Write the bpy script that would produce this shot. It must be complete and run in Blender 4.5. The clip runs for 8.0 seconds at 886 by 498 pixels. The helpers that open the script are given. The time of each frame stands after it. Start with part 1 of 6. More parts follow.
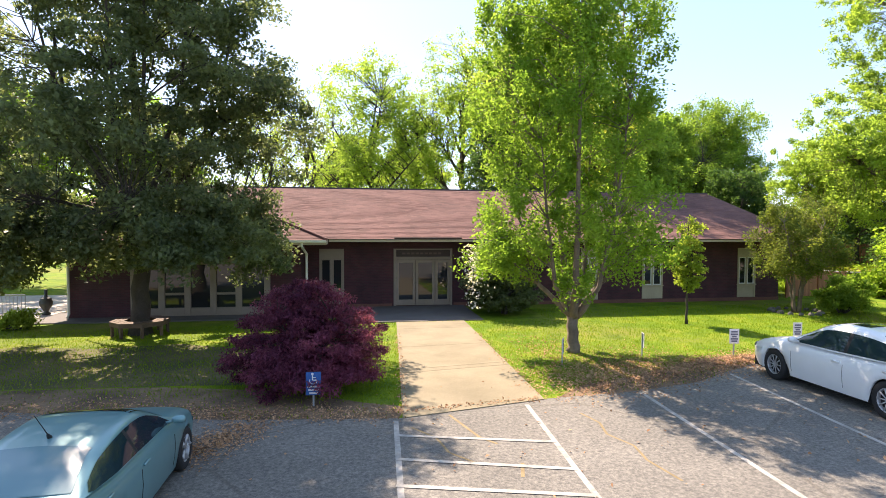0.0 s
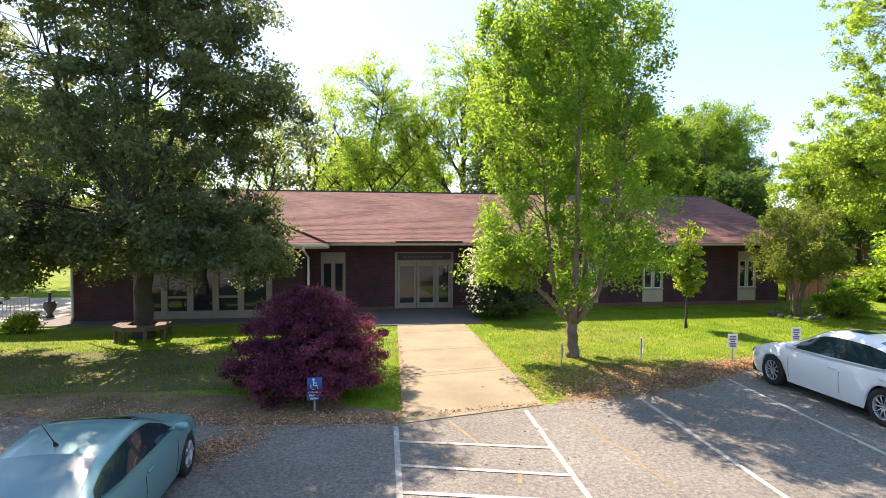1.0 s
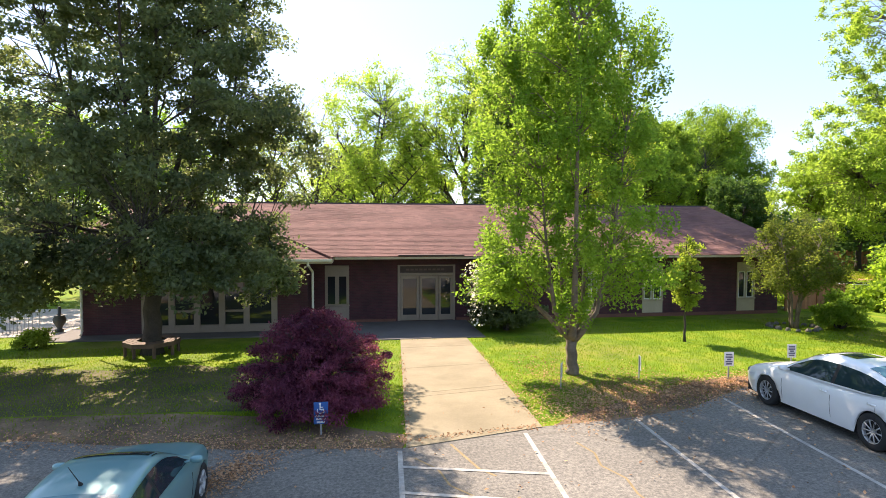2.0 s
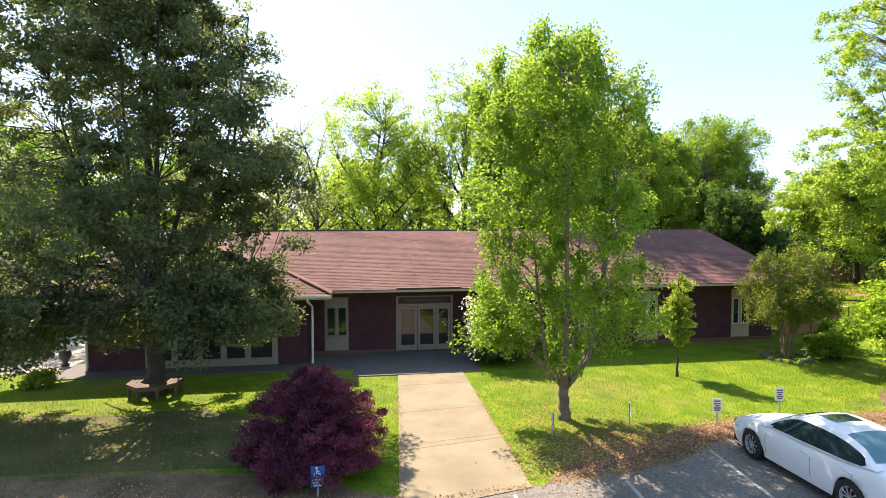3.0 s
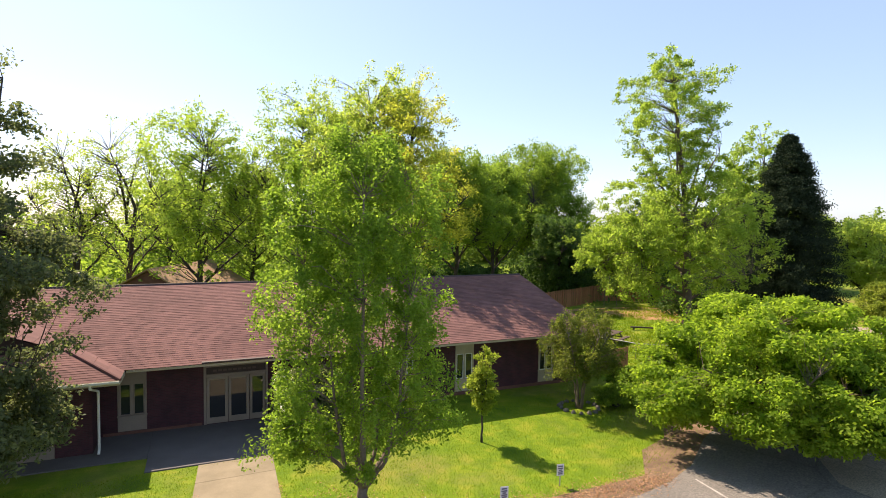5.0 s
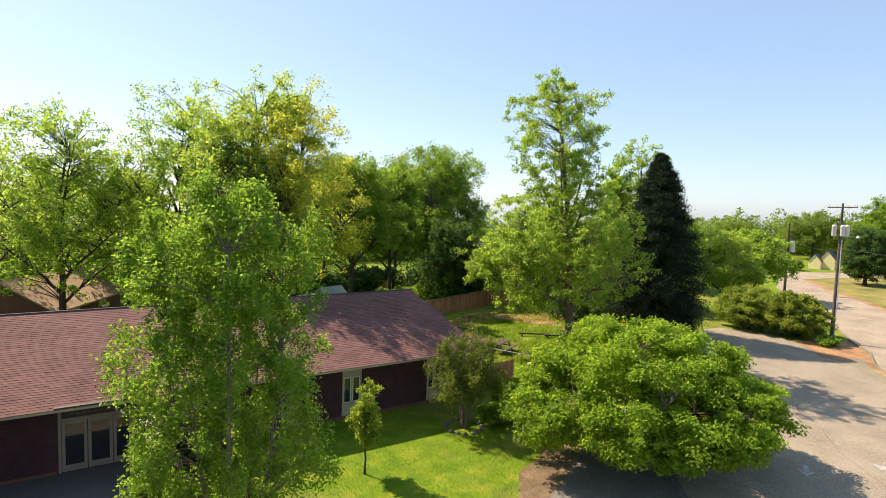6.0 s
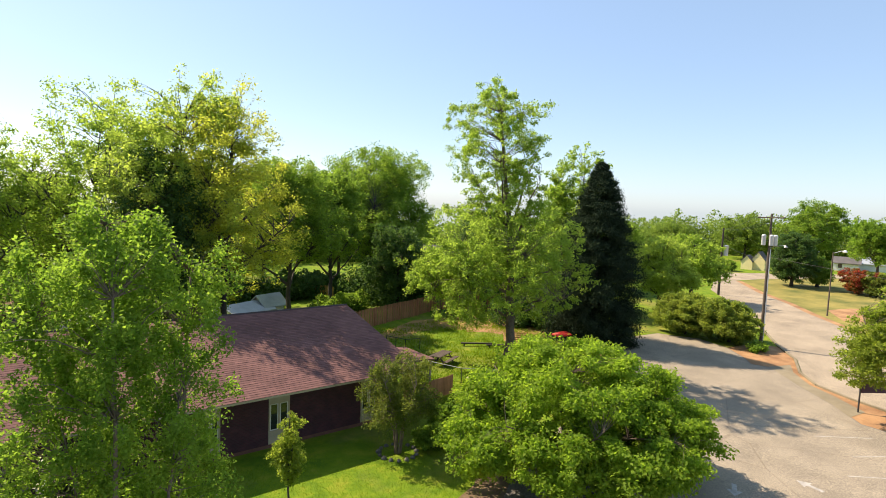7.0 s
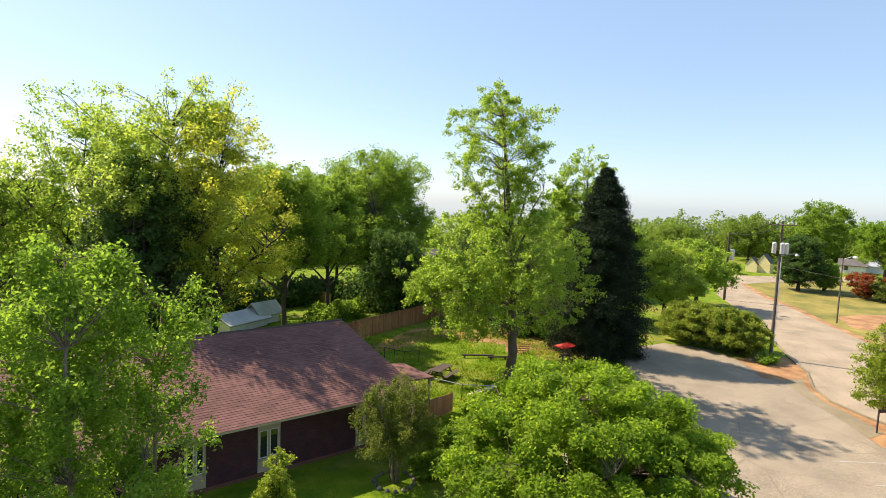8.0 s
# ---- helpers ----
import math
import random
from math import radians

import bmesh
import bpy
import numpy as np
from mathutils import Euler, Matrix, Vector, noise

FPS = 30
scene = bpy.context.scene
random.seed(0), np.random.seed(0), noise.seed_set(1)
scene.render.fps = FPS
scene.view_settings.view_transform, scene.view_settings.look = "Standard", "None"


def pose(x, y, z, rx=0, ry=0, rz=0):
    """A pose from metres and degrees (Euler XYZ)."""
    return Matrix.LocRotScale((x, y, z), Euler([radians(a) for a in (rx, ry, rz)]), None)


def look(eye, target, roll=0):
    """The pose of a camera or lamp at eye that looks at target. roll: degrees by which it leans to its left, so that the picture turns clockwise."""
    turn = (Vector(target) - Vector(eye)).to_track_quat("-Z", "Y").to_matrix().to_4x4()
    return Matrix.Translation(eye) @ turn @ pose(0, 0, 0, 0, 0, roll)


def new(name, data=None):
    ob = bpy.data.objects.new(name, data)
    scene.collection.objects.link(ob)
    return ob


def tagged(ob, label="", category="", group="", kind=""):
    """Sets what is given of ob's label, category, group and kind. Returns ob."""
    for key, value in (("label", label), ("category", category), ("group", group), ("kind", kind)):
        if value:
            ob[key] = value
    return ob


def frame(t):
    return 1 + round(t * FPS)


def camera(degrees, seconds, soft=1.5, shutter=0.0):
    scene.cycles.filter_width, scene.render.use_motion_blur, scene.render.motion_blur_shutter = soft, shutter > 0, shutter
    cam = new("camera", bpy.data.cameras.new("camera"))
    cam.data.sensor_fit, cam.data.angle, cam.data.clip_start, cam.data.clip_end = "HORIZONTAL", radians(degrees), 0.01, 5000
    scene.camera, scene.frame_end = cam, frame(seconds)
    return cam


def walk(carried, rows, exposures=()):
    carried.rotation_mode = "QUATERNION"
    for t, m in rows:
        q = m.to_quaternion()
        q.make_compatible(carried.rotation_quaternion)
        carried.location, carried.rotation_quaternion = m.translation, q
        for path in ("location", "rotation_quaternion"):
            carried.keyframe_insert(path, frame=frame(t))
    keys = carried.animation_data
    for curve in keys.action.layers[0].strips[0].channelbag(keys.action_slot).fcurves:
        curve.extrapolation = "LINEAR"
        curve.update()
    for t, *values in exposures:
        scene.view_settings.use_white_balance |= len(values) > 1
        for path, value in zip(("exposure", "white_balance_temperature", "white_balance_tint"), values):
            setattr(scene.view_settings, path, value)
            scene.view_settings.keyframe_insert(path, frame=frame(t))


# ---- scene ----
cam = camera(77.28, 8.0, soft=0.9)
PATH = [
    (0.0, -0.003, -0.004, 3.905, 87.765, -0.231, -9.165),
    (0.5, 0.060, -0.056, 4.007, 87.751, -0.267, -9.028),
    (1.0, 0.023, -0.138, 4.057, 87.809, -0.277, -8.967),
    (1.5, -0.036, -0.285, 4.222, 87.857, -0.277, -8.888),
    (3.0, 0.180, -0.924, 6.404, 87.601, 0.141, -8.458),
    (3.5, 0.478, -0.989, 7.335, 87.534, 0.370, -8.722),
    (4.0, 0.937, -0.990, 8.154, 87.523, 0.173, -12.189),
    (4.5, 1.515, -0.968, 9.098, 87.121, -0.435, -17.229),
    (5.0, 2.000, -1.050, 10.100, 86.663, -0.997, -23.276),
    (6.5, 3.500, -1.300, 12.800, 85.392, -2.098, -36.203),
    (7.0, 4.300, -0.720, 13.280, 85.310, -2.323, -38.147),
    (7.5, 4.950, -0.050, 13.720, 85.126, -2.540, -39.227),
    (8.0, 5.400, 0.620, 14.150, 85.043, -2.325, -38.070),
]
walk(cam, [(t, pose(x, y, z, rx, ry, rz)) for t, x, y, z, rx, ry, rz in PATH], exposures=[(0.0, 1.52, 6500, 22), (3.5, 1.49, 6500, 20), (5.0, 1.07, 6700, 23), (6.5, 0.92, 6550, 17), (8.0, 0.93, 6550, 17)])

# ---- light: a clear morning, the sun high behind the building ----
SUN_DIR = Vector((-0.36, 0.84, 1.0)).normalized()
world = bpy.data.worlds.new("sky")
scene.world = world
world.use_nodes = True
wn, wl = world.node_tree.nodes, world.node_tree.links
sky = wn.new("ShaderNodeTexSky")
sky.sky_type = "NISHITA"
sky.sun_disc = False
sky.sun_elevation = math.asin(SUN_DIR.z)
sky.sun_rotation = math.atan2(SUN_DIR.x, SUN_DIR.y)
sky.air_density = 0.9
sky.dust_density = 0.6
sky.ozone_density = 1.4
wn["Background"].inputs["Strength"].default_value = 0.115
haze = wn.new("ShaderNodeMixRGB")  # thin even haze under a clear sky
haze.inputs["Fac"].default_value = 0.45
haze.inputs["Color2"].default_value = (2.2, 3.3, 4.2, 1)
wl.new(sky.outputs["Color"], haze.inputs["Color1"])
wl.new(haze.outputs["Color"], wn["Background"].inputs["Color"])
sun = new("sun", bpy.data.lights.new("sun", "SUN"))
sun.data.energy = 4.75
sun.data.angle = radians(0.53)
sun.data.color = (1.0, 0.87, 0.65)
sun.matrix_basis = look(SUN_DIR * 60, (0, 0, 0))

# ---- materials ----
def shader(name):
    m = bpy.data.materials.new(name)
    m.use_nodes = True
    nt = m.node_tree
    return m, nt.nodes, nt.links, nt.nodes["Principled BSDF"]


def ramp(nodes, stops):
    r = nodes.new("ShaderNodeValToRGB")
    while len(r.color_ramp.elements) < len(stops):
        r.color_ramp.elements.new(0.5)
    for e, (p, c) in zip(r.color_ramp.elements, stops):
        e.position, e.color = p, (*c, 1)
    return r


def shade(c, k):
    return tuple(min(1.0, v * k) for v in c)


def surface(name, rgb, rough=0.7, fine=30.0, coarse=1.2, spread=0.22, bump=0.15, metal=0.0, tint=None, per_object=0.0, detail=6.0):
    """A worn surface: base colour varied at two scales, with fine relief."""
    m, n, l, b = shader(name)
    tc = n.new("ShaderNodeTexCoord")
    big, small = n.new("ShaderNodeTexNoise"), n.new("ShaderNodeTexNoise")
    for t, s in ((big, coarse), (small, fine)):
        t.inputs["Scale"].default_value = s
        t.inputs["Detail"].default_value = detail
        t.inputs["Roughness"].default_value = 0.6
        l.new(tc.outputs["Object"], t.inputs["Vector"])
    r1 = ramp(n, [(0.3, shade(rgb, 1 - spread)), (0.7, shade(tint or rgb, 1 + spread))])
    l.new(big.outputs["Fac"], r1.inputs["Fac"])
    r2 = ramp(n, [(0.25, (1 - spread,) * 3), (0.75, (1 + spread * 0.6,) * 3)])
    l.new(small.outputs["Fac"], r2.inputs["Fac"])
    mul = n.new("ShaderNodeMixRGB")
    mul.blend_type = "MULTIPLY"
    mul.inputs["Fac"].default_value = 1.0
    l.new(r1.outputs["Color"], mul.inputs["Color1"])
    l.new(r2.outputs["Color"], mul.inputs["Color2"])
    out = mul.outputs["Color"]
    if per_object:
        oi = n.new("ShaderNodeObjectInfo")
        r3 = ramp(n, [(0.0, (1 - per_object,) * 3), (1.0, (1 + per_object,) * 3)])
        l.new(oi.outputs["Random"], r3.inputs["Fac"])
        m2 = n.new("ShaderNodeMixRGB")
        m2.blend_type = "MULTIPLY"
        m2.inputs["Fac"].default_value = 1.0
        l.new(out, m2.inputs["Color1"])
        l.new(r3.outputs["Color"], m2.inputs["Color2"])
        out = m2.outputs["Color"]
    l.new(out, b.inputs["Base Color"])
    b.inputs["Roughness"].default_value = rough
    b.inputs["Metallic"].default_value = metal
    if bump:
        bp = n.new("ShaderNodeBump")
        bp.inputs["Strength"].default_value = bump
        bp.inputs["Distance"].default_value = 0.02
        l.new(small.outputs["Fac"], bp.inputs["Height"])
        l.new(bp.outputs["Normal"], b.inputs["Normal"])
    return m


def leaf_material(name, dark, light, gloss=0.45, glow=0.42, sheen=0.08):
    """Thin leaves: each varies in colour, and light shines through them."""
    m, n, l, b = shader(name)
    g = n.new("ShaderNodeNewGeometry")
    tc = n.new("ShaderNodeTexCoord")
    ns = n.new("ShaderNodeTexNoise")
    ns.inputs["Scale"].default_value = 0.55
    ns.inputs["Detail"].default_value = 2.0
    l.new(tc.outputs["Object"], ns.inputs["Vector"])
    mx = n.new("ShaderNodeMath")
    mx.operation = "MULTIPLY_ADD"
    l.new(g.outputs["Random Per Island"], mx.inputs[0])
    mx.inputs[1].default_value = 0.55
    half = n.new("ShaderNodeMath")
    half.operation = "MULTIPLY_ADD"
    l.new(ns.outputs["Fac"], half.inputs[0])
    half.inputs[1].default_value = 1.4
    half.inputs[2].default_value = -0.48
    l.new(half.outputs[0], mx.inputs[2])
    r = ramp(n, [(0.1, (dark[0] * 1.05, dark[1], dark[2] * 1.08)), (0.9, (light[0] * 1.05, light[1], light[2] * 1.08))])
    l.new(mx.outputs[0], r.inputs["Fac"])
    l.new(r.outputs["Color"], b.inputs["Base Color"])
    b.inputs["Roughness"].default_value = gloss
    b.inputs["Specular IOR Level"].default_value = sheen
    tr = n.new("ShaderNodeBsdfTranslucent")
    warm = n.new("ShaderNodeMixRGB")
    warm.blend_type = "MULTIPLY"
    warm.inputs["Fac"].default_value = 1.0
    warm.inputs["Color2"].default_value = (2.10, 2.12, 1.26, 1)
    l.new(r.outputs["Color"], warm.inputs["Color1"])
    l.new(warm.outputs["Color"], tr.inputs["Color"])
    mix = n.new("ShaderNodeMixShader")
    mix.inputs["Fac"].default_value = glow
    l.new(b.outputs["BSDF"], mix.inputs[1])
    l.new(tr.outputs["BSDF"], mix.inputs[2])
    l.new(mix.outputs["Shader"], n["Material Output"].inputs["Surface"])
    return m


def glass_material(name, tint, rough=0.03, gloss=0.65, coat=0.4):
    m, n, l, b = shader(name)
    b.inputs["Base Color"].default_value = (*tint, 1)
    b.inputs["Roughness"].default_value = rough
    b.inputs["Specular IOR Level"].default_value = gloss
    b.inputs["Coat Weight"].default_value = coat
    b.inputs["Coat Roughness"].default_value = 0.02
    return m


def paint_material(name, rgb, metal=0.0, rough=0.35, flake=0.03, coat=0.8):
    m = surface(name, rgb, rough, 400.0, 2.0, flake, 0.0, metal)
    b = m.node_tree.nodes["Principled BSDF"]
    b.inputs["Coat Weight"].default_value = coat
    b.inputs["Coat Roughness"].default_value = 0.04
    return m


def plank_material(name, rgb, stretch=(14.0, 14.0, 1.2)):
    m = surface(name, rgb, 0.8, 6.0, 0.8, 0.3, 0.25, per_object=0.18)
    n, l = m.node_tree.nodes, m.node_tree.links
    mp = n.new("ShaderNodeMapping")
    mp.inputs["Scale"].default_value = stretch
    tc = [x for x in n if x.type == "TEX_COORD"][0]
    l.new(tc.outputs["Object"], mp.inputs["Vector"])
    for t in [x for x in n if x.type == "TEX_NOISE"][1:]:
        l.new(mp.outputs["Vector"], t.inputs["Vector"])
    return m


def brick_material():
    m, n, l, b = shader("dark_red_brick")
    tc = n.new("ShaderNodeTexCoord")
    sp, cb = n.new("ShaderNodeSeparateXYZ"), n.new("ShaderNodeCombineXYZ")
    l.new(tc.outputs["Object"], sp.inputs[0])
    ad = n.new("ShaderNodeMath")
    l.new(sp.outputs["X"], ad.inputs[0])
    l.new(sp.outputs["Y"], ad.inputs[1])
    l.new(ad.outputs[0], cb.inputs["X"])
    l.new(sp.outputs["Z"], cb.inputs["Y"])
    br = n.new("ShaderNodeTexBrick")
    l.new(cb.outputs[0], br.inputs["Vector"])
    br.inputs["Scale"].default_value = 1.0
    br.inputs["Brick Width"].default_value = 0.215
    br.inputs["Row Height"].default_value = 0.075
    br.inputs["Mortar Size"].default_value = 0.006
    br.inputs["Color1"].default_value = (0.082, 0.021, 0.030, 1)
    br.inputs["Color2"].default_value = (0.055, 0.015, 0.023, 1)
    br.inputs["Mortar"].default_value = (0.06, 0.036, 0.036, 1)
    ns = n.new("ShaderNodeTexNoise")
    ns.inputs["Scale"].default_value = 1.4
    ns.inputs["Detail"].default_value = 6
    l.new(tc.outputs["Object"], ns.inputs["Vector"])
    r = ramp(n, [(0.3, (0.7, 0.7, 0.72)), (0.75, (1.2, 1.15, 1.1))])
    l.new(ns.outputs["Fac"], r.inputs["Fac"])
    mul = n.new("ShaderNodeMixRGB")
    mul.blend_type = "MULTIPLY"
    mul.inputs["Fac"].default_value = 1
    l.new(br.outputs["Color"], mul.inputs["Color1"])
    l.new(r.outputs["Color"], mul.inputs["Color2"])
    l.new(mul.outputs["Color"], b.inputs["Base Color"])
    bp = n.new("ShaderNodeBump")
    bp.inputs["Strength"].default_value = 0.5
    bp.inputs["Distance"].default_value = 0.008
    bp.invert = True
    l.new(br.outputs["Fac"], bp.inputs["Height"])
    l.new(bp.outputs["Normal"], b.inputs["Normal"])
    b.inputs["Roughness"].default_value = 0.8
    return m


def grass_material():
    """Spring lawn: clumps of bright and dull green, thinner and yellower towards the parking lot."""
    m, n, l, b = shader("lawn_grass")
    tc = n.new("ShaderNodeTexCoord")

    def tex(scale, detail=6.0):
        t = n.new("ShaderNodeTexNoise")
        t.inputs["Scale"].default_value = scale
        t.inputs["Detail"].default_value = detail
        t.inputs["Roughness"].default_value = 0.65
        l.new(tc.outputs["Object"], t.inputs["Vector"])
        return t

    big, mid, small = tex(0.16), tex(0.9), tex(22.0)
    r1 = ramp(n, [(0.36, (0.090, 0.170, 0.008)), (0.52, (0.145, 0.228, 0.010)), (0.66, (0.232, 0.268, 0.022))])
    l.new(mid.outputs["Fac"], r1.inputs["Fac"])
    r2 = ramp(n, [(0.25, (0.55, 0.55, 0.5)), (0.75, (1.3, 1.3, 1.2))])
    l.new(small.outputs["Fac"], r2.inputs["Fac"])
    mul = n.new("ShaderNodeMixRGB")
    mul.blend_type = "MULTIPLY"
    mul.inputs["Fac"].default_value = 1
    l.new(r1.outputs["Color"], mul.inputs["Color1"])
    l.new(r2.outputs["Color"], mul.inputs["Color2"])
    dry = n.new("ShaderNodeMixRGB")
    l.new(mul.outputs["Color"], dry.inputs["Color1"])
    dry.inputs["Color2"].default_value = (0.25, 0.17, 0.075, 1)
    rb = ramp(n, [(0.48, (0, 0, 0)), (0.68, (0.45, 0.45, 0.45))])
    l.new(big.outputs["Fac"], rb.inputs["Fac"])
    l.new(rb.outputs["Color"], dry.inputs["Fac"])
    l.new(dry.outputs["Color"], b.inputs["Base Color"])
    bp = n.new("ShaderNodeBump")
    bp.inputs["Strength"].default_value = 0.6
    bp.inputs["Distance"].default_value = 0.05
    l.new(small.outputs["Fac"], bp.inputs["Height"])
    l.new(bp.outputs["Normal"], b.inputs["Normal"])
    b.inputs["Roughness"].default_value = 0.9
    b.inputs["Specular IOR Level"].default_value = 0.15
    return m


def asphalt_material(name, rgb):
    m = surface(name, rgb, 0.88, 45.0, 0.35, 0.16, 0.35, tint=shade(rgb, 1.12))
    n, l = m.node_tree.nodes, m.node_tree.links
    b = n["Principled BSDF"]
    old = b.inputs["Base Color"].links[0].from_socket
    tc = [x for x in n if x.type == "TEX_COORD"][0]
    sp = n.new("ShaderNodeTexNoise")
    sp.inputs["Scale"].default_value = 14.0
    sp.inputs["Detail"].default_value = 9.0
    sp.inputs["Roughness"].default_value = 0.85
    l.new(tc.outputs["Object"], sp.inputs["Vector"])
    r = ramp(n, [(0.38, (0.5, 0.5, 0.52)), (0.5, (1, 1, 1)), (0.62, (1.7, 1.67, 1.6))])
    l.new(sp.outputs["Fac"], r.inputs["Fac"])
    # tar seams and cracks
    vo = n.new("ShaderNodeTexVoronoi")
    vo.feature = "DISTANCE_TO_EDGE"
    vo.inputs["Scale"].default_value = 0.16
    wob = n.new("ShaderNodeMixRGB")
    wob.inputs["Fac"].default_value = 0.06
    l.new(tc.outputs["Object"], wob.inputs["Color1"])
    l.new(sp.outputs["Color"], wob.inputs["Color2"])
    l.new(wob.outputs["Color"], vo.inputs["Vector"])
    rc = ramp(n, [(0.0, (0.8, 0.78, 0.75)), (0.004, (0.86, 0.84, 0.82)), (0.008, (1, 1, 1))])
    l.new(vo.outputs["Distance"], rc.inputs["Fac"])
    for src in (r, rc):
        mul = n.new("ShaderNodeMixRGB")
        mul.blend_type = "MULTIPLY"
        mul.inputs["Fac"].default_value = 1
        l.new(old, mul.inputs["Color1"])
        l.new(src.outputs["Color"], mul.inputs["Color2"])
        old = mul.outputs["Color"]
    l.new(old, b.inputs["Base Color"])
    return m


def shingle_material():
    m = surface("red_brown_shingles", (0.150, 0.068, 0.060), 0.95, 30.0, 0.5, 0.16, 0.3, tint=(0.165, 0.078, 0.068))
    n, l = m.node_tree.nodes, m.node_tree.links
    b = n["Principled BSDF"]
    old = b.inputs["Base Color"].links[0].from_socket
    g = n.new("ShaderNodeNewGeometry")
    r = ramp(n, [(0.0, (0.82, 0.81, 0.81)), (0.5, (1, 1, 1)), (1.0, (1.15, 1.14, 1.13))])
    l.new(g.outputs["Random Per Island"], r.inputs["Fac"])
    mul = n.new("ShaderNodeMixRGB")
    mul.blend_type = "MULTIPLY"
    mul.inputs["Fac"].default_value = 1
    l.new(old, mul.inputs["Color1"])
    l.new(r.outputs["Color"], mul.inputs["Color2"])
    l.new(mul.outputs["Color"], b.inputs["Base Color"])
    return m


GRASS = grass_material()
ASPHALT = asphalt_material("worn_asphalt", (0.146, 0.135, 0.119))
ROADTOP = asphalt_material("pale_road_asphalt", (0.285, 0.232, 0.165))
DRIVETOP = asphalt_material("sun_bleached_asphalt", (0.245, 0.205, 0.150))
CONCRETE = surface("walk_concrete", (0.205, 0.168, 0.102), 0.88, 24.0, 0.6, 0.14, 0.15, tint=(0.242, 0.20, 0.128), per_object=0.05)
# porch concrete darker and greyer than the walk, eave shade in its colour
PORCH_CONCRETE = surface("shade_grey_porch_concrete", (0.12, 0.108, 0.105), 0.85, 20.0, 0.7, 0.14, 0.15)
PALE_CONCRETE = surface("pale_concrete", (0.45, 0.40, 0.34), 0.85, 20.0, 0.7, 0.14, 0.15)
DIRT = surface("orange_clay_soil", (0.30, 0.145, 0.06), 0.95, 14.0, 0.6, 0.3, 0.4, tint=(0.35, 0.20, 0.09))
MULCH = surface("brown_leaf_mulch", (0.13, 0.082, 0.048), 0.95, 16.0, 0.8, 0.4, 0.6, tint=(0.20, 0.13, 0.076))
LINE = surface("worn_white_line_paint", (0.37, 0.345, 0.31), 0.7, 14.0, 3.0, 0.28, 0.1)
YELLOW_LINE = surface("faded_yellow_paint", (0.24, 0.175, 0.085), 0.8, 25.0, 3.0, 0.25, 0.1)
BRICK = brick_material()
SHINGLE = shingle_material()
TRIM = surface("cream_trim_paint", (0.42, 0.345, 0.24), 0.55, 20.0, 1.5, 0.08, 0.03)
# darker tan than TRIM: entrance, wing front, left window and lean-to posts
TAN_TRIM = surface("darker_tan_trim", (0.27, 0.21, 0.165), 0.55, 20.0, 1.5, 0.08, 0.03)
WHITE_TRIM = surface("white_trim_paint", (0.72, 0.70, 0.64), 0.5, 20.0, 1.5, 0.06, 0.03)
DARK_TRIM = surface("dark_brown_trim", (0.05, 0.028, 0.026), 0.6, 20.0, 1.5, 0.15, 0.05)
SOFFIT = surface("brown_soffit", (0.12, 0.075, 0.065), 0.7, 20.0, 1.0, 0.1, 0.05)
WINDOW_GLASS = glass_material("window_glass", (0.022, 0.024, 0.028))
CAR_GLASS = glass_material("car_glass", (0.012, 0.028, 0.036), 0.03, 0.4, 0.15)
REAR_GLASS = glass_material("tinted_rear_glass", (0.075, 0.19, 0.225), 0.25, 0.35, 0.12)
BENCH_WOOD = plank_material("dark_bench_wood", (0.12, 0.072, 0.045), (3.0, 14.0, 14.0))
BLIND = surface("pale_window_blind", (0.55, 0.52, 0.45), 0.8, 40.0, 2.0, 0.06, 0.05)
BARK = surface("grey_brown_bark", (0.13, 0.098, 0.072), 0.95, 18.0, 2.0, 0.35, 0.8)
PALE_BARK = surface("pale_smooth_bark", (0.17, 0.13, 0.095), 0.9, 14.0, 2.0, 0.3, 0.5)
DARK_BARK = surface("dark_bark", (0.06, 0.048, 0.04), 0.95, 18.0, 2.0, 0.3, 0.8)
OLD_WOOD = plank_material("weathered_wood", (0.085, 0.06, 0.046), (3.0, 14.0, 14.0))
FENCE_WOOD = plank_material("brown_fence_wood", (0.42, 0.185, 0.09))
NEW_WOOD = plank_material("yellow_new_wood", (0.62, 0.38, 0.09))
STEEL = surface("galvanised_steel", (0.42, 0.42, 0.42), 0.45, 40.0, 3.0, 0.1, 0.05, metal=0.8)
DARK_STEEL = surface("dark_painted_steel", (0.035, 0.033, 0.034), 0.5, 40.0, 3.0, 0.15, 0.05)
PALE_METAL = surface("pale_grey_enamel", (0.62, 0.62, 0.62), 0.45, 30.0, 3.0, 0.06, 0.02)
GREY_POST = surface("grey_sign_post", (0.30, 0.30, 0.30), 0.6, 30.0, 3.0, 0.12, 0.05)
SIGN_WHITE = surface("white_sign_board", (0.68, 0.68, 0.68), 0.5, 20.0, 2.0, 0.04, 0.0)
SIGN_INK = surface("grey_violet_sign_print", (0.12, 0.12, 0.17), 0.6, 20.0, 2.0, 0.1, 0.0)
SIGN_BLUE = surface("blue_sign_enamel", (0.02, 0.10, 0.32), 0.4, 20.0, 2.0, 0.08, 0.0)
MAROON = surface("dark_maroon_sign_panel", (0.075, 0.030, 0.045), 0.5, 20.0, 2.0, 0.1, 0.0)
RED_CLOTH = surface("red_umbrella_cloth", (0.55, 0.03, 0.02), 0.7, 30.0, 2.0, 0.12, 0.05)
STONE = surface("grey_field_stone", (0.13, 0.12, 0.10), 0.9, 12.0, 3.0, 0.25, 0.5, per_object=0.2)
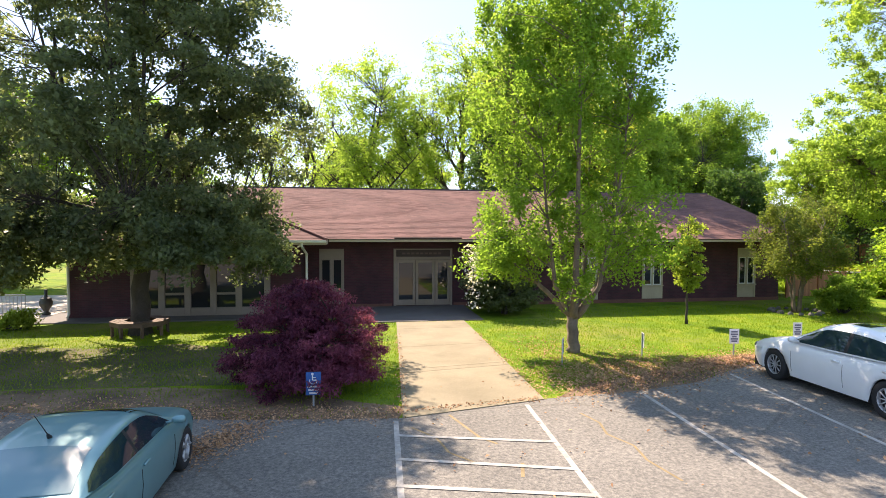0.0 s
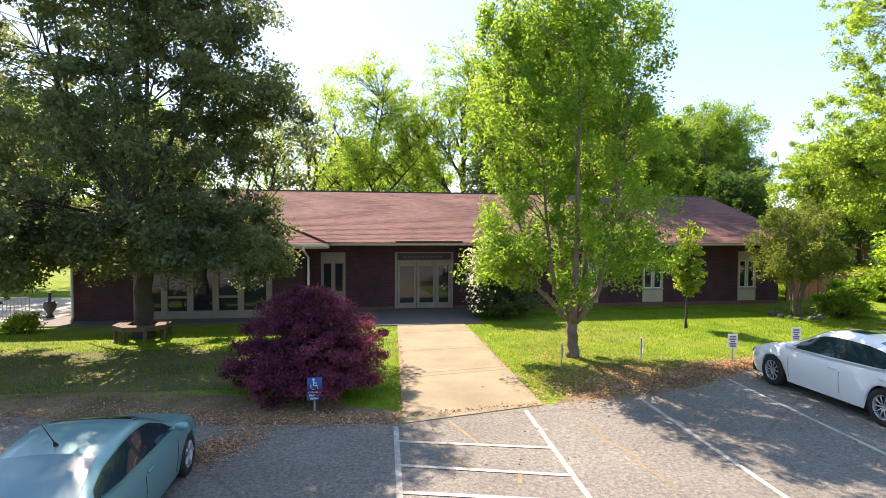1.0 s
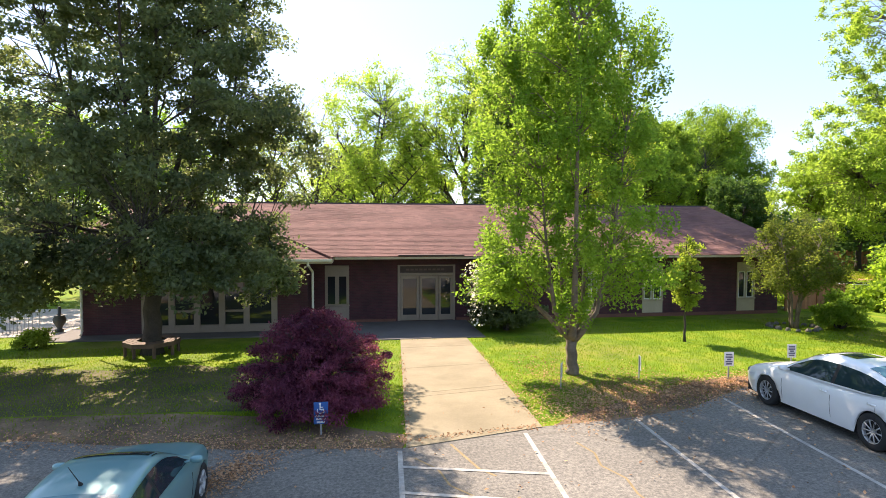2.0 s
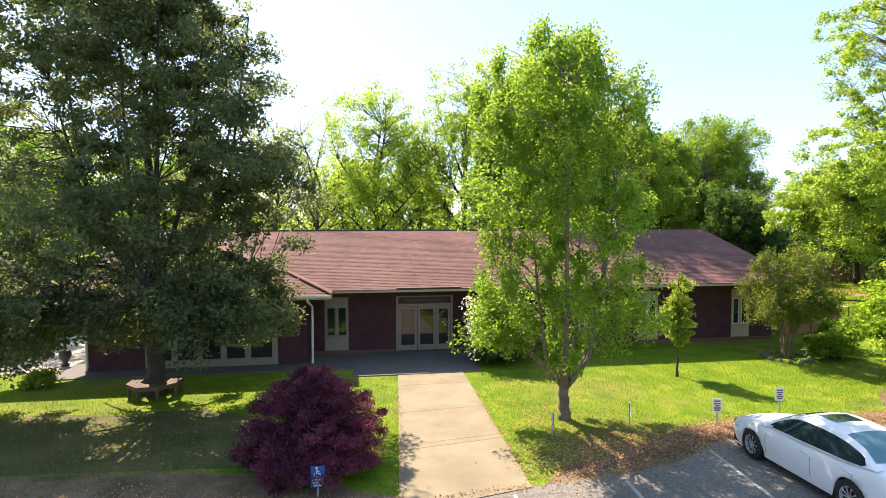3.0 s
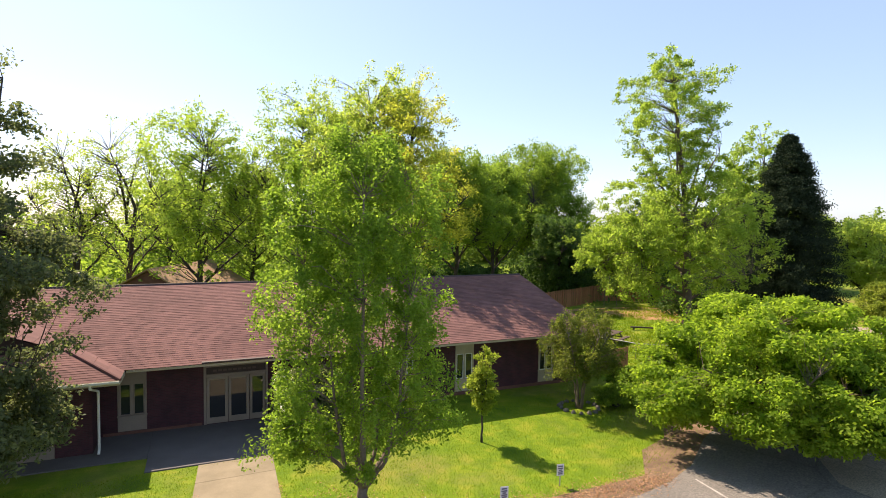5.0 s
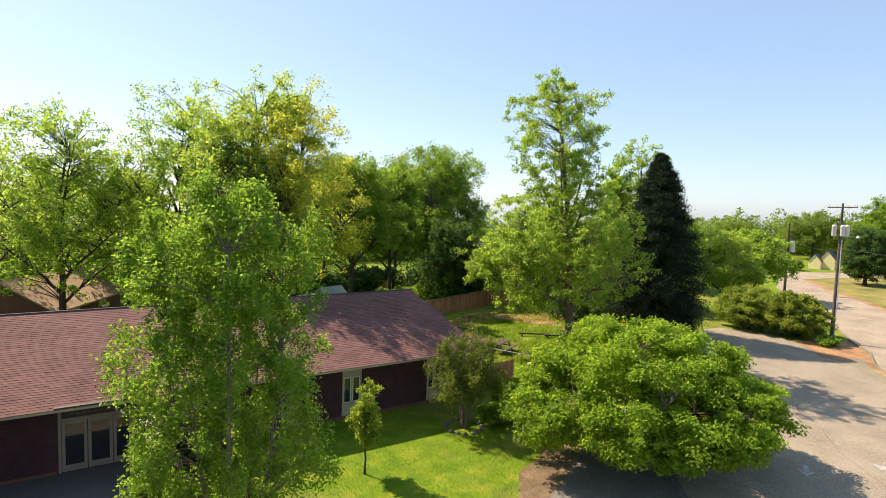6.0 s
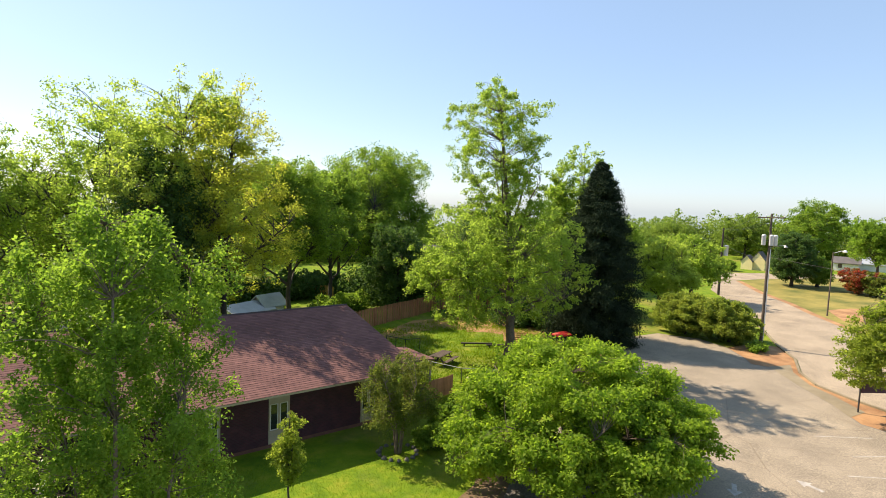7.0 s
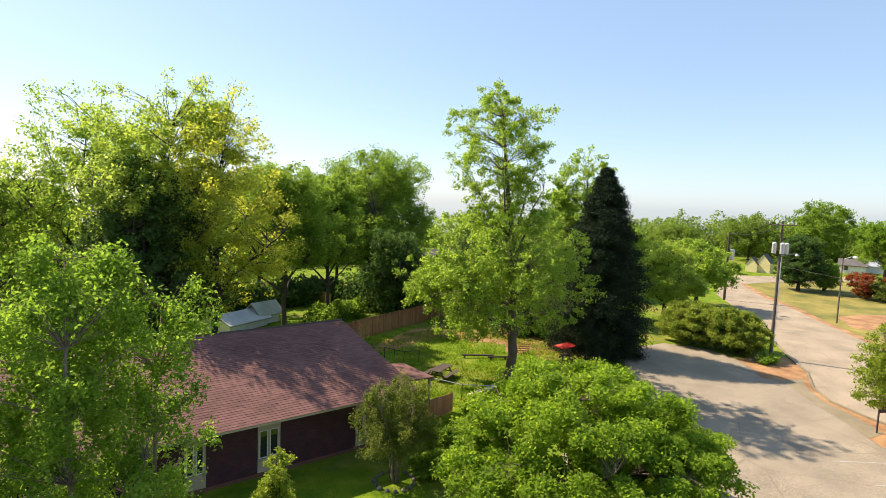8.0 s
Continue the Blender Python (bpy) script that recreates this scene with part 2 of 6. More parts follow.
TYRE = surface("tyre_rubber", (0.018, 0.018, 0.019), 0.8, 60.0, 4.0, 0.15, 0.1)
RIM = surface("alloy_rim", (0.42, 0.42, 0.43), 0.32, 60.0, 4.0, 0.05, 0.0, metal=0.35)
UNDER = surface("black_plastic", (0.015, 0.015, 0.016), 0.7, 60.0, 4.0, 0.1, 0.05)
WHITE_PAINT = paint_material("white_car_paint", (0.80, 0.81, 0.82))
SILVER_PAINT = paint_material("silver_green_car_paint", (0.14, 0.29, 0.315), 0.25, 0.34, coat=0.5)
LAMP_LENS = glass_material("headlamp_lens", (0.16, 0.17, 0.17), 0.08)
TAIL_LENS = glass_material("tail_lamp_lens", (0.35, 0.01, 0.01), 0.08)
METAL_ROOF = surface("grey_metal_roof", (0.42, 0.44, 0.47), 0.4, 10.0, 0.7, 0.15, 0.05, metal=0.3)
TAN_ROOF = surface("tan_shingle_roof", (0.34, 0.21, 0.12), 0.9, 14.0, 0.7, 0.2, 0.3)
HOUSE_RED = surface("red_brick_house", (0.16, 0.07, 0.05), 0.9, 14.0, 0.7, 0.2, 0.2)
HOUSE_YELLOW = surface("pale_yellow_siding", (0.80, 0.68, 0.33), 0.7, 12.0, 0.7, 0.08, 0.05)
HOUSE_WHITE = surface("white_siding", (0.75, 0.74, 0.72), 0.7, 12.0, 0.7, 0.06, 0.05)
GREY_ROOF = surface("grey_shingle_roof", (0.11, 0.10, 0.10), 0.9, 14.0, 0.7, 0.2, 0.2)

LEAF_DARK = leaf_material("dark_glossy_leaves", (0.064, 0.090, 0.046), (0.138, 0.170, 0.078), 0.45, 0.5, 0.12)
LEAF_LIME = leaf_material("bright_green_leaves", (0.094, 0.178, 0.022), (0.188, 0.288, 0.042), 0.5, 0.58)
LEAF_YOUNG = leaf_material("yellow_green_leaves", (0.14, 0.20, 0.029), (0.25, 0.31, 0.048), 0.5, 0.55)
LEAF_OLIVE = leaf_material("olive_bronze_leaves", (0.074, 0.115, 0.022), (0.165, 0.195, 0.038), 0.5, 0.46)
LEAF_DOGWOOD = leaf_material("fresh_dogwood_leaves", (0.105, 0.19, 0.019), (0.232, 0.335, 0.033), 0.5, 0.55)
LEAF_PECAN = leaf_material("pecan_leaves", (0.130, 0.210, 0.034), (0.245, 0.338, 0.060), 0.5, 0.64)
LEAF_PALE = leaf_material("pale_spring_leaves", (0.16, 0.235, 0.045), (0.285, 0.365, 0.075), 0.5, 0.64)
LEAF_OAK = leaf_material("deep_green_oak_leaves", (0.102, 0.180, 0.028), (0.20, 0.295, 0.045), 0.5, 0.55)
# dark leaf green: dark trees, and shade put into the yard foliage's colour
LEAF_SHADE = leaf_material("dark_and_shaded_leaves", (0.042, 0.092, 0.028), (0.090, 0.160, 0.038), 0.5, 0.38)
LEAF_CEDAR = leaf_material("blue_green_cedar_sprays", (0.014, 0.027, 0.015), (0.040, 0.062, 0.030), 0.9, 0.05)
LEAF_MAPLE = leaf_material("purple_maple_leaves", (0.052, 0.016, 0.036), (0.255, 0.074, 0.128), 0.5, 0.45)
LEAF_YELLOW = leaf_material("golden_green_leaves", (0.205, 0.245, 0.034), (0.345, 0.37, 0.06), 0.5, 0.66)
LEAF_GOLD_HEDGE = leaf_material("gold_tipped_hedge_leaves", (0.10, 0.16, 0.026), (0.26, 0.31, 0.055), 0.5, 0.5)
LEAF_FAR = leaf_material("far_wood_leaves", (0.09, 0.155, 0.03), (0.19, 0.265, 0.05), 0.6, 0.5)
BLOSSOM = leaf_material("white_blossom", (0.62, 0.60, 0.50), (0.80, 0.78, 0.70), 0.6, 0.2)
LEAF_RED = leaf_material("red_photinia_leaves", (0.085, 0.10, 0.022), (0.38, 0.05, 0.04), 0.5, 0.35)
RED_BLOOM = leaf_material("red_bloom", (0.55, 0.03, 0.01), (0.65, 0.10, 0.02), 0.5, 0.2)
DRY_LEAF = leaf_material("dry_fallen_leaves", (0.22, 0.125, 0.065), (0.52, 0.33, 0.18), 0.8, 0.1)
DRY_LAWN = surface("thin_dry_lawn", (0.145, 0.165, 0.022), 0.95, 10.0, 0.25, 0.3, 0.4, tint=(0.25, 0.20, 0.045))
YARD_SOIL = surface("thin_grass_over_red_soil", (0.165, 0.180, 0.022), 0.95, 9.0, 0.42, 0.3, 0.5, tint=(0.33, 0.17, 0.06))
# thin grass over soil, its colour also darkened for the tree's shade
SHADE_THIN_LAWN = surface("thin_lawn_darkened_for_shade", (0.058, 0.084, 0.012), 0.95, 9.0, 0.5, 0.35, 0.5, tint=(0.125, 0.092, 0.042))
BLADE = leaf_material("grass_blades", (0.088, 0.160, 0.008), (0.185, 0.26, 0.014), 0.8, 0.35, 0.05)

# ---- building blocks ----
def ground_z(x):
    """The land is level round the building and rises very gently along the street."""
    return 0.016 * (min(x, 160.0) - 22.0) if x > 22 else 0.0


def mesh(name, verts, faces, material, smooth=False):
    me = bpy.data.meshes.new(name)
    me.from_pydata([tuple(v) for v in verts], [], faces)
    me.materials.append(material)
    if smooth:
        me.polygons.foreach_set("use_smooth", [True] * len(me.polygons))
    me.update()
    return me


def thing(name, at=(0, 0, 0), label="", category="", group="", kind="", rz=0.0):
    """An Empty at a thing's base, which parents its parts."""
    ob = new(name)
    ob.empty_display_size = 0.2
    ob.matrix_basis = pose(*at, 0, 0, rz)
    return tagged(ob, label, category, group, kind)


def part(name, data, parent, label="", local=False):
    """A mesh object under a thing or a part. local: its mesh is drawn in the thing's own axes."""
    ob = new(name, data)
    ob.parent = parent
    if not local and parent.parent is None:
        ob.matrix_parent_inverse = parent.matrix_basis.inverted()
    return tagged(ob, label)


def box(x0, y0, z0, x1, y1, z1, bevel=0.0):
    """Verts and faces of a box with chamfered upright and level edges."""
    if not bevel:
        v = [(x, y, z) for z in (z0, z1) for x, y in ((x0, y0), (x1, y0), (x1, y1), (x0, y1))]
        return v, [(3, 2, 1, 0), (4, 5, 6, 7), (0, 1, 5, 4), (1, 2, 6, 5), (2, 3, 7, 6), (3, 0, 4, 7)]
    b = bevel
    v, f = [], []
    for z, i in ((z0, b), (z0 + b, 0), (z1 - b, 0), (z1, b)):
        v += [(x0 + b, y0 + i, z), (x1 - b, y0 + i, z), (x1 - i, y0 + b, z), (x1 - i, y1 - b, z), (x1 - b, y1 - i, z), (x0 + b, y1 - i, z), (x0 + i, y1 - b, z), (x0 + i, y0 + b, z)]
    f.append(tuple(reversed(range(8))))
    f.append(tuple(range(24, 32)))
    for k in range(3):
        for j in range(8):
            a, c = k * 8 + j, k * 8 + (j + 1) % 8
            f.append((a, c, c + 8, a + 8))
    return v, f


class Shape:
    """Collects verts and faces of one mesh."""

    def __init__(self):
        self.v, self.f = [], []

    def add(self, vf):
        o = len(self.v)
        self.v += list(vf[0])
        self.f += [tuple(i + o for i in q) for q in vf[1]]
        return self

    def box(self, *a, **k):
        return self.add(box(*a, **k))

    def tube(self, pts, radii, sides=6, cap=True):
        pts = [Vector(p) for p in pts]
        o = len(self.v)
        side = Vector((1, 0, 0))
        for i, p in enumerate(pts):
            d = (pts[min(i + 1, len(pts) - 1)] - pts[max(i - 1, 0)]).normalized()
            a = side - d * side.dot(d)
            if a.length < 0.1:
                a = Vector((0, 1, 0)) - d * d.y
            a.normalize()
            side = a
            b = d.cross(a)
            for j in range(sides):
                t = 2 * math.pi * j / sides
                self.v.append(tuple(p + (a * math.cos(t) + b * math.sin(t)) * radii[i]))
        for i in range(len(pts) - 1):
            for j in range(sides):
                k = (j + 1) % sides
                self.f.append((o + i * sides + j, o + i * sides + k, o + (i + 1) * sides + k, o + (i + 1) * sides + j))
        if cap:
            self.f.append(tuple(o + j for j in reversed(range(sides))))
            self.f.append(tuple(o + (len(pts) - 1) * sides + j for j in range(sides)))
        return self

    def lathe(self, profile, at=(0, 0, 0), axis="z", sides=20):
        """profile: (radius, along) pairs turned round the axis."""
        o = len(self.v)
        for r, h in profile:
            for j in range(sides):
                t = 2 * math.pi * j / sides
                c, s = r * math.cos(t), r * math.sin(t)
                p = (c, s, h) if axis == "z" else (h, c, s)
                self.v.append((p[0] + at[0], p[1] + at[1], p[2] + at[2]))
        for i in range(len(profile) - 1):
            for j in range(sides):
                k = (j + 1) % sides
                self.f.append((o + i * sides + j, o + i * sides + k, o + (i + 1) * sides + k, o + (i + 1) * sides + j))
        return self

    def mesh(self, name, material, smooth=False):
        return mesh(name, self.v, self.f, material, smooth)


def sheet(name, outline, material, lift, cuts=(22.0, 160.0)):
    """A thin layer on the land with the given outline, following its slopes."""
    bm = bmesh.new()
    bm.faces.new([bm.verts.new((x, y, 0)) for x, y in outline])
    for c in cuts:
        bmesh.ops.bisect_plane(bm, geom=bm.verts[:] + bm.edges[:] + bm.faces[:], plane_co=(c, 0, 0), plane_no=(1, 0, 0))
    bmesh.ops.triangulate(bm, faces=bm.faces[:])
    for v in bm.verts:
        v.co.z = ground_z(v.co.x) + lift
    bmesh.ops.recalc_face_normals(bm, faces=bm.faces[:])
    if sum(f.normal.z for f in bm.faces) < 0:
        bmesh.ops.reverse_faces(bm, faces=bm.faces[:])
    me = bpy.data.meshes.new(name)
    bm.to_mesh(me)
    bm.free()
    me.materials.append(material)
    return me


def quads(name, co, material):
    """Many separate four-cornered leaves as one mesh; co has the shape (n, 4, 3)."""
    n = len(co)
    me = bpy.data.meshes.new(name)
    me.vertices.add(n * 4)
    me.vertices.foreach_set("co", np.ascontiguousarray(co, dtype=np.float32).ravel())
    me.loops.add(n * 4)
    me.loops.foreach_set("vertex_index", np.arange(n * 4, dtype=np.int32))
    me.polygons.add(n)
    me.polygons.foreach_set("loop_start", np.arange(0, n * 4, 4, dtype=np.int32))
    me.materials.append(material)
    me.update(calc_edges=True)
    return me


def unit(a):
    return a / np.maximum(np.linalg.norm(a, axis=1, keepdims=True), 1e-6)


def leaf_quads(rng, at, size, slim=0.55, up=0.7, droop=0.25):
    """Pointed leaves, slightly folded, at the given places."""
    n = len(at)
    normal = unit(rng.normal(size=(n, 3)) + np.array([0, 0, up]))
    d = rng.normal(size=(n, 3)) - np.array([0, 0, droop])
    d = unit(d - normal * np.sum(d * normal, axis=1, keepdims=True))
    s = np.cross(normal, d)
    ln = size * rng.uniform(0.65, 1.35, (n, 1))
    w = ln * slim * 0.5
    mid = at + d * ln * 0.45
    return np.stack([at, mid + s * w + normal * w * 0.35, at + d * ln, mid - s * w + normal * w * 0.35], axis=1)


def crown_clumps(rng, lobes, count, shell=0.45):
    """Places for clumps of foliage inside ellipsoids (centre, radii, weight), more of them near the outside."""
    w = np.array([l[6] for l in lobes], float)
    pick = rng.choice(len(lobes), count, p=w / w.sum())
    c = np.array([l[:3] for l in lobes], float)[pick]
    r = np.array([l[3:6] for l in lobes], float)[pick]
    return c + unit(rng.normal(size=(count, 3))) * r * rng.uniform(0.02, 1, (count, 1)) ** shell


def tree(name, label, at, stems, lobes, leaves, size, leaf_mat, bark, seed, clumps=160, clump=0.55, trunk_r=0.15, group="", category="tree", flat=0.62, twig=0.022, shell=0.45, up=0.7, droop=0.25, slim=0.55, low=None, sides=7, rise=1.6):
    """A tree: stems (each a list of points from the ground up), twigs to every clump of foliage, and a crown of single leaves."""
    rng = np.random.default_rng(seed)
    ob = thing(name, at, label, category, group)
    sh = Shape()
    nodes, rads = [], []
    for st in stems:
        pts, r0 = st[0], st[1]
        fine = []
        for a, b in zip(pts, pts[1:]):
            for k in range(4):
                fine.append(Vector(a).lerp(Vector(b), k / 4))
        fine.append(Vector(pts[-1]))
        n = len(fine)
        fine = [p + Vector(rng.normal(size=3) * (0.012 + 0.09 * r0) * (0 if i in (0, n - 1) else 1)) for i, p in enumerate(fine)]
        taper = st[2] if len(st) > 2 else 0.85
        rr = [r0 * (1 - taper * i / (n - 1)) + 0.008 for i in range(n)]
        if pts[0][2] <= 0.01:
            rr[0] *= 1.25
        sh.tube(fine, rr, sides)
        nodes += fine[2:]
        rads += rr[2:]
    nodes_a, rads_a = np.array([tuple(p) for p in nodes]), np.array(rads)
    cl = crown_clumps(rng, lobes, clumps, shell)
    if low is not None:
        cl[:, 2] = np.maximum(cl[:, 2], low + rng.uniform(0, 0.6, len(cl)))
    along = []
    for c in cl:
        d = c - nodes_a
        flatd = np.hypot(d[:, 0], d[:, 1])
        cost = np.linalg.norm(d, axis=1) + rise * np.maximum(0, nodes_a[:, 2] + 0.25 * flatd - c[2])
        k = int(np.argmin(cost))
        a, e = Vector(nodes[k]), Vector(c)
        m = a.lerp(e, 0.5) + Vector((0, 0, 0.14 * (e - a).length)) + Vector(rng.normal(size=3) * 0.06 * (e - a).length)
        ln = (e - a).length
        r = min(rads_a[k] * 0.6, twig * (0.6 + 0.3 * min(ln, 3.0)))
        pts = [a, a.lerp(m, 0.6).lerp(m.lerp(e, 0.1), 0.3), m, m.lerp(e, 0.55) + Vector((0, 0, 0.03 * ln)), e]
        sh.tube(pts, [r, r * 0.8, r * 0.62, r * 0.42, r * 0.2], 4, cap=False)
        along.append((m, e))
    part("trunk", sh.mesh("trunk", bark, True), ob, local=True)
    per = rng.multinomial(leaves, rng.dirichlet(np.full(clumps, 3.0)))
    which = np.repeat(np.arange(clumps), per)
    n = len(which)
    cr = clump * rng.uniform(0.65, 1.35, clumps)[which][:, None]
    off = unit(rng.normal(size=(n, 3))) * rng.uniform(0, 1, (n, 1)) ** 0.5 * cr * np.array([1, 1, flat])
    ms = np.array([tuple(a[0]) for a in along])[which]
    es = cl[which]
    on_twig = rng.uniform(size=(n, 1)) < 0.22
    t = rng.uniform(0, 1, (n, 1))
    place = np.where(on_twig, ms + (es - ms) * t + off * 0.4, es + off)
    if low is not None:
        place[:, 2] = np.maximum(place[:, 2], low)
    part("crown", quads("crown", leaf_quads(rng, place, size, slim, up, droop), leaf_mat), ob, local=True)
    return ob

# ---- the land ----
xs = [-900, -400, -200, -120, -80, -60, -40, -25, -12, 0, 10, 22, 30, 40, 50, 60, 70, 80, 90, 100, 120, 150, 200, 300, 500, 900]
ys = [-900, -400, -200, -100, -60, -30, -15, 0, 15, 30, 45, 60, 80, 110, 130, 150, 220, 320, 500, 900]
gv = [(x, y, ground_z(x) - 0.06 * max(0, x - 200) - 0.06 * max(0, y - 130)) for y in ys for x in xs]
nx = len(xs)
gf = [(j * nx + i, j * nx + i + 1, (j + 1) * nx + i + 1, (j + 1) * nx + i) for j in range(len(ys) - 1) for i in range(nx - 1)]
tagged(new("ground", mesh("ground", gv, gf, GRASS)), "mown spring lawn, bright green with yellowed patches", "lawn", kind="structure")

LOT = [(-40, 12.6), (-14, 13.0), (-7.3, 12.75), (-4.9, 12.1), (-2.5, 11.55), (0.9, 11.15), (4.3, 11.95), (6.7, 12.2), (8.6, 12.7), (10.2, 13.6), (11.6, 14.35), (14.0, 14.3), (16.5, 14.2), (18.5, 14.6), (20.5, 15.4), (23.2, 17.2), (27.4, 19.1), (33.4, 21.2), (41.0, 22.8), (45.6, 25.7), (48.6, 28.6), (53.0, 31.0), (58.0, 30.2), (59.6, 26.5), (58.5, 23.2), (56.2, 20.6), (54.7, 19.4), (55.2, 18.0), (51.8, 14.7), (49.0, 11.5), (46.7, 9.4), (46.6, 8.0), (38.0, -2.0), (30, -12), (-40, -12)]
tagged(new("parking_lot", sheet("parking_lot", LOT, ASPHALT, 0.012)), "worn grey asphalt parking lot with faded paint", "parking lot", kind="structure")
DRIVE = [(24.5, -11.9), (24.5, 12.0), (27.5, 15.5), (29.0, 19.65), (33.4, 21.15), (41.0, 22.75), (45.6, 25.65), (48.6, 28.55), (53.0, 30.95), (57.95, 30.15), (59.5, 26.5), (58.4, 23.2), (56.1, 20.65), (54.6, 19.4), (55.1, 18.0), (51.7, 14.7), (48.9, 11.5), (46.6, 9.4), (46.5, 8.0), (37.9, -2.0), (30, -11.9)]
tagged(new("drive", sheet("drive", DRIVE, DRIVETOP, 0.016)), "sun-bleached sandy asphalt drive to the street", "drive", kind="structure")
ROAD = [(38.5, -12.0), (46.0, 0.0), (50.6, 8.0), (51.7, 11.2), (53.1, 13.8), (55.6, 15.8), (59.9, 17.7), (63.4, 20.3), (73.9, 26.9), (84.0, 34.5), (93.6, 42.0), (104, 46.6), (110.6, 48.7), (120, 53), (124, 46), (109, 45), (98.0, 36.7), (91.1, 29.9), (85.4, 25.3), (81.0, 21.2), (74.0, 15.0), (66, 6.0), (58, -6.0), (56, -12)]
tagged(new("road", sheet("road", ROAD, ROADTOP, 0.016)), "pale sun-bleached asphalt street curving uphill", "road", kind="structure")
CROSS = [(104, 46.6), (117, 52.5), (125, 48.0), (141, 37.5), (160, 28.0), (158, 22.0), (136, 34.2), (117, 43.0), (109, 45.0)]
tagged(new("road", sheet("side_road", CROSS, ROADTOP, 0.020)), "pale side street at the top of the rise", "road", kind="structure")
VERGE = [(56.2, 20.6), (54.7, 19.4), (55.2, 18.0), (51.8, 14.7), (49.0, 11.5), (46.7, 9.4), (46.6, 8.0), (38.0, -2.0), (30.5, -11.5), (38.3, -11.5), (45.8, 0.0), (50.4, 8.0), (51.5, 11.2), (52.9, 13.9), (55.4, 15.9), (59.7, 17.8), (63.2, 20.5), (62.6, 22.4), (58.5, 23.2)]
tagged(new("verge", sheet("verge", VERGE, DIRT, 0.008)), "orange clay verge between lot and street", "verge", kind="structure")
tagged(new("verge", sheet("verge", [(74.0, 15.0), (81.0, 21.2), (85.4, 25.3), (91.1, 29.9), (98.0, 36.7), (109, 45), (109.7, 44.3), (98.8, 36.0), (91.9, 29.3), (86.2, 24.7), (81.7, 20.6), (74.5, 14.4)], DIRT, 0.008)), "sandy clay verge along the far side of the street", "verge", kind="structure")
tagged(new("bare_ground", sheet("bare_ground", [(90.7, 24.9), (95.0, 23.6), (98.4, 21.2), (92.0, 16.5), (88.1, 17.1), (84.3, 21.2)], DIRT, 0.006)), "bare orange clay patch on the lawn", "soil", kind="structure")
tagged(new("bare_ground", sheet("bare_ground", [(28.1, 43.1), (30.4, 44.8), (34.2, 46.0), (39.7, 48.6), (46.7, 46.9), (51.5, 40.9), (51.2, 36.7), (48.1, 31.5), (44.8, 26.8), (40.6, 24.6), (38.5, 25.9), (38.9, 29.0), (41.5, 32.0), (44.5, 35.6), (45.1, 38.5), (42.3, 40.9), (40.0, 43.5), (37.0, 44.0), (33.6, 42.8), (30.6, 43.2)], YARD_SOIL, 0.006)), "thin worn grass over reddish soil in the play yard", "soil", kind="structure")
tagged(new("bare_ground", sheet("bare_ground", [(41.0, 41.3), (43.7, 44.6), (46.9, 43.8), (47.6, 41.2), (46.9, 38.5), (44.6, 36.2), (42.3, 35.2), (41.9, 36.8), (43.6, 38.6), (42.6, 40.2)], DIRT, 0.010)), "bare reddish soil under the yard trees", "soil", kind="structure")
tagged(new("far_lawn", sheet("far_lawn", [(74.5, 14.4), (81.7, 20.6), (86.2, 24.7), (91.9, 29.3), (98.8, 36.0), (109.7, 44.3), (117, 42.9), (136, 34.0), (158, 21.8), (160, -12), (59, -12), (66.5, 4.5)], DRY_LAWN, 0.004)), "thin dry yellowed lawn across the street", "lawn", kind="structure")
tagged(new("mulch_bed", sheet("mulch_bed", [(18.5, 14.6), (20.5, 15.4), (23.2, 17.2), (27.4, 19.1), (28.8, 20.6), (26.2, 21.2), (23.4, 19.9), (21.6, 18.0), (19.6, 17.3), (18.0, 15.4)], MULCH, 0.006)), "dark soil and leaves under the dogwood", "mulch", kind="structure")
tagged(new("mulch_bed", sheet("mulch_bed", [(-14, 13.0), (-7.3, 12.75), (-4.9, 12.1), (-2.5, 11.55), (0.9, 11.15), (1.1, 11.9), (0.2, 12.3), (-1.5, 13.4), (-4.6, 14.2), (-8, 14.4), (-14, 14.6)], MULCH, 0.007)), "brown leaf mulch along the lot edge", "mulch", kind="structure")
tagged(new("mulch_bed", sheet("mulch_bed", [(4.6, 12.0), (6.7, 12.2), (8.6, 12.7), (10.2, 13.6), (11.6, 14.35), (14.0, 14.3), (16.5, 14.2), (18.5, 14.6), (18.0, 15.4), (14.5, 15.3), (11.3, 15.3), (9.5, 14.7), (7.5, 13.6), (5.6, 12.9)], MULCH, 0.007)), "brown fallen leaves and soil along the lot edge", "mulch", kind="structure")

# worn grass sheet; part of its darkness is the crown's shade put into colour
tagged(new("bare_ground", sheet("bare_ground", [(-13.5, 14.7), (-8, 14.5), (-4.6, 14.3), (-2.6, 14.1), (-2.2, 16.2), (-3.4, 18.2), (-5.6, 19.4), (-8.2, 19.0), (-10.6, 19.6), (-13.2, 18.4)], SHADE_THIN_LAWN, 0.006)), "thin worn grass over soil under the shade tree, darkened with its shade", "soil", kind="structure")

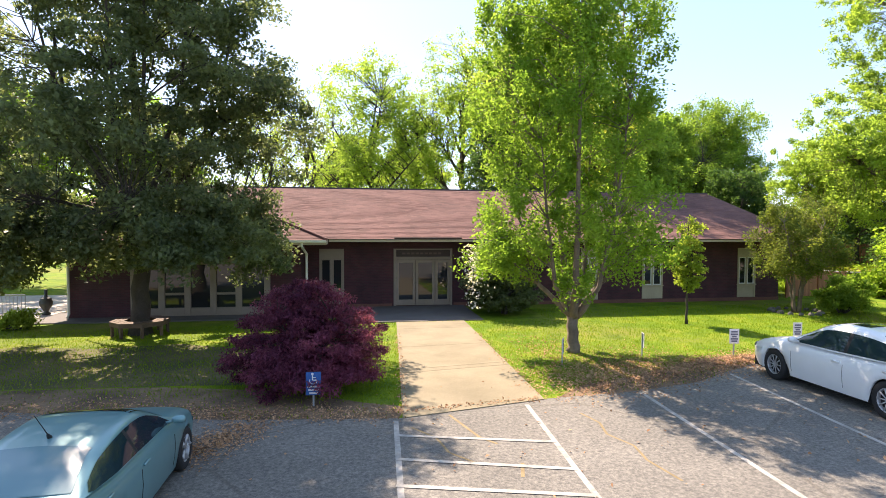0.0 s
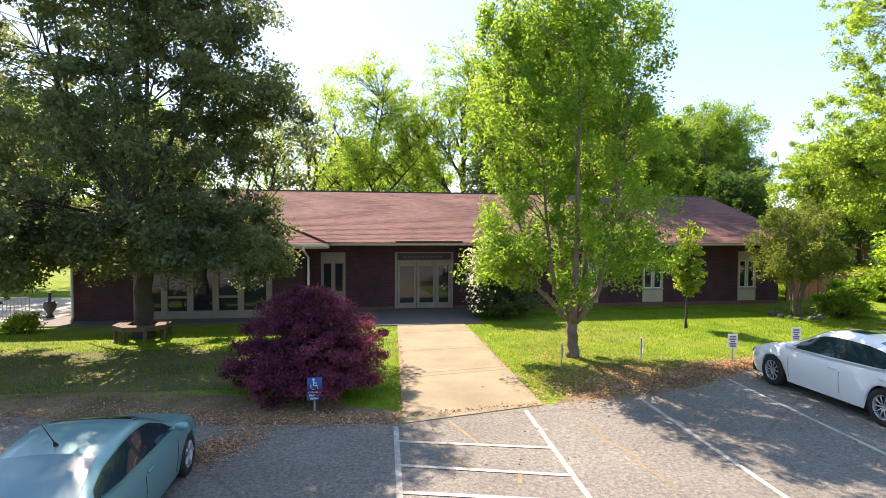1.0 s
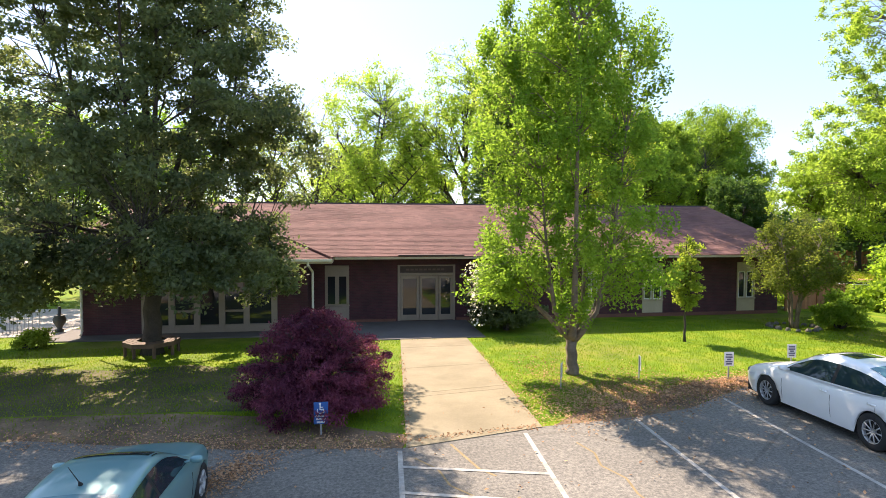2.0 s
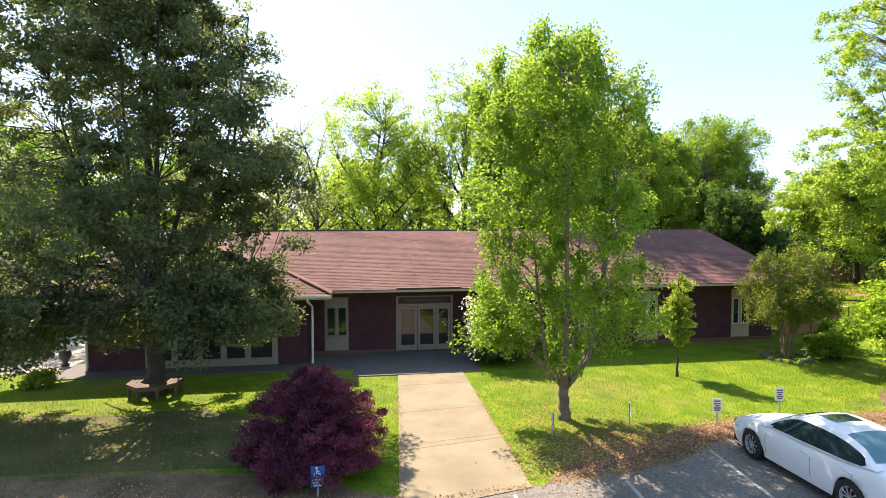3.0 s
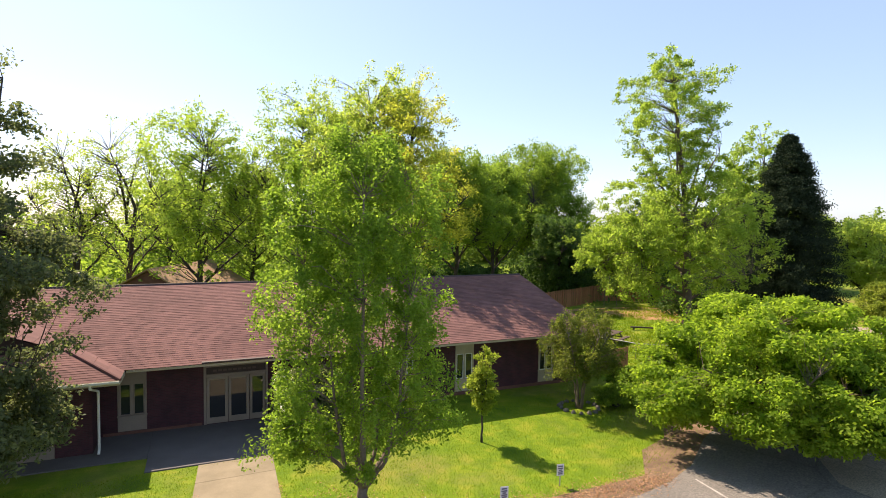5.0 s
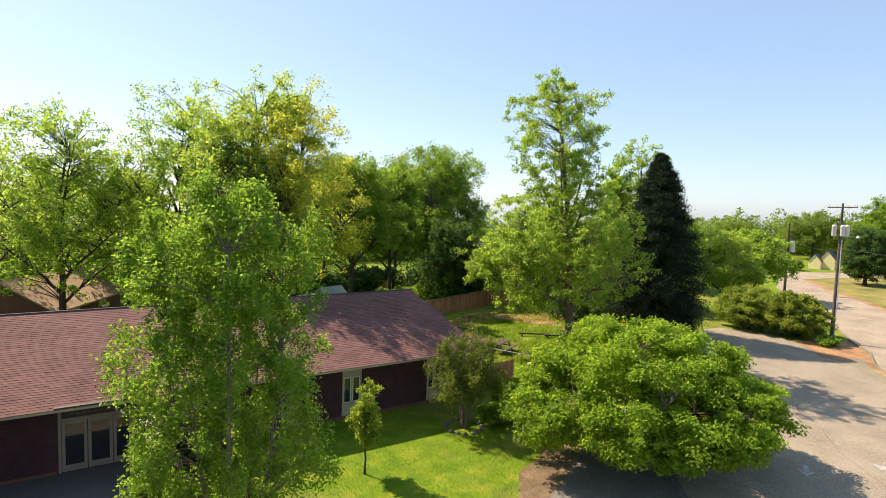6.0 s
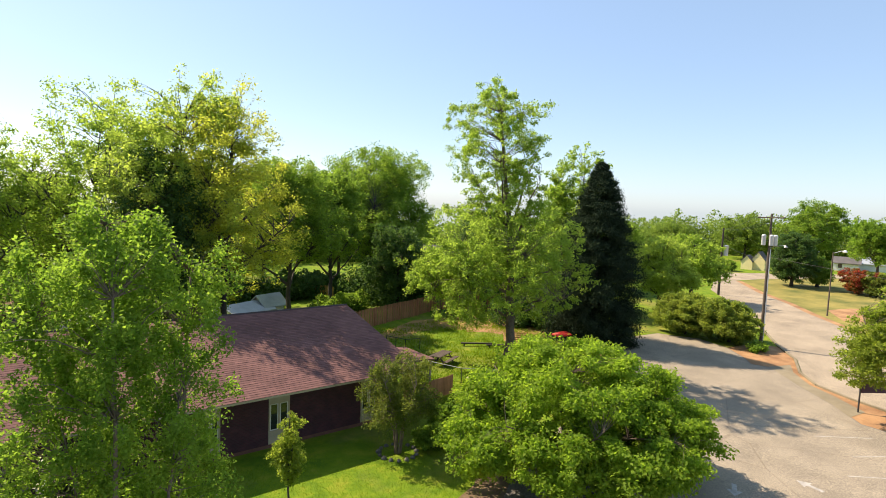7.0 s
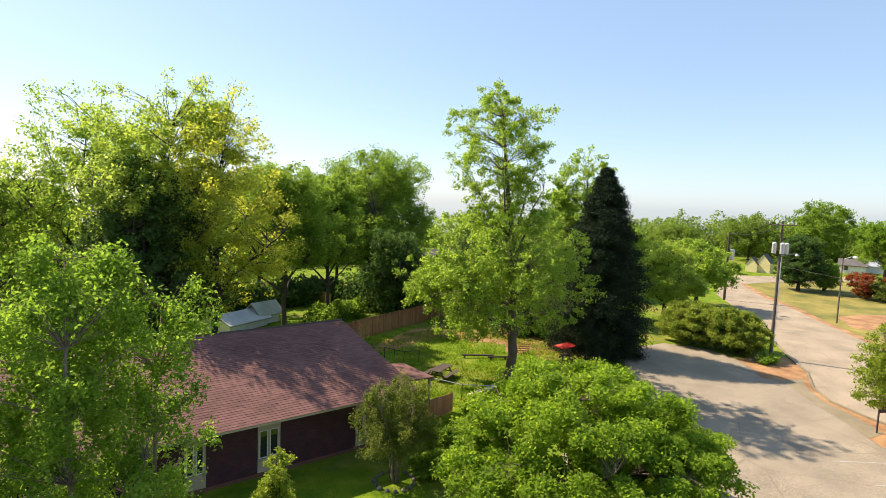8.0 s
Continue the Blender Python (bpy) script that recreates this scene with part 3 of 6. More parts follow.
# kerb and footway between the street and the lot
kerb = Shape()
KL = [(38.4, -11.5), (45.9, 0.0), (50.5, 8.0), (51.6, 11.2), (53.0, 13.85), (55.5, 15.85), (59.8, 17.75), (63.3, 20.4), (73.8, 27.0), (83.9, 34.7)]
for (xa, ya), (xb, yb) in zip(KL, KL[1:]):
    d = Vector((xb - xa, yb - ya, 0)).normalized()
    nrm = Vector((-d.y, d.x, 0)) * 0.18
    za, zb = ground_z(xa), ground_z(xb)
    v = [(xa, ya, za - 0.1), (xb, yb, zb - 0.1), (xb, yb, zb + 0.13), (xa, ya, za + 0.13), (xa + nrm.x, ya + nrm.y, za - 0.1), (xb + nrm.x, yb + nrm.y, zb - 0.1), (xb + nrm.x, yb + nrm.y, zb + 0.13), (xa + nrm.x, ya + nrm.y, za + 0.13)]
    kerb.add((v, [(0, 1, 2, 3), (3, 2, 6, 7), (7, 6, 5, 4), (0, 4, 5, 1), (0, 3, 7, 4), (1, 5, 6, 2)]))
tagged(new("kerb", kerb.mesh("kerb", CONCRETE)), "pale concrete kerb of the street", "kerb", kind="structure")
tagged(new("footway", sheet("footway", [(55.2, 18.2), (51.8, 14.8), (49.0, 11.6), (47.4, 10.2), (49.4, 9.9), (51.3, 12.2), (52.7, 14.3), (55.2, 16.3), (57.4, 17.3)], CONCRETE, 0.022)), "sandy concrete footway between street and lot", "footway", kind="structure")

# painted lines on the lot
def line(name, xa, ya, xb, yb, w, material, label, lift=0.018):
    d = Vector((xb - xa, yb - ya)).normalized()
    n = Vector((-d.y, d.x)) * (w / 2)
    out = [(xa + n.x, ya + n.y), (xb + n.x, yb + n.y), (xb - n.x, yb - n.y), (xa - n.x, ya - n.y)]
    tagged(new(name, sheet(name, out, material, lift)), label, "road marking", "lot markings", "structure")


LINES = [(0.83, 11.0, 0.55, 5.6), (3.75, 11.6, 3.36, 5.6), (6.72, 12.05, 6.35, 5.6), (9.95, 13.3, 9.3, 6.6), (13.2, 13.9, 12.6, 7.4), (16.4, 13.9, 15.8, 8.0), (19.6, 14.4, 19.2, 8.6),
         (0.8, 10.2, 3.62, 9.47), (0.70, 9.15, 3.55, 8.33), (0.62, 8.19, 3.46, 7.45), (0.58, 7.2, 3.42, 6.5)]
for xa, ya, xb, yb in LINES:
    line("parking_line", xa, ya, xb, yb, 0.10, LINE, "worn white parking line on asphalt", 0.023 if xb > xa + 1 else 0.018)
for xa, ya, xb, yb in [(42.0, 10.5, 44.6, 8.3), (40.6, 8.2, 43.0, 6.6), (37.8, 7.6, 40.6, 5.0)]:
    line("parking_line", xa, ya, xb, yb, 0.08, LINE, "worn white parking line on asphalt")
for xa, ya, xb, yb in [(1.95, 11.2, 2.3, 9.9), (2.3, 9.9, 2.55, 9.55), (2.75, 8.7, 2.6, 8.2)]:
    line("faded_line", xa, ya, xb, yb, 0.06, YELLOW_LINE, "faded yellow paint trace on asphalt", 0.015)


CRACKS = [[(4.7, 10.9), (4.85, 10.3), (4.72, 9.7), (4.95, 9.1), (4.86, 8.5), (5.0, 7.7)], [(10.6, 9.3), (10.45, 8.8), (10.55, 8.3), (10.4, 7.6)], [(1.1, 10.6), (1.5, 10.0), (1.62, 9.3), (2.0, 8.8)]]
for crack in CRACKS:
    for (xa, ya), (xb, yb) in zip(crack, crack[1:]):
        line("asphalt_crack", xa, ya, xb, yb, 0.05, YELLOW_LINE, "crack in the asphalt filled with tan debris", 0.014)


def lot_arrow(x, y, turn, label):
    pts = [(-0.11, -0.65), (0.11, -0.65), (0.11, 0.05), (0.36, 0.05), (0.0, 0.62), (-0.36, 0.05), (-0.11, 0.05)]
    c, s = math.cos(radians(turn)), math.sin(radians(turn))
    tagged(new("lot_arrow", sheet("lot_arrow", [(x + c * a - s * b, y + s * a + c * b) for a, b in pts], LINE, 0.02)), label, "road marking", "lot arrows", "structure")


lot_arrow(31.5, 10.4, 116, "white painted arrow in the tree's shadow")
lot_arrow(35.0, 8.4, -8, "white painted arrow in full sun")

# concrete walk of single slabs, and the porch slab
WALK_L, WALK_R = [(0.98, 11.12), (1.72, 22.56)], [(4.26, 11.88), (4.55, 22.56)]
walk_way = thing("concrete_walk", (2.8, 17, 0), "tan concrete entrance walk of broad slabs", "walkway", kind="structure")
cuts = [0.0, 0.30, 0.33, 0.58, 0.86, 1.0]
for a, b in zip(cuts, cuts[1:]):
    def edge(e, t):
        return e[0][0] + (e[1][0] - e[0][0]) * t, e[0][1] + (e[1][1] - e[0][1]) * t
    g = 0.0008
    p = [edge(WALK_L, a + g), edge(WALK_R, a + g), edge(WALK_R, b - g), edge(WALK_L, b - g)]
    v = [(x, y, -0.05) for x, y in p] + [(x, y, 0.03) for x, y in p]
    part("slab", mesh("slab", v, box(0, 0, 0, 1, 1, 1)[1], CONCRETE), walk_way)
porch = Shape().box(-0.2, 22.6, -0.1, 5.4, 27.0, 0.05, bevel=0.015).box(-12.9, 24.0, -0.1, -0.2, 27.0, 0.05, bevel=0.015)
tagged(new("porch_slab", porch.mesh("porch_slab", PORCH_CONCRETE)), "concrete porch slab along the front, eave shade put into its grey", "porch", kind="structure")
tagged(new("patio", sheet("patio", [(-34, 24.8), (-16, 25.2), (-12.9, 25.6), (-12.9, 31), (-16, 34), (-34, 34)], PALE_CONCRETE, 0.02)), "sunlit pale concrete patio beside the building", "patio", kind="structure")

# ---- the building ----
WALL_Y, EAVE_Y, EAVE_Z, RIDGE_Y, RIDGE_Z = 27.0, 25.5, 3.36, 32.7, 6.12
LEFT, RIGHT, BACK = -11.8, 23.0, 38.6
house = thing("office_building", (6, 32, 0), "long single-storey dark red brick office with a brown shingle roof", "building")


def wall_run(name, x0, x1, y, z1, openings, thick=0.25):
    """A front wall with real openings (x0, x1, z0, z1)."""
    sh = Shape()
    x = x0
    for a, b, c, d in sorted(openings):
        sh.box(x, y, -0.3, a, y + thick, z1)
        if c > -0.2:
            sh.box(a, y, -0.3, b, y + thick, c)
        sh.box(a, y, d, b, y + thick, z1)
        x = b
    sh.box(x, y, -0.3, x1, y + thick, z1)
    part("wall", sh.mesh(name, BRICK), house)


WIN = [(-1.62, -0.46), (11.55, 12.5), (14.96, 16.12), (20.5, 21.58)]
DOOR = (1.92, 4.82, 0.06, 2.86)
wall_run("wall_front", -2.6, RIGHT, WALL_Y, 3.3, [(a, b, 0.2, 2.86) for a, b in WIN] + [DOOR])
wall_run("wall_wing", LEFT, -2.3, 25.2, 3.3, [(-9.2, -3.75, 0.06, 2.5)])
for nm, b in (("wall_wing_side", (-2.55, 25.45, -0.3, -2.3, 27.0, 3.3)), ("wall_east", (RIGHT - 0.25, 27.25, -0.3, RIGHT, BACK, 3.3)), ("wall_west", (LEFT, 25.45, -0.3, LEFT + 0.25, BACK, 3.3)), ("wall_back", (LEFT + 0.25, BACK - 0.25, -0.3, RIGHT - 0.25, BACK, 3.3))):
    part("wall", Shape().box(*b).mesh(nm, BRICK), house)
part("floor", Shape().box(LEFT + 0.3, 27.3, -0.2, RIGHT - 0.3, BACK - 0.3, 0.02).mesh("floor", SOFFIT), house)
part("ceiling", Shape().box(LEFT + 0.26, 27.26, 2.95, RIGHT - 0.26, BACK - 0.26, 3.02).box(LEFT + 0.26, 25.46, 2.95, -2.56, 27.26, 3.02).mesh("ceiling", BLIND), house)
part("base_course", Shape().box(-2.2, WALL_Y - 0.03, -0.2, 1.85, WALL_Y - 0.004, 0.18).box(4.9, WALL_Y - 0.03, -0.2, RIGHT + 0.02, WALL_Y - 0.004, 0.18).mesh("base_course", HOUSE_RED), house, "reddish brick base course")


def shingles(name, eave, up, length, lo, hi, course=0.165):
    """Overlapping courses on a slope. eave: its corner; up: unit way up the slope; lo, hi: the run's ends along x or y at a distance up the slope."""
    rng = np.random.default_rng(len(name) + int(length * 10))
    origin, up_v = Vector(eave[0]), Vector(up).normalized()
    side = Vector(eave[1]).normalized()
    normal = side.cross(up_v)
    if normal.z < 0:
        normal.negate()
    v, f = [], []
    n = int(math.ceil(length / course))
    for i in range(n):
        a, b = i * course, min((i + 1) * course, length)
        xa0, xa1, xb0, xb1 = lo(a), hi(a), lo(b), hi(b)
        if xa1 - xa0 < 0.02:
            continue
        runs = max(1, int((xa1 - xa0) / 0.36))
        t = [0.0] + [min(0.999, max(0.001, (k + 0.5 * (i % 2) + 0.2 * rng.uniform() + 0.3) / (runs + 1))) for k in range(runs)] + [1.0]
        for p, q in zip(t, t[1:]):
            o = len(v)
            th = 0.015 + rng.uniform(-0.004, 0.005)
            for s, dist, h in ((xa0 + (xa1 - xa0) * p, a, 0.0), (xa0 + (xa1 - xa0) * q, a, 0.0), (xa0 + (xa1 - xa0) * q, a, th), (xa0 + (xa1 - xa0) * p, a, th), (xb0 + (xb1 - xb0) * q, b + 0.02, 0.004), (xb0 + (xb1 - xb0) * p, b + 0.02, 0.004)):
                v.append(tuple(origin + side * s + up_v * dist + normal * h))
            f += [(o, o + 1, o + 2, o + 3), (o + 3, o + 2, o + 4, o + 5)]
    return part("roof", mesh(name, v, f, SHINGLE), house)


rise, run = RIDGE_Z - EAVE_Z, RIDGE_Y - EAVE_Y
slope_len = math.hypot(rise, run)
up_front = (0, run, rise)
RIDGE_END, CORNER = 22.5, 23.7
shingles("roof_front", ((0, EAVE_Y, EAVE_Z), (1, 0, 0)), up_front, slope_len, lambda d: -13.4 + d * 0.1, lambda d: CORNER + (RIDGE_END - CORNER) * d / slope_len)
shingles("roof_back", ((0, 2 * RIDGE_Y - EAVE_Y, EAVE_Z), (1, 0, 0)), (0, -run, rise), slope_len, lambda d: -13.4 + d * 0.1, lambda d: CORNER + (RIDGE_END - CORNER) * d / slope_len)
# the nearly upright east end under the ridge
gable = Shape()
gable.add(([(CORNER, EAVE_Y, EAVE_Z - 0.05), (CORNER, 2 * RIDGE_Y - EAVE_Y, EAVE_Z - 0.05), (RIDGE_END, RIDGE_Y, RIDGE_Z), (CORNER - 0.3, EAVE_Y, EAVE_Z - 0.05), (CORNER - 0.3, 2 * RIDGE_Y - EAVE_Y, EAVE_Z - 0.05), (RIDGE_END - 0.3, RIDGE_Y, RIDGE_Z - 0.05)], [(0, 1, 2), (3, 5, 4), (0, 2, 5, 3), (1, 4, 5, 2), (0, 3, 4, 1)]))
part("gable", gable.mesh("gable", DARK_TRIM), house)
part("ridge_cap", Shape().tube([(-13.2, RIDGE_Y, RIDGE_Z - 0.02), (RIDGE_END, RIDGE_Y, RIDGE_Z - 0.02)], [0.09, 0.09], 6).mesh("ridge_cap", DARK_TRIM), house, "dark ridge cap")

# front wing roof with a small dark gable above its hipped end
WX1, WY = -1.15, 24.05
WX0 = -14.9
s = rise / run
a_hip = 2.2
part_len = math.hypot(1, s)
mid_x = (WX0 + WX1) / 2
shingles("wing_front", ((0, WY, EAVE_Z - 0.02), (1, 0, 0)), (0, 1, s), a_hip * part_len, lambda d: WX0 + d / part_len, lambda d: WX1 - d / part_len)
half = mid_x - WX0
shingles("wing_east", ((WX1, 0, EAVE_Z - 0.02), (0, 1, 0)), (-1, 0, s), half * part_len, lambda d: WY + min(d / part_len, a_hip) , lambda d: EAVE_Y + d / part_len + 0.05, 0.6)
shingles("wing_west", ((WX0, 0, EAVE_Z - 0.02), (0, 1, 0)), (1, 0, s), half * part_len, lambda d: WY + min(d / part_len, a_hip), lambda d: EAVE_Y + d / part_len + 0.05)
gz0, gz1 = EAVE_Z + a_hip * s, EAVE_Z + half * s
tri = [(WX0 + a_hip + 0.25, WY + a_hip + 0.12, gz0), (WX1 - a_hip - 0.25, WY + a_hip + 0.12, gz0), (mid_x, WY + a_hip + 0.12, gz1 - 0.1)]
part("gable_vent", mesh("gable_vent", tri + [(x, y + 0.1, z) for x, y, z in tri], [(0, 1, 2), (5, 4, 3), (0, 3, 4, 1), (1, 4, 5, 2), (2, 5, 3, 0)], DARK_TRIM), house, "dark louvred gable vent")
hip = Shape()
hip.tube([(WX1 + 0.03, WY - 0.03, EAVE_Z + 0.02), (WX1 - a_hip, WY + a_hip, EAVE_Z + a_hip * s + 0.03)], [0.06, 0.06], 6)
part("hip_cap", hip.mesh("hip_cap", SHINGLE), house)

# eaves: soffit, fascia and gutters
part("soffit", Shape().box(-1.2, EAVE_Y + 0.085, 3.23, CORNER - 0.1, WALL_Y, 3.26).mesh("soffit", SOFFIT), house)
part("soffit", Shape().box(WX0 + 0.1, WY + 0.06, 3.13, -1.25, 25.2, 3.16).box(-2.3, 25.2, 3.13, -1.25, 27, 3.16).mesh("soffit", SOFFIT), house)
part("fascia", Shape().box(-1.1, EAVE_Y + 0.04, 3.225, CORNER, EAVE_Y + 0.08, 3.34, bevel=0.008).mesh("fascia", TRIM), house)
part("fascia", Shape().box(WX0, WY - 0.01, 3.14, WX1, WY + 0.04, 3.35, bevel=0.008).box(WX1 - 0.04, WY + 0.04, 3.14, WX1 + 0.01, EAVE_Y, 3.35, bevel=0.008).mesh("fascia", TRIM), house)


def gutter(x0, x1, y, z):
    sh = Shape()
    prof = [(0.0, 0.0), (-0.09, 0.01), (-0.12, 0.06), (-0.12, 0.12), (-0.105, 0.12), (-0.10, 0.06), (-0.08, 0.025), (0.0, 0.015)]
    v = [(x, y + a, z + b) for x in (x0, x1) for a, b in prof]
    k = len(prof)
    sh.add((v, [(i, (i + 1) % k, k + (i + 1) % k, k + i) for i in range(k)] + [tuple(range(k))[::-1], tuple(range(k, 2 * k))]))
    part("gutter", sh.mesh("gutter", WHITE_TRIM), house, "pale metal gutter")


gutter(WX0, WX1, WY - 0.012, 3.22)
for x, ya, yw in ((-2.05, WY + 0.0, 25.12), (LEFT + 0.12, WY + 0.0, 25.12)):
    sp = Shape().tube([(x - 0.12, ya, 3.24), (x - 0.12, ya, 3.08), (x, yw - 0.12, 2.72), (x, yw - 0.06, 2.6), (x, yw - 0.06, 0.25), (x, yw - 0.2, 0.1)], [0.052] * 6, 8)
    part("downspout", sp.mesh("downspout", WHITE_TRIM), house, "white metal downspout")
part("step_flashing", Shape().box(1.85, EAVE_Y - 0.04, 3.38, 5.0, EAVE_Y + 0.5, 3.44).mesh("step_flashing", DARK_TRIM), house, "dark strip over the entrance")


def window(x0, x1, z0, z1, panel_top, panel_bottom, paint, y=WALL_Y):
    """A cream window: blank panels above and below a pair of tall panes."""
    fr = Shape()
    d0, d1 = y - 0.04, y + 0.10
    fr.box(x0, d0, z0, x0 + 0.09, d1, z1, bevel=0.008).box(x1 - 0.09, d0, z0, x1, d1, z1, bevel=0.008)
    fr.box(x0 + 0.09, d0, z1 - panel_top, x1 - 0.09, d1, z1, bevel=0.008)
    xm = (x0 + x1) / 2
    za, zb = z0 + panel_bottom, z1 - panel_top
    fr.box(xm - 0.05, d0 + 0.01, za, xm + 0.05, d1, zb, bevel=0.006)
    w = part("window", fr.mesh("window", paint), house, "cream window with two tall panes")
    part("panel", Shape().box(x0 + 0.09, d0 + 0.02, z0, x1 - 0.09, d1, za - 0.06).mesh("panel", paint), w, "off-white panel under the panes")
    part("sill", Shape().box(x0 - 0.02, d0 - 0.05, za - 0.06, x1 + 0.02, d1, za, bevel=0.01).mesh("sill", paint), w)
    for a, b in ((x0 + 0.09, xm - 0.05), (xm + 0.05, x1 - 0.09)):
        part("pane", Shape().box(a, y + 0.03, za, b, y + 0.045, zb).mesh("pane", WINDOW_GLASS), w)
        e = 0.045
        sash = Shape().box(a + 0.004, y - 0.015, za + 0.004, a + e, y + 0.027, zb - 0.004, bevel=0.005).box(b - e, y - 0.015, za + 0.004, b - 0.004, y + 0.027, zb - 0.004, bevel=0.005)
        sash.box(a + e, y - 0.015, za + 0.004, b - e, y + 0.027, za + e, bevel=0.005).box(a + e, y - 0.015, zb - e, b - e, y + 0.027, zb - 0.004, bevel=0.005)
        part("sash", sash.mesh("sash", WHITE_TRIM if paint is TRIM else TAN_TRIM), w, "white sash frame" if paint is TRIM else "")
        part("blind", Shape().box(a + 0.01, y + 0.06, zb - 0.28, b - 0.01, y + 0.07, zb - 0.02).mesh("blind", BLIND), w)


for a, b in WIN:
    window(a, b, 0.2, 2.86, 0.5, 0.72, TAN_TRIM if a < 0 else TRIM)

# entrance: three glazed leaves below a dark name board
dx0, dx1 = DOOR[0], DOOR[1]
fr = Shape()
for a, b in ((dx0, dx0 + 0.12), (dx1 - 0.1, dx1)):
    fr.box(a, WALL_Y - 0.06, 0.06, b, WALL_Y + 0.14, 2.86, bevel=0.008)
fr.box(dx0 + 0.12, WALL_Y - 0.05, 2.32, dx1 - 0.1, WALL_Y + 0.14, 2.46, bevel=0.008).box(dx0 + 0.12, WALL_Y - 0.05, 2.80, dx1 - 0.1, WALL_Y + 0.14, 2.86, bevel=0.006)
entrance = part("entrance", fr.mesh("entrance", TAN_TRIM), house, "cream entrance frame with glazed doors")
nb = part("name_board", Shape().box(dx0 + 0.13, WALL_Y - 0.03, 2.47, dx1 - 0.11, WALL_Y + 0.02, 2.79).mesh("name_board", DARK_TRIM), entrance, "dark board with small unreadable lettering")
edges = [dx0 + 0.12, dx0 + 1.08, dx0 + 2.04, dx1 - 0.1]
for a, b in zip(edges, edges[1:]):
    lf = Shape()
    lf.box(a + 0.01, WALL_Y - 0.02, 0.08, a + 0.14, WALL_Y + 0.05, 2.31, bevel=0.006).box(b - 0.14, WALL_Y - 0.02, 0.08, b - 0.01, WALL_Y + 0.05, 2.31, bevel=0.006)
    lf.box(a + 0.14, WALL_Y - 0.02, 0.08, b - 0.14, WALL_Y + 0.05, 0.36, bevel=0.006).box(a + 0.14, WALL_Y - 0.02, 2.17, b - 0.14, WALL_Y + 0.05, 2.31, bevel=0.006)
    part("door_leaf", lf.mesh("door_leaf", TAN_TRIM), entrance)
    part("pane", Shape().box(a + 0.14, WALL_Y + 0.01, 0.36, b - 0.14, WALL_Y + 0.025, 2.17).mesh("pane", WINDOW_GLASS), entrance)
    if b < dx1 - 0.2:
        part("blind", Shape().box(a + 0.15, WALL_Y + 0.05, 1.05, b - 0.15, WALL_Y + 0.06, 2.16).mesh("blind", BLIND), entrance, "pale half-drawn blind")
for k in range(9):
    part("letter_bar", Shape().box(dx0 + 0.42 + 0.22 * k, WALL_Y - 0.038, 2.58, dx0 + 0.58 + 0.22 * k, WALL_Y - 0.031, 2.67).mesh("letter_bar", SOFFIT), entrance)

# glazed front of the wing
gx = [-9.2, -8.1, -7.05, -6.0, -4.95, -3.75]
fr = Shape()
for x in gx:
    fr.box(x - 0.13, 25.14, 0.06, x + 0.13, 25.36, 2.5, bevel=0.008)
for a, b in zip(gx, gx[1:]):
    fr.box(a + 0.13, 25.15, 0.06, b - 0.13, 25.35, 0.40, bevel=0.008).box(a + 0.13, 25.15, 2.26, b - 0.13, 25.35, 2.5, bevel=0.008)
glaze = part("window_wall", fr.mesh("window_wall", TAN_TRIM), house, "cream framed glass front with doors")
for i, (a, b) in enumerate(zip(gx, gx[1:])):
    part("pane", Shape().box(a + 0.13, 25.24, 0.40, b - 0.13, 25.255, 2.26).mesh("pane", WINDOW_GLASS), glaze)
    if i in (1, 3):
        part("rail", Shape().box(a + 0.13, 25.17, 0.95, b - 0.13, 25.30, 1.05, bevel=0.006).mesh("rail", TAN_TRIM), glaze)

# a low lean-to roof beyond the east end
lean = Shape()
lean.add(([(23.2, 27.6, 3.25), (26.6, 27.9, 2.95), (26.6, 31.4, 2.95), (23.2, 31.4, 3.25), (23.2, 27.6, 3.15), (26.6, 27.9, 2.85), (26.6, 31.4, 2.85), (23.2, 31.4, 3.15)], [(0, 1, 2, 3), (7, 6, 5, 4), (0, 4, 5, 1), (1, 5, 6, 2), (2, 6, 7, 3), (3, 7, 4, 0)]))
part("lean_to_roof", lean.mesh("lean_to_roof", SHINGLE), house, "low brown lean-to roof")
for y in (28.1, 31.2):
    part("lean_to_post", Shape().box(26.35, y - 0.06, 0.0, 26.47, y + 0.06, 2.86, bevel=0.008).mesh("lean_to_post", TAN_TRIM), house)

# ---- trees near the building ----
# the large dark tree with many upright limbs, and the bench round it
big_stems = [([(0, 0, 0), (0.05, 0, 2.2), (0.1, 0.1, 5.0), (-0.2, 0.2, 9.0), (-0.1, 0, 15.6)], 0.34)]
rng0 = np.random.default_rng(4)
for k in range(13):
    a = k * 2.4
    r = 2.4 + 1.3 * rng0.uniform()
    z0 = 1.9 + 2.2 * rng0.uniform()
    z1 = 8.5 + 6.0 * rng0.uniform()
    c, s_ = math.cos(a), math.sin(a)
    big_stems.append(([(0.12 * c, 0.12 * s_, z0), (0.35 * r * c, 0.35 * r * s_, z0 + 2.0), (0.75 * r * c, 0.75 * r * s_, z0 + 4.6), (r * c, r * s_, z1)], 0.12))
for k in range(10):
    a = 0.4 + k * 0.66
    r = 3.6 + 1.6 * rng0.uniform()
    z0 = 2.1 + 1.5 * rng0.uniform()
    c, s_ = math.cos(a), math.sin(a)
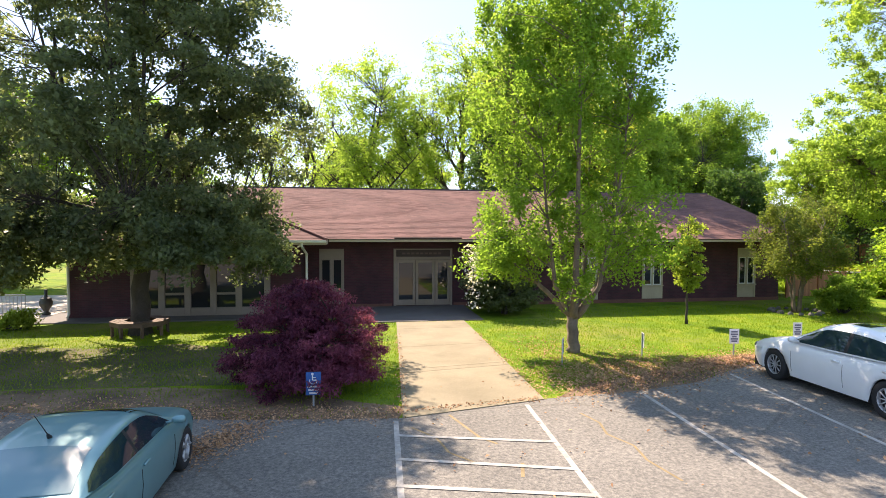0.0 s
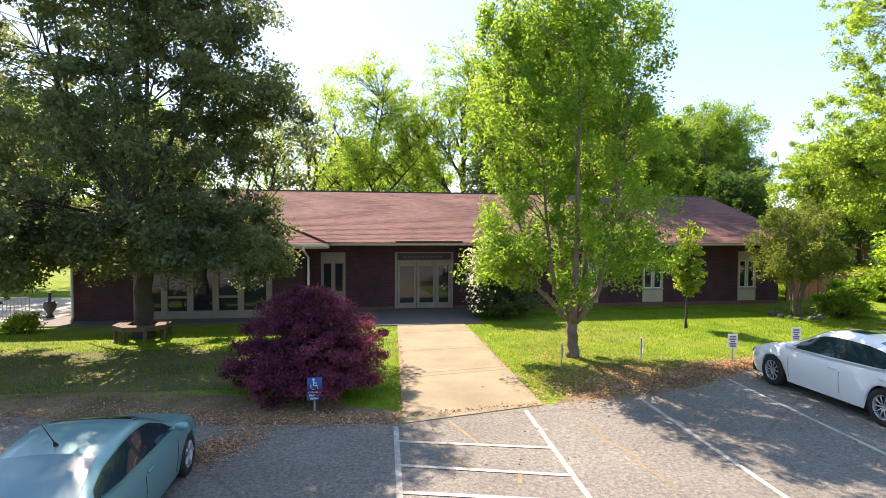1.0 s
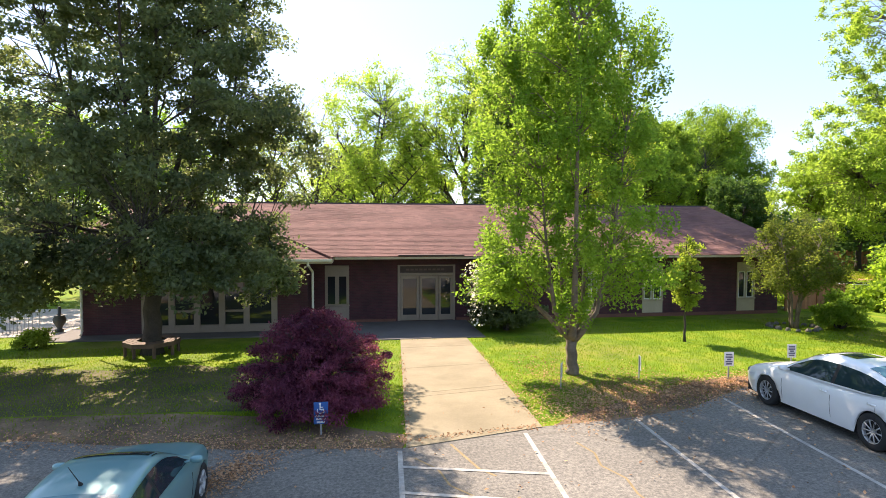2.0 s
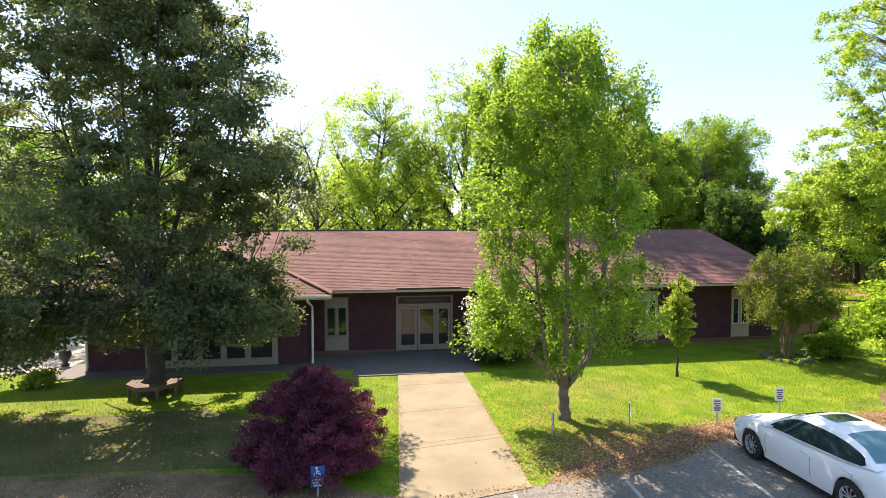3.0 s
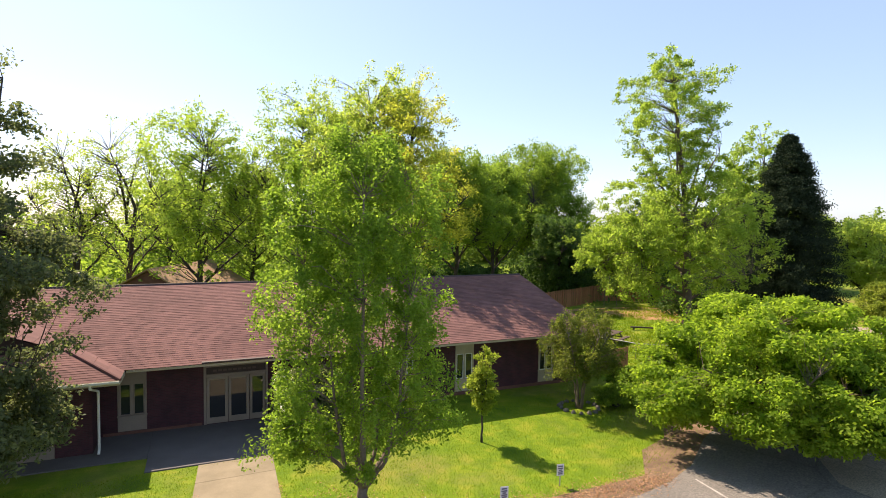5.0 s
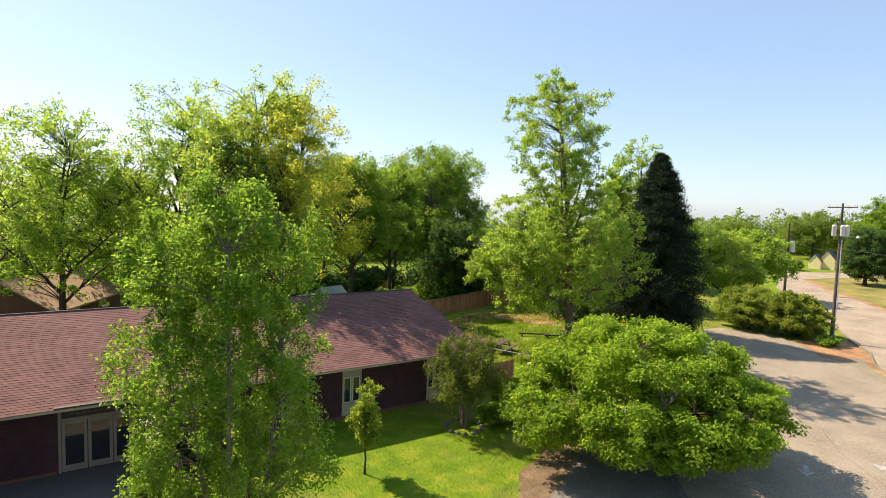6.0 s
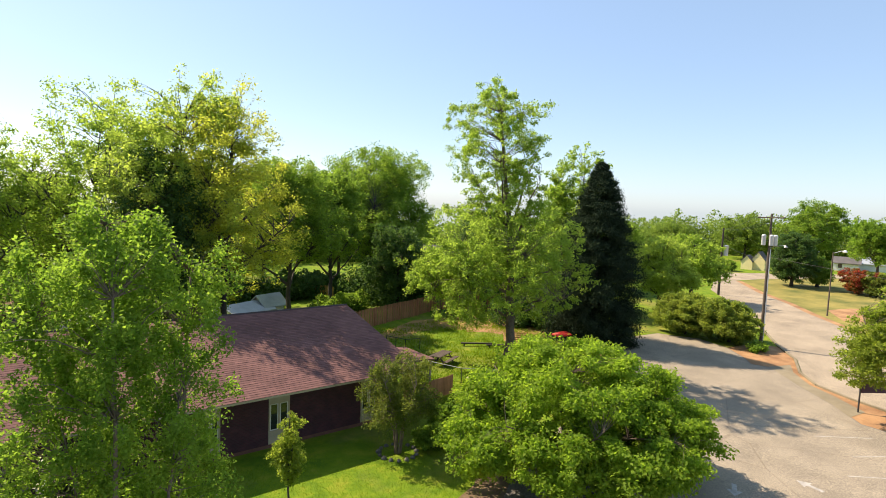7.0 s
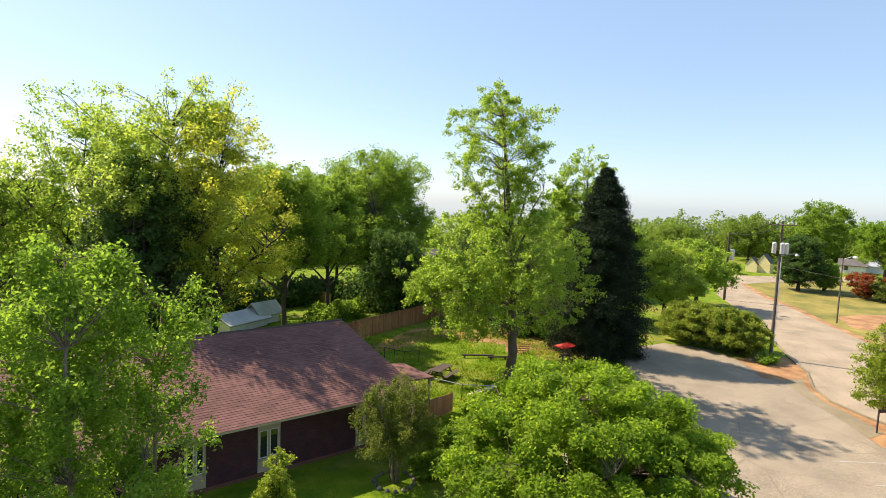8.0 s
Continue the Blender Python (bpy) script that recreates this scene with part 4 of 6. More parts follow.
    big_stems.append(([(0.15 * c, 0.15 * s_, z0), (0.35 * r * c, 0.35 * r * s_, z0 + 1.3), (0.72 * r * c, 0.72 * r * s_ - 0.3, z0 + 1.7), (r * c, r * s_ - 0.5, z0 + 1.1)], 0.085))
# last lobe is added high in the crown to block sun from the silver car
big_lobes = [(0.0, -1.3, 5.2, 6.0, 4.5, 2.9, 3.5), (0.4, -1.2, 9.0, 6.2, 5.0, 3.4, 2.9), (0.0, -1.2, 12.2, 4.8, 4.5, 2.8, 3.2), (-1.4, -0.4, 15.0, 3.2, 4.0, 1.8, 1.5), (1.4, -0.3, 14.5, 2.6, 3.6, 1.9, 1.3), (-4.6, -1.8, 3.4, 2.8, 2.6, 1.7, 1.3), (3.8, 0.3, 3.2, 1.9, 1.6, 1.4, 0.8), (-3.8, -1.9, 2.9, 1.5, 1.4, 1.1, 0.4), (-5.6, -1.6, 2.7, 2.2, 2.0, 1.3, 0.8), (-6.0, 0.0, 9.5, 3.4, 3.4, 3.0, 0.4), (-2.6, -4.4, 3.5, 3.4, 2.4, 1.5, 1.4), (2.4, -4.0, 3.6, 2.8, 2.2, 1.4, 1.2), (-0.2, -4.6, 6.0, 4.0, 2.4, 2.0, 1.0), (3.7, -0.8, 8.0, 2.9, 2.6, 2.3, 1.0), (2.7, -0.5, 11.4, 2.5, 2.4, 2.0, 0.7), (-1.2, -3.8, 13.4, 3.0, 2.4, 1.9, 1.1)]
tree("shade_tree", "large dark green many-stemmed shade tree with a bench round its trunk", (-7.6, 21.4, 0), big_stems, big_lobes, 195000, 0.155, LEAF_DARK, DARK_BARK, 11, clumps=1150, clump=0.56, twig=0.018, low=1.5, rise=0.2)

# the light green tree by the walk, forked low
mid_stems = [([(0, 0, 0), (-0.02, 0, 0.8), (-0.02, 0, 1.5)], 0.185, 0.18)]
for a, ln, top, x0 in ((0.35, 2.0, 10.9, 0.12), (2.75, 2.1, 9.8, -0.15), (1.9, 0.9, 12.3, 0.0), (4.4, 1.5, 10.6, 0.0), (5.4, 1.7, 7.6, 0.1), (3.6, 1.5, 6.4, -0.1), (0.9, 1.9, 7.0, 0.05)):
    c, s_ = math.cos(a), math.sin(a)
    mid_stems.append(([(x0 * 0.6, 0, 1.15), (0.45 * ln * c + x0, 0.4 * ln * s_, 2.1), (0.8 * ln * c, 0.8 * ln * s_, 4.2), (ln * c, ln * s_, top)], 0.14 if top > 10 or top == 7.4 else 0.085))
mid_lobes = [(-0.2, 0, 4.5, 3.2, 3.1, 2.0, 1.65), (-0.25, 0, 7.1, 3.5, 3.3, 2.1, 2.7), (-0.3, 0, 9.5, 3.0, 2.8, 1.7, 1.9), (-0.4, 0, 11.1, 2.0, 1.9, 1.3, 0.9), (-0.9, 0.1, 12.5, 0.45, 0.45, 0.8, 0.14), (0.5, 0, 12.1, 0.5, 0.5, 0.7, 0.14), (2.4, 0.1, 10.6, 0.7, 0.7, 1.2, 0.22), (-2.2, 0.1, 3.1, 1.5, 1.4, 0.8, 0.55), (1.9, 0, 3.4, 1.7, 1.6, 1.0, 0.38), (-0.2, 0.2, 2.5, 2.3, 2.2, 0.8, 0.22), (-2.3, 0, 10.2, 0.8, 0.7, 1.2, 0.25)]
tree("ornamental_tree", "light green upright tree forked low above a short grey trunk", (6.8, 16.4, 0), mid_stems, mid_lobes, 86000, 0.115, LEAF_LIME, PALE_BARK, 21, clumps=820, clump=0.33, flat=1.35, twig=0.016, low=1.25)

tree("young_tree", "slender young tree with yellow-green leaves on the lawn", (13.4, 20.6, 0), [([(0, 0, 0), (0.02, 0, 1.3), (-0.02, 0, 2.8), (0.02, 0, 4.4)], 0.045)] + [([(0, 0, 1.2 + 0.25 * k), (0.22 * math.cos(k * 2.4), 0.22 * math.sin(k * 2.4), 1.9 + 0.25 * k), (0.34 * math.cos(k * 2.4), 0.34 * math.sin(k * 2.4), 2.7 + 0.22 * k)], 0.018) for k in range(7)],
     [(0, 0, 2.5, 0.82, 0.82, 0.95, 2), (0, 0, 3.5, 0.58, 0.58, 0.95, 1.1), (0, 0, 1.75, 0.5, 0.5, 0.4, 0.5)], 7600, 0.115, LEAF_YOUNG, DARK_BARK, 31, clumps=150, clump=0.19, twig=0.008)

crape_stems = [([(0.12 * math.cos(a), 0.12 * math.sin(a), 0), (0.25 * math.cos(a), 0.25 * math.sin(a), 1.2), (0.8 * math.cos(a), 0.8 * math.sin(a), 2.8), (1.5 * math.cos(a), 1.5 * math.sin(a), 4.2)], 0.06) for a in (0.3, 1.4, 2.5, 3.6, 4.7, 5.6)]
tree("crape_myrtle", "many-stemmed crape myrtle with olive bronze leaves in a stone ring", (20.4, 22.8, 0), crape_stems, [(0, 0, 3.1, 2.3, 2.2, 1.3, 3), (0.6, 0, 4.5, 1.2, 1.2, 1.0, 1.0), (-0.9, 0.1, 4.3, 0.9, 0.9, 0.9, 0.6), (-0.8, -0.4, 2.3, 1.6, 1.5, 0.8, 0.8), (1.3, -0.3, 2.6, 1.2, 1.2, 0.8, 0.5)], 24000, 0.105, LEAF_OLIVE, PALE_BARK, 41, clumps=300, clump=0.27, flat=1.5, twig=0.014, low=1.3)

dog_stems = [([(0, 0, 0), (0.05, 0, 1.0), (0.1, 0.1, 2.4), (0.2, 0, 5.4)], 0.24)] + [([(0, 0, 0.9 + 0.15 * (k % 4)), (1.3 * math.cos(k * 0.82), 1.3 * math.sin(k * 0.82), 2.0), (3.0 * math.cos(k * 0.82), 3.0 * math.sin(k * 0.82), 3.1), (4.9 * math.cos(k * 0.82), 4.9 * math.sin(k * 0.82), 3.6 + 0.5 * (k % 3))], 0.10) for k in range(8)]
tree("dogwood_tree", "broad rounded dogwood tree, fresh bright green", (25.35, 15.7, 0.05), dog_stems, [(0.5, -0.2, 3.0, 6.3, 6.3, 2.1, 3.0), (0.6, 0.2, 4.9, 4.9, 4.9, 1.85, 2.2), (-3.6, 1.6, 2.3, 2.6, 2.4, 1.2, 0.6), (0.8, -3.2, 2.4, 3.2, 2.6, 1.2, 0.7), (4.4, -2.2, 2.8, 2.7, 2.5, 1.5, 0.7)], 190000, 0.165, LEAF_DOGWOOD, BARK, 51, clumps=900, clump=0.55, flat=0.6, up=1.2, twig=0.010, low=0.8, shell=0.26, slim=0.6, droop=0.9)

pecan_stems = [([(0, 0, 0), (0.1, 0, 3.0), (0.0, 0, 7.0), (-0.3, 0.3, 12.0), (-0.8, 0.7, 17.0), (-1.3, 1.1, 21.6)], 0.42)]
rng1 = np.random.default_rng(8)
for k in range(14):
    a, z0 = k * 2.4, 3.4 + 0.62 * k
    r = 6.0 - 0.22 * k if k < 9 else 2.6
    lx, ly = 0.01 * z0, 0.09 * z0
    c, s_ = math.cos(a), math.sin(a)
    rise_ = 1.4 if k < 9 else 4.6
    pecan_stems.append(([(0.6 * lx, 0.6 * ly, z0), (lx + 0.35 * r * c, ly + 0.35 * r * s_, z0 + 0.9), (lx + 0.7 * r * c, ly + 0.7 * r * s_, z0 + rise_ * 0.9), (lx + r * c, ly + r * s_, z0 + rise_ * 1.2)], 0.12))
knob = [(-1.3, 0.9, 18.3, 4.3, 4.3, 4.0, 0.9)]
for k in range(13):
    a, z0 = k * 2.4, 15.2 + 0.53 * k
    r = 4.3 - 0.22 * max(0, k - 7)
    knob.append((-1.2 + r * rng1.uniform(0.5, 1.0) * math.cos(a), 0.9 + r * rng1.uniform(0.5, 1.0) * math.sin(a), z0, rng1.uniform(1.2, 1.9), rng1.uniform(1.2, 1.9), rng1.uniform(0.9, 1.4), 0.12))
tree("pecan_tree", "tall two-tiered pecan tree with airy top over the play yard", (36.5, 30.9, 0.23), pecan_stems, [(-0.6, 0.5, 7.4, 7.8, 7.4, 3.5, 4.2), (-0.5, 0.5, 10.8, 6.8, 6.6, 3.2, 3.2), (-0.6, 0.4, 13.8, 3.7, 3.7, 2.4, 0.9), *knob, (-5.2, -0.5, 8.6, 2.8, 2.8, 2.2, 0.7), (-4.6, 0.5, 4.8, 2.4, 2.4, 1.2, 0.4), (-4.8, 4.6, 7.4, 3.0, 3.0, 2.3, 0.9), (5.4, 3.6, 8.0, 3.6, 3.6, 2.6, 1.2)], 124000, 0.175, LEAF_PECAN, BARK, 61, clumps=1700, clump=0.40, flat=0.8, twig=0.015, low=3.4, rise=0.8)


def cedar(at, h, r, n, seed, label):
    """A dense cone of hanging sprays on a straight trunk."""
    rng = np.random.default_rng(seed)
    ob = thing("cedar_tree", at, label, "tree")
    part("trunk", Shape().tube([(0, 0, 0), (0, 0, h * 0.5), (0.1, 0, h * 0.97)], [0.35, 0.2, 0.03], 8).mesh("trunk", DARK_BARK, True), ob, local=True)
    nb = 900
    t = np.clip((np.floor(rng.uniform(0, 1, nb) ** 1.15 * 24) + 0.45 * rng.uniform(size=nb)) / 24, 0, 1)
    ang = rng.uniform(0, 2 * math.pi, nb)
    rad = r * np.interp(t, (0, 0.2, 0.35, 0.5, 0.68, 0.84, 0.94, 1.0), (0.96, 1.0, 0.95, 0.86, 0.62, 0.36, 0.17, 0.02)) * (0.76 + 0.34 * rng.uniform(size=nb))
    z = 0.4 + t * (h - 0.6)
    which = rng.integers(0, nb, n)
    q = rng.uniform(0, 1, n) ** 0.5
    spread = 0.17 * np.minimum(1.6, 0.15 + rad[which])[:, None] ** 0.7
    p = np.stack([np.cos(ang[which]) * rad[which] * q, np.sin(ang[which]) * rad[which] * q, z[which] - 0.16 * rad[which] * q + 0.10 * rad[which] * q * q + 0.3 * (1 - q)], axis=1) + rng.normal(size=(n, 3)) * spread * np.array([1, 1, 0.8])
    p[:, 2] = np.maximum(0.2, np.where(p[:, 2] > h, 2 * h - p[:, 2] - 0.4, p[:, 2]))
    part("crown", quads("crown", leaf_quads(rng, p, 0.19, 0.4, 0.1, 1.2), LEAF_CEDAR), ob, local=True)
    return ob


cedar((49.3, 32.1, 0.43), 17.7, 4.45, 210000, 71, "dense dark conical cedar beside the drive")

# ---- shrubs ----
def shrub(name, label, at, lobes, n, size, material, seed, clumps=120, clump=0.4, bark=DARK_BARK, group="", **kw):
    rng = np.random.default_rng(seed)
    top = max(l[2] for l in lobes)
    stems = [([(0.1 * math.cos(a), 0.1 * math.sin(a), 0), (0.35 * math.cos(a), 0.35 * math.sin(a), top * 0.5), (0.8 * math.cos(a) * lobes[0][3] * 0.5, 0.8 * math.sin(a) * lobes[0][4] * 0.5, top * 0.95)], 0.045) for a in rng.uniform(0, 6.3, 6)]
    return tree(name, label, at, stems, lobes, n, size, material, bark, seed, clumps=clumps, clump=clump, group=group, category="shrub", low=0.08, twig=0.012, **kw)


shrub("japanese_maple", "low weeping Japanese maple with purple-red lacy leaves", (-1.2, 14.2, 0), [(0.1, 0, 1.05, 2.0, 1.75, 1.1, 3.4), (0.1, -1.5, 0.42, 1.5, 0.8, 0.42, 0.9), (0.0, 0.1, 1.75, 1.35, 1.25, 0.8, 1.8), (-0.7, -0.5, 0.7, 1.2, 1.2, 0.7, 0.9), (1.0, -0.4, 0.8, 1.1, 1.2, 0.8, 0.9), (0, -1.0, 0.6, 1.3, 0.9, 0.55, 0.8)], 85000, 0.085, LEAF_MAPLE, 81, clumps=460, clump=0.25, flat=0.5, slim=0.34, droop=1.2, shell=0.3)
mag = shrub("magnolia_shrub", "dark evergreen shrub with white blossoms beside the entrance", (6.7, 24.2, 0), [(0, 0, 1.2, 1.9, 1.4, 1.2, 3), (-0.3, 0, 2.3, 1.5, 1.2, 0.9, 1.6)], 22000, 0.15, LEAF_DARK, 91, clumps=200, clump=0.34)
rb = np.random.default_rng(92)
bl = np.stack([-1.75 + 0.35 * np.abs(rb.normal(size=420)) + 0.1 * rb.normal(size=420), -0.5 + 0.6 * rb.normal(size=420), 1.9 + 0.75 * rb.normal(size=420)], axis=1)
bl[:, 2] = np.clip(bl[:, 2], 0.5, 3.1)
part("blossom", quads("blossom", leaf_quads(rb, bl, 0.12, 0.8), BLOSSOM), mag, "white blossoms", local=True)
shrub("hedge_shrub", "large rounded gold-green shrub by the drive", (60.2, 28.4, 0.61), [(0, 0, 1.9, 2.7, 4.0, 1.9, 3), (0.4, 0, 3.1, 2.1, 3.1, 1.2, 1.5)], 52000, 0.18, LEAF_GOLD_HEDGE, 101, clumps=420, clump=0.42, group="shrubs by the pole")
shrub("hedge_shrub", "large gold-tipped shrub beside the utility pole", (61.0, 24.2, 0.62), [(0, 0, 1.9, 3.1, 3.1, 1.9, 3), (-0.6, 0.8, 3.2, 2.3, 2.5, 1.1, 1.4)], 52000, 0.19, LEAF_GOLD_HEDGE, 102, clumps=420, clump=0.42, group="shrubs by the pole")
shrub("leafy_weeds", "low green weeds at the foot of the pole", (59.8, 20.9, 0.6), [(0, 0, 0.3, 1.6, 0.8, 0.35, 1)], 3000, 0.2, LEAF_LIME, 103, clumps=50, clump=0.3)
shrub("border_shrub", "leafy green shrub in the bed beside the crape myrtle", (22.4, 22.3, 0.01), [(0, 0, 0.6, 1.3, 0.9, 0.6, 1)], 8000, 0.14, LEAF_OAK, 104, clumps=70, clump=0.3, group="border shrubs")
shrub("border_shrub", "tall green border shrub by the yard gate", (24.2, 23.8, 0.04), [(0, 0, 0.8, 1.2, 1.0, 0.8, 1)], 8000, 0.15, LEAF_LIME, 105, clumps=70, clump=0.3, group="border shrubs")
shrub("border_shrub", "light green shrub by the yard gate", (29.0, 26.4, 0.11), [(0, 0, 0.8, 1.0, 1.0, 0.8, 1)], 7000, 0.16, LEAF_DOGWOOD, 106, clumps=60, clump=0.3, group="border shrubs")
shrub("patio_shrub", "loose green shrub beside the patio rail", (-12.5, 23.0, 0), [(0, 0, 0.24, 0.7, 0.35, 0.22, 1)], 2200, 0.12, LEAF_YOUNG, 107, clumps=60, clump=0.28)
exit_stems = [([(0.08 * math.cos(a), 0.08 * math.sin(a), 0), (0.35 * math.cos(a), 0.35 * math.sin(a), 1.6), (1.3 * math.cos(a), 1.3 * math.sin(a), 3.8), (2.5 * math.cos(a), 2.5 * math.sin(a), 5.6 + 1.5 * math.sin(3 * a))], 0.09) for a in (0.2, 1.3, 2.4, 3.4, 4.4, 5.5)]
tree("exit_tree", "small spreading tree with pale branches at the lot exit", (48.9, 8.3, 0.43), exit_stems, [(0.0, 0.0, 4.9, 3.5, 3.5, 1.9, 3.0), (0.7, -0.6, 7.4, 2.6, 2.6, 1.9, 1.8), (-1.9, 1.5, 3.8, 1.8, 1.8, 1.5, 1.0), (-0.8, 0.8, 6.2, 1.9, 1.9, 1.3, 0.8)], 44000, 0.17, LEAF_YOUNG, PALE_BARK, 108, clumps=340, clump=0.45, twig=0.022, low=2.0)
shrub("red_shrub", "red-leaved photinia shrub on the far lawn", (112.0, 27.2, 1.44), [(0, 0, 2.2, 2.8, 2.8, 2.3, 1)], 15000, 0.24, LEAF_RED, 109, clumps=80, clump=0.5, group="far lawn shrubs")
shrub("green_shrub", "rounded green shrub on the far lawn", (110.8, 24.4, 1.42), [(0, 0, 1.9, 2.5, 2.5, 1.9, 1)], 7000, 0.3, LEAF_OLIVE, 110, clumps=70, clump=0.5, group="far lawn shrubs")

# ---- trees behind and far off ----
def far_tree(label, x, y, h, r, n, size, material, seed, trunk=0.3, low=0.22, full=False, top=1.0, clumps=460, clump=1.1, bark=DARK_BARK, group="trees behind the building", name="backyard_tree"):
    rng = np.random.default_rng(seed)
    z = ground_z(x)
    stems = [([(0, 0, 0), (0.1, 0, h * 0.22), (rng.normal() * 0.4, rng.normal() * 0.4, h * 0.55), (rng.normal() * 0.6, rng.normal() * 0.6, h * 0.82)], trunk)]
    for k in range(9):
        a, z0 = k * 2.4 + rng.uniform(), h * (0.2 + 0.045 * k)
        q = r * rng.uniform(0.6, 0.95) * (1 if k < 6 else 0.6)
        stems.append(([(0, 0, z0), (0.3 * q * math.cos(a), 0.3 * q * math.sin(a), z0 + h * 0.08), (0.7 * q * math.cos(a), 0.7 * q * math.sin(a), z0 + h * 0.17), (q * math.cos(a), q * math.sin(a), min(h * 0.80, z0 + h * 0.24))], trunk * 0.42))
    hh = h * (1 - low)
    lobes = [(0, 0, h * low + hh * 0.36, r, r, hh * 0.34, 3), (0, 0, h * low + hh * 0.66, r * 0.78, r * 0.78, hh * 0.33, 2.2)]
    for k in range(9):
        a = rng.uniform(0, 6.28)
        q = rng.uniform(0.35, 0.55 if full else 0.8) * r
        lobes.append((q * math.cos(a), q * math.sin(a), h * low + hh * rng.uniform(0.25, 0.8), r * 0.42, r * 0.42, hh * 0.2, 0.35 if full else 0.55))
    return tree(name, label, (x, y, z), stems, lobes, int(n * 1.15), size * 0.9, material, bark, seed, clumps=clumps, clump=clump, group=group, twig=0.03, low=h * low * 0.6, sides=6, shell=0.33 if full else 0.42, flat=0.85)


FT = [  # label, x, y, height, radius, leaves, leaf size, material, seed
    ("nearly bare spring tree with fine twigs", -4.6, 58, 19.0, 5.0, 5200, 0.24, LEAF_PALE, 201),
    ("nearly bare spring tree with fine twigs", -8.5, 56, 17.5, 4.5, 5200, 0.24, LEAF_PALE, 202),
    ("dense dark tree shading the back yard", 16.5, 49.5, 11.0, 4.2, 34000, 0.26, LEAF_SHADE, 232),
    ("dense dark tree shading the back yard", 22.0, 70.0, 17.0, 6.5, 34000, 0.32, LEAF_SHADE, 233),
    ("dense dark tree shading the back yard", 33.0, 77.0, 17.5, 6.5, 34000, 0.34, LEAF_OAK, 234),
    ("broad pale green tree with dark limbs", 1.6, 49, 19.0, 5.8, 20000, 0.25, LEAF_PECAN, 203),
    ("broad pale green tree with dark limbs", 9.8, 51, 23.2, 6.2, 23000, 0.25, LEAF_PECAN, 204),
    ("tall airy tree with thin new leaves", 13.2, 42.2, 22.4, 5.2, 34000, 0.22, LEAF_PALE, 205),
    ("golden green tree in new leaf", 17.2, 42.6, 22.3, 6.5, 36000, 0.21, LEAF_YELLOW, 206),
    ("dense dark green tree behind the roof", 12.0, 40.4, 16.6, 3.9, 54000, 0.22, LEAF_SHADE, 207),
    ("leafy mid-green tree over the sheds", 26.8, 53, 17.4, 6.3, 52000, 0.25, LEAF_OAK, 208),
    ("leafy mid-green tree over the sheds", 34.0, 58, 16.5, 4.8, 32000, 0.30, LEAF_OAK, 209),
    ("dense deep green oak at the yard's end", 47.0, 71.0, 20.8, 9.8, 100000, 0.30, LEAF_OAK, 210),
    ("dense deep green oak at the yard's end", 45.0, 77, 18.5, 6.6, 44000, 0.34, LEAF_SHADE, 211),
    ("pale green tree behind the cedar", 60.8, 43.5, 21.3, 4.9, 24000, 0.34, LEAF_PECAN, 212),
    ("mid-green tree behind the pecan", 49.8, 48.3, 12.5, 5.0, 26000, 0.30, LEAF_SHADE, 213),
    ("mid-green tree behind the pecan", 42.0, 55.8, 10.4, 4.4, 18000, 0.30, LEAF_SHADE, 214),
    ("leafy green tree standing beyond the patio", -22.0, 40, 14.0, 6.5, 32000, 0.27, LEAF_LIME, 215),
    ("leafy green tree standing beyond the patio", -17.5, 52, 15.0, 6.0, 26000, 0.28, LEAF_LIME, 216),
    ("yellow-green tree beyond the patio", -26.0, 31, 11.0, 5.0, 26000, 0.24, LEAF_YOUNG, 217),
    ("mid-green tree by the neighbour's house", 7.0, 66, 15.0, 6.0, 22000, 0.32, LEAF_OAK, 218),
    ("mid-green tree by the neighbour's house", -2.0, 76, 16.0, 7.0, 22000, 0.36, LEAF_PECAN, 219),
    ("rounded pale tree behind the shrubs", 66.9, 35.5, 9.7, 4.4, 26000, 0.28, LEAF_PALE, 220),
    ("bushy green tree beside the road", 80.6, 38.6, 9.5, 5.1, 22000, 0.34, LEAF_PECAN, 221),
    ("bushy green tree beside the road", 78.1, 50.3, 11.5, 6.1, 20000, 0.36, LEAF_OAK, 222),
    ("dark round-headed tree on the far lawn", 111.2, 36.6, 9.6, 4.2, 42000, 0.27, LEAF_SHADE, 223),
    ("small round tree on the far lawn", 114.6, 33.8, 5.6, 2.4, 13000, 0.25, LEAF_OAK, 224),
    ("broad tree behind the far houses", 160.0, 50.0, 15.6, 8.6, 38000, 0.38, LEAF_OAK, 225),
    ("broad tree behind the far houses", 138.0, 31.2, 12.0, 5.4, 26000, 0.36, LEAF_LIME, 226),
    ("broad tree behind the far houses", 128.5, 68.8, 9.4, 7.5, 30000, 0.36, LEAF_FAR, 227),
    ("rounded bush in front of the yellow house", 123.6, 53.2, 2.2, 1.6, 9000, 0.34, LEAF_OAK, 235),
    ("broad tree behind the far houses", 155.0, 63.5, 11.8, 8.5, 30000, 0.38, LEAF_FAR, 228),
    ("broad tree behind the far houses", 161.0, 25.5, 16.0, 9.0, 30000, 0.38, LEAF_PECAN, 229),
    ("bushy tree beyond the drive", 94.8, 62.4, 10.4, 6.4, 16000, 0.4, LEAF_FAR, 230),
    ("bushy tree beyond the drive", 109.5, 75.9, 12.2, 7.3, 16000, 0.45, LEAF_FAR, 231),
]
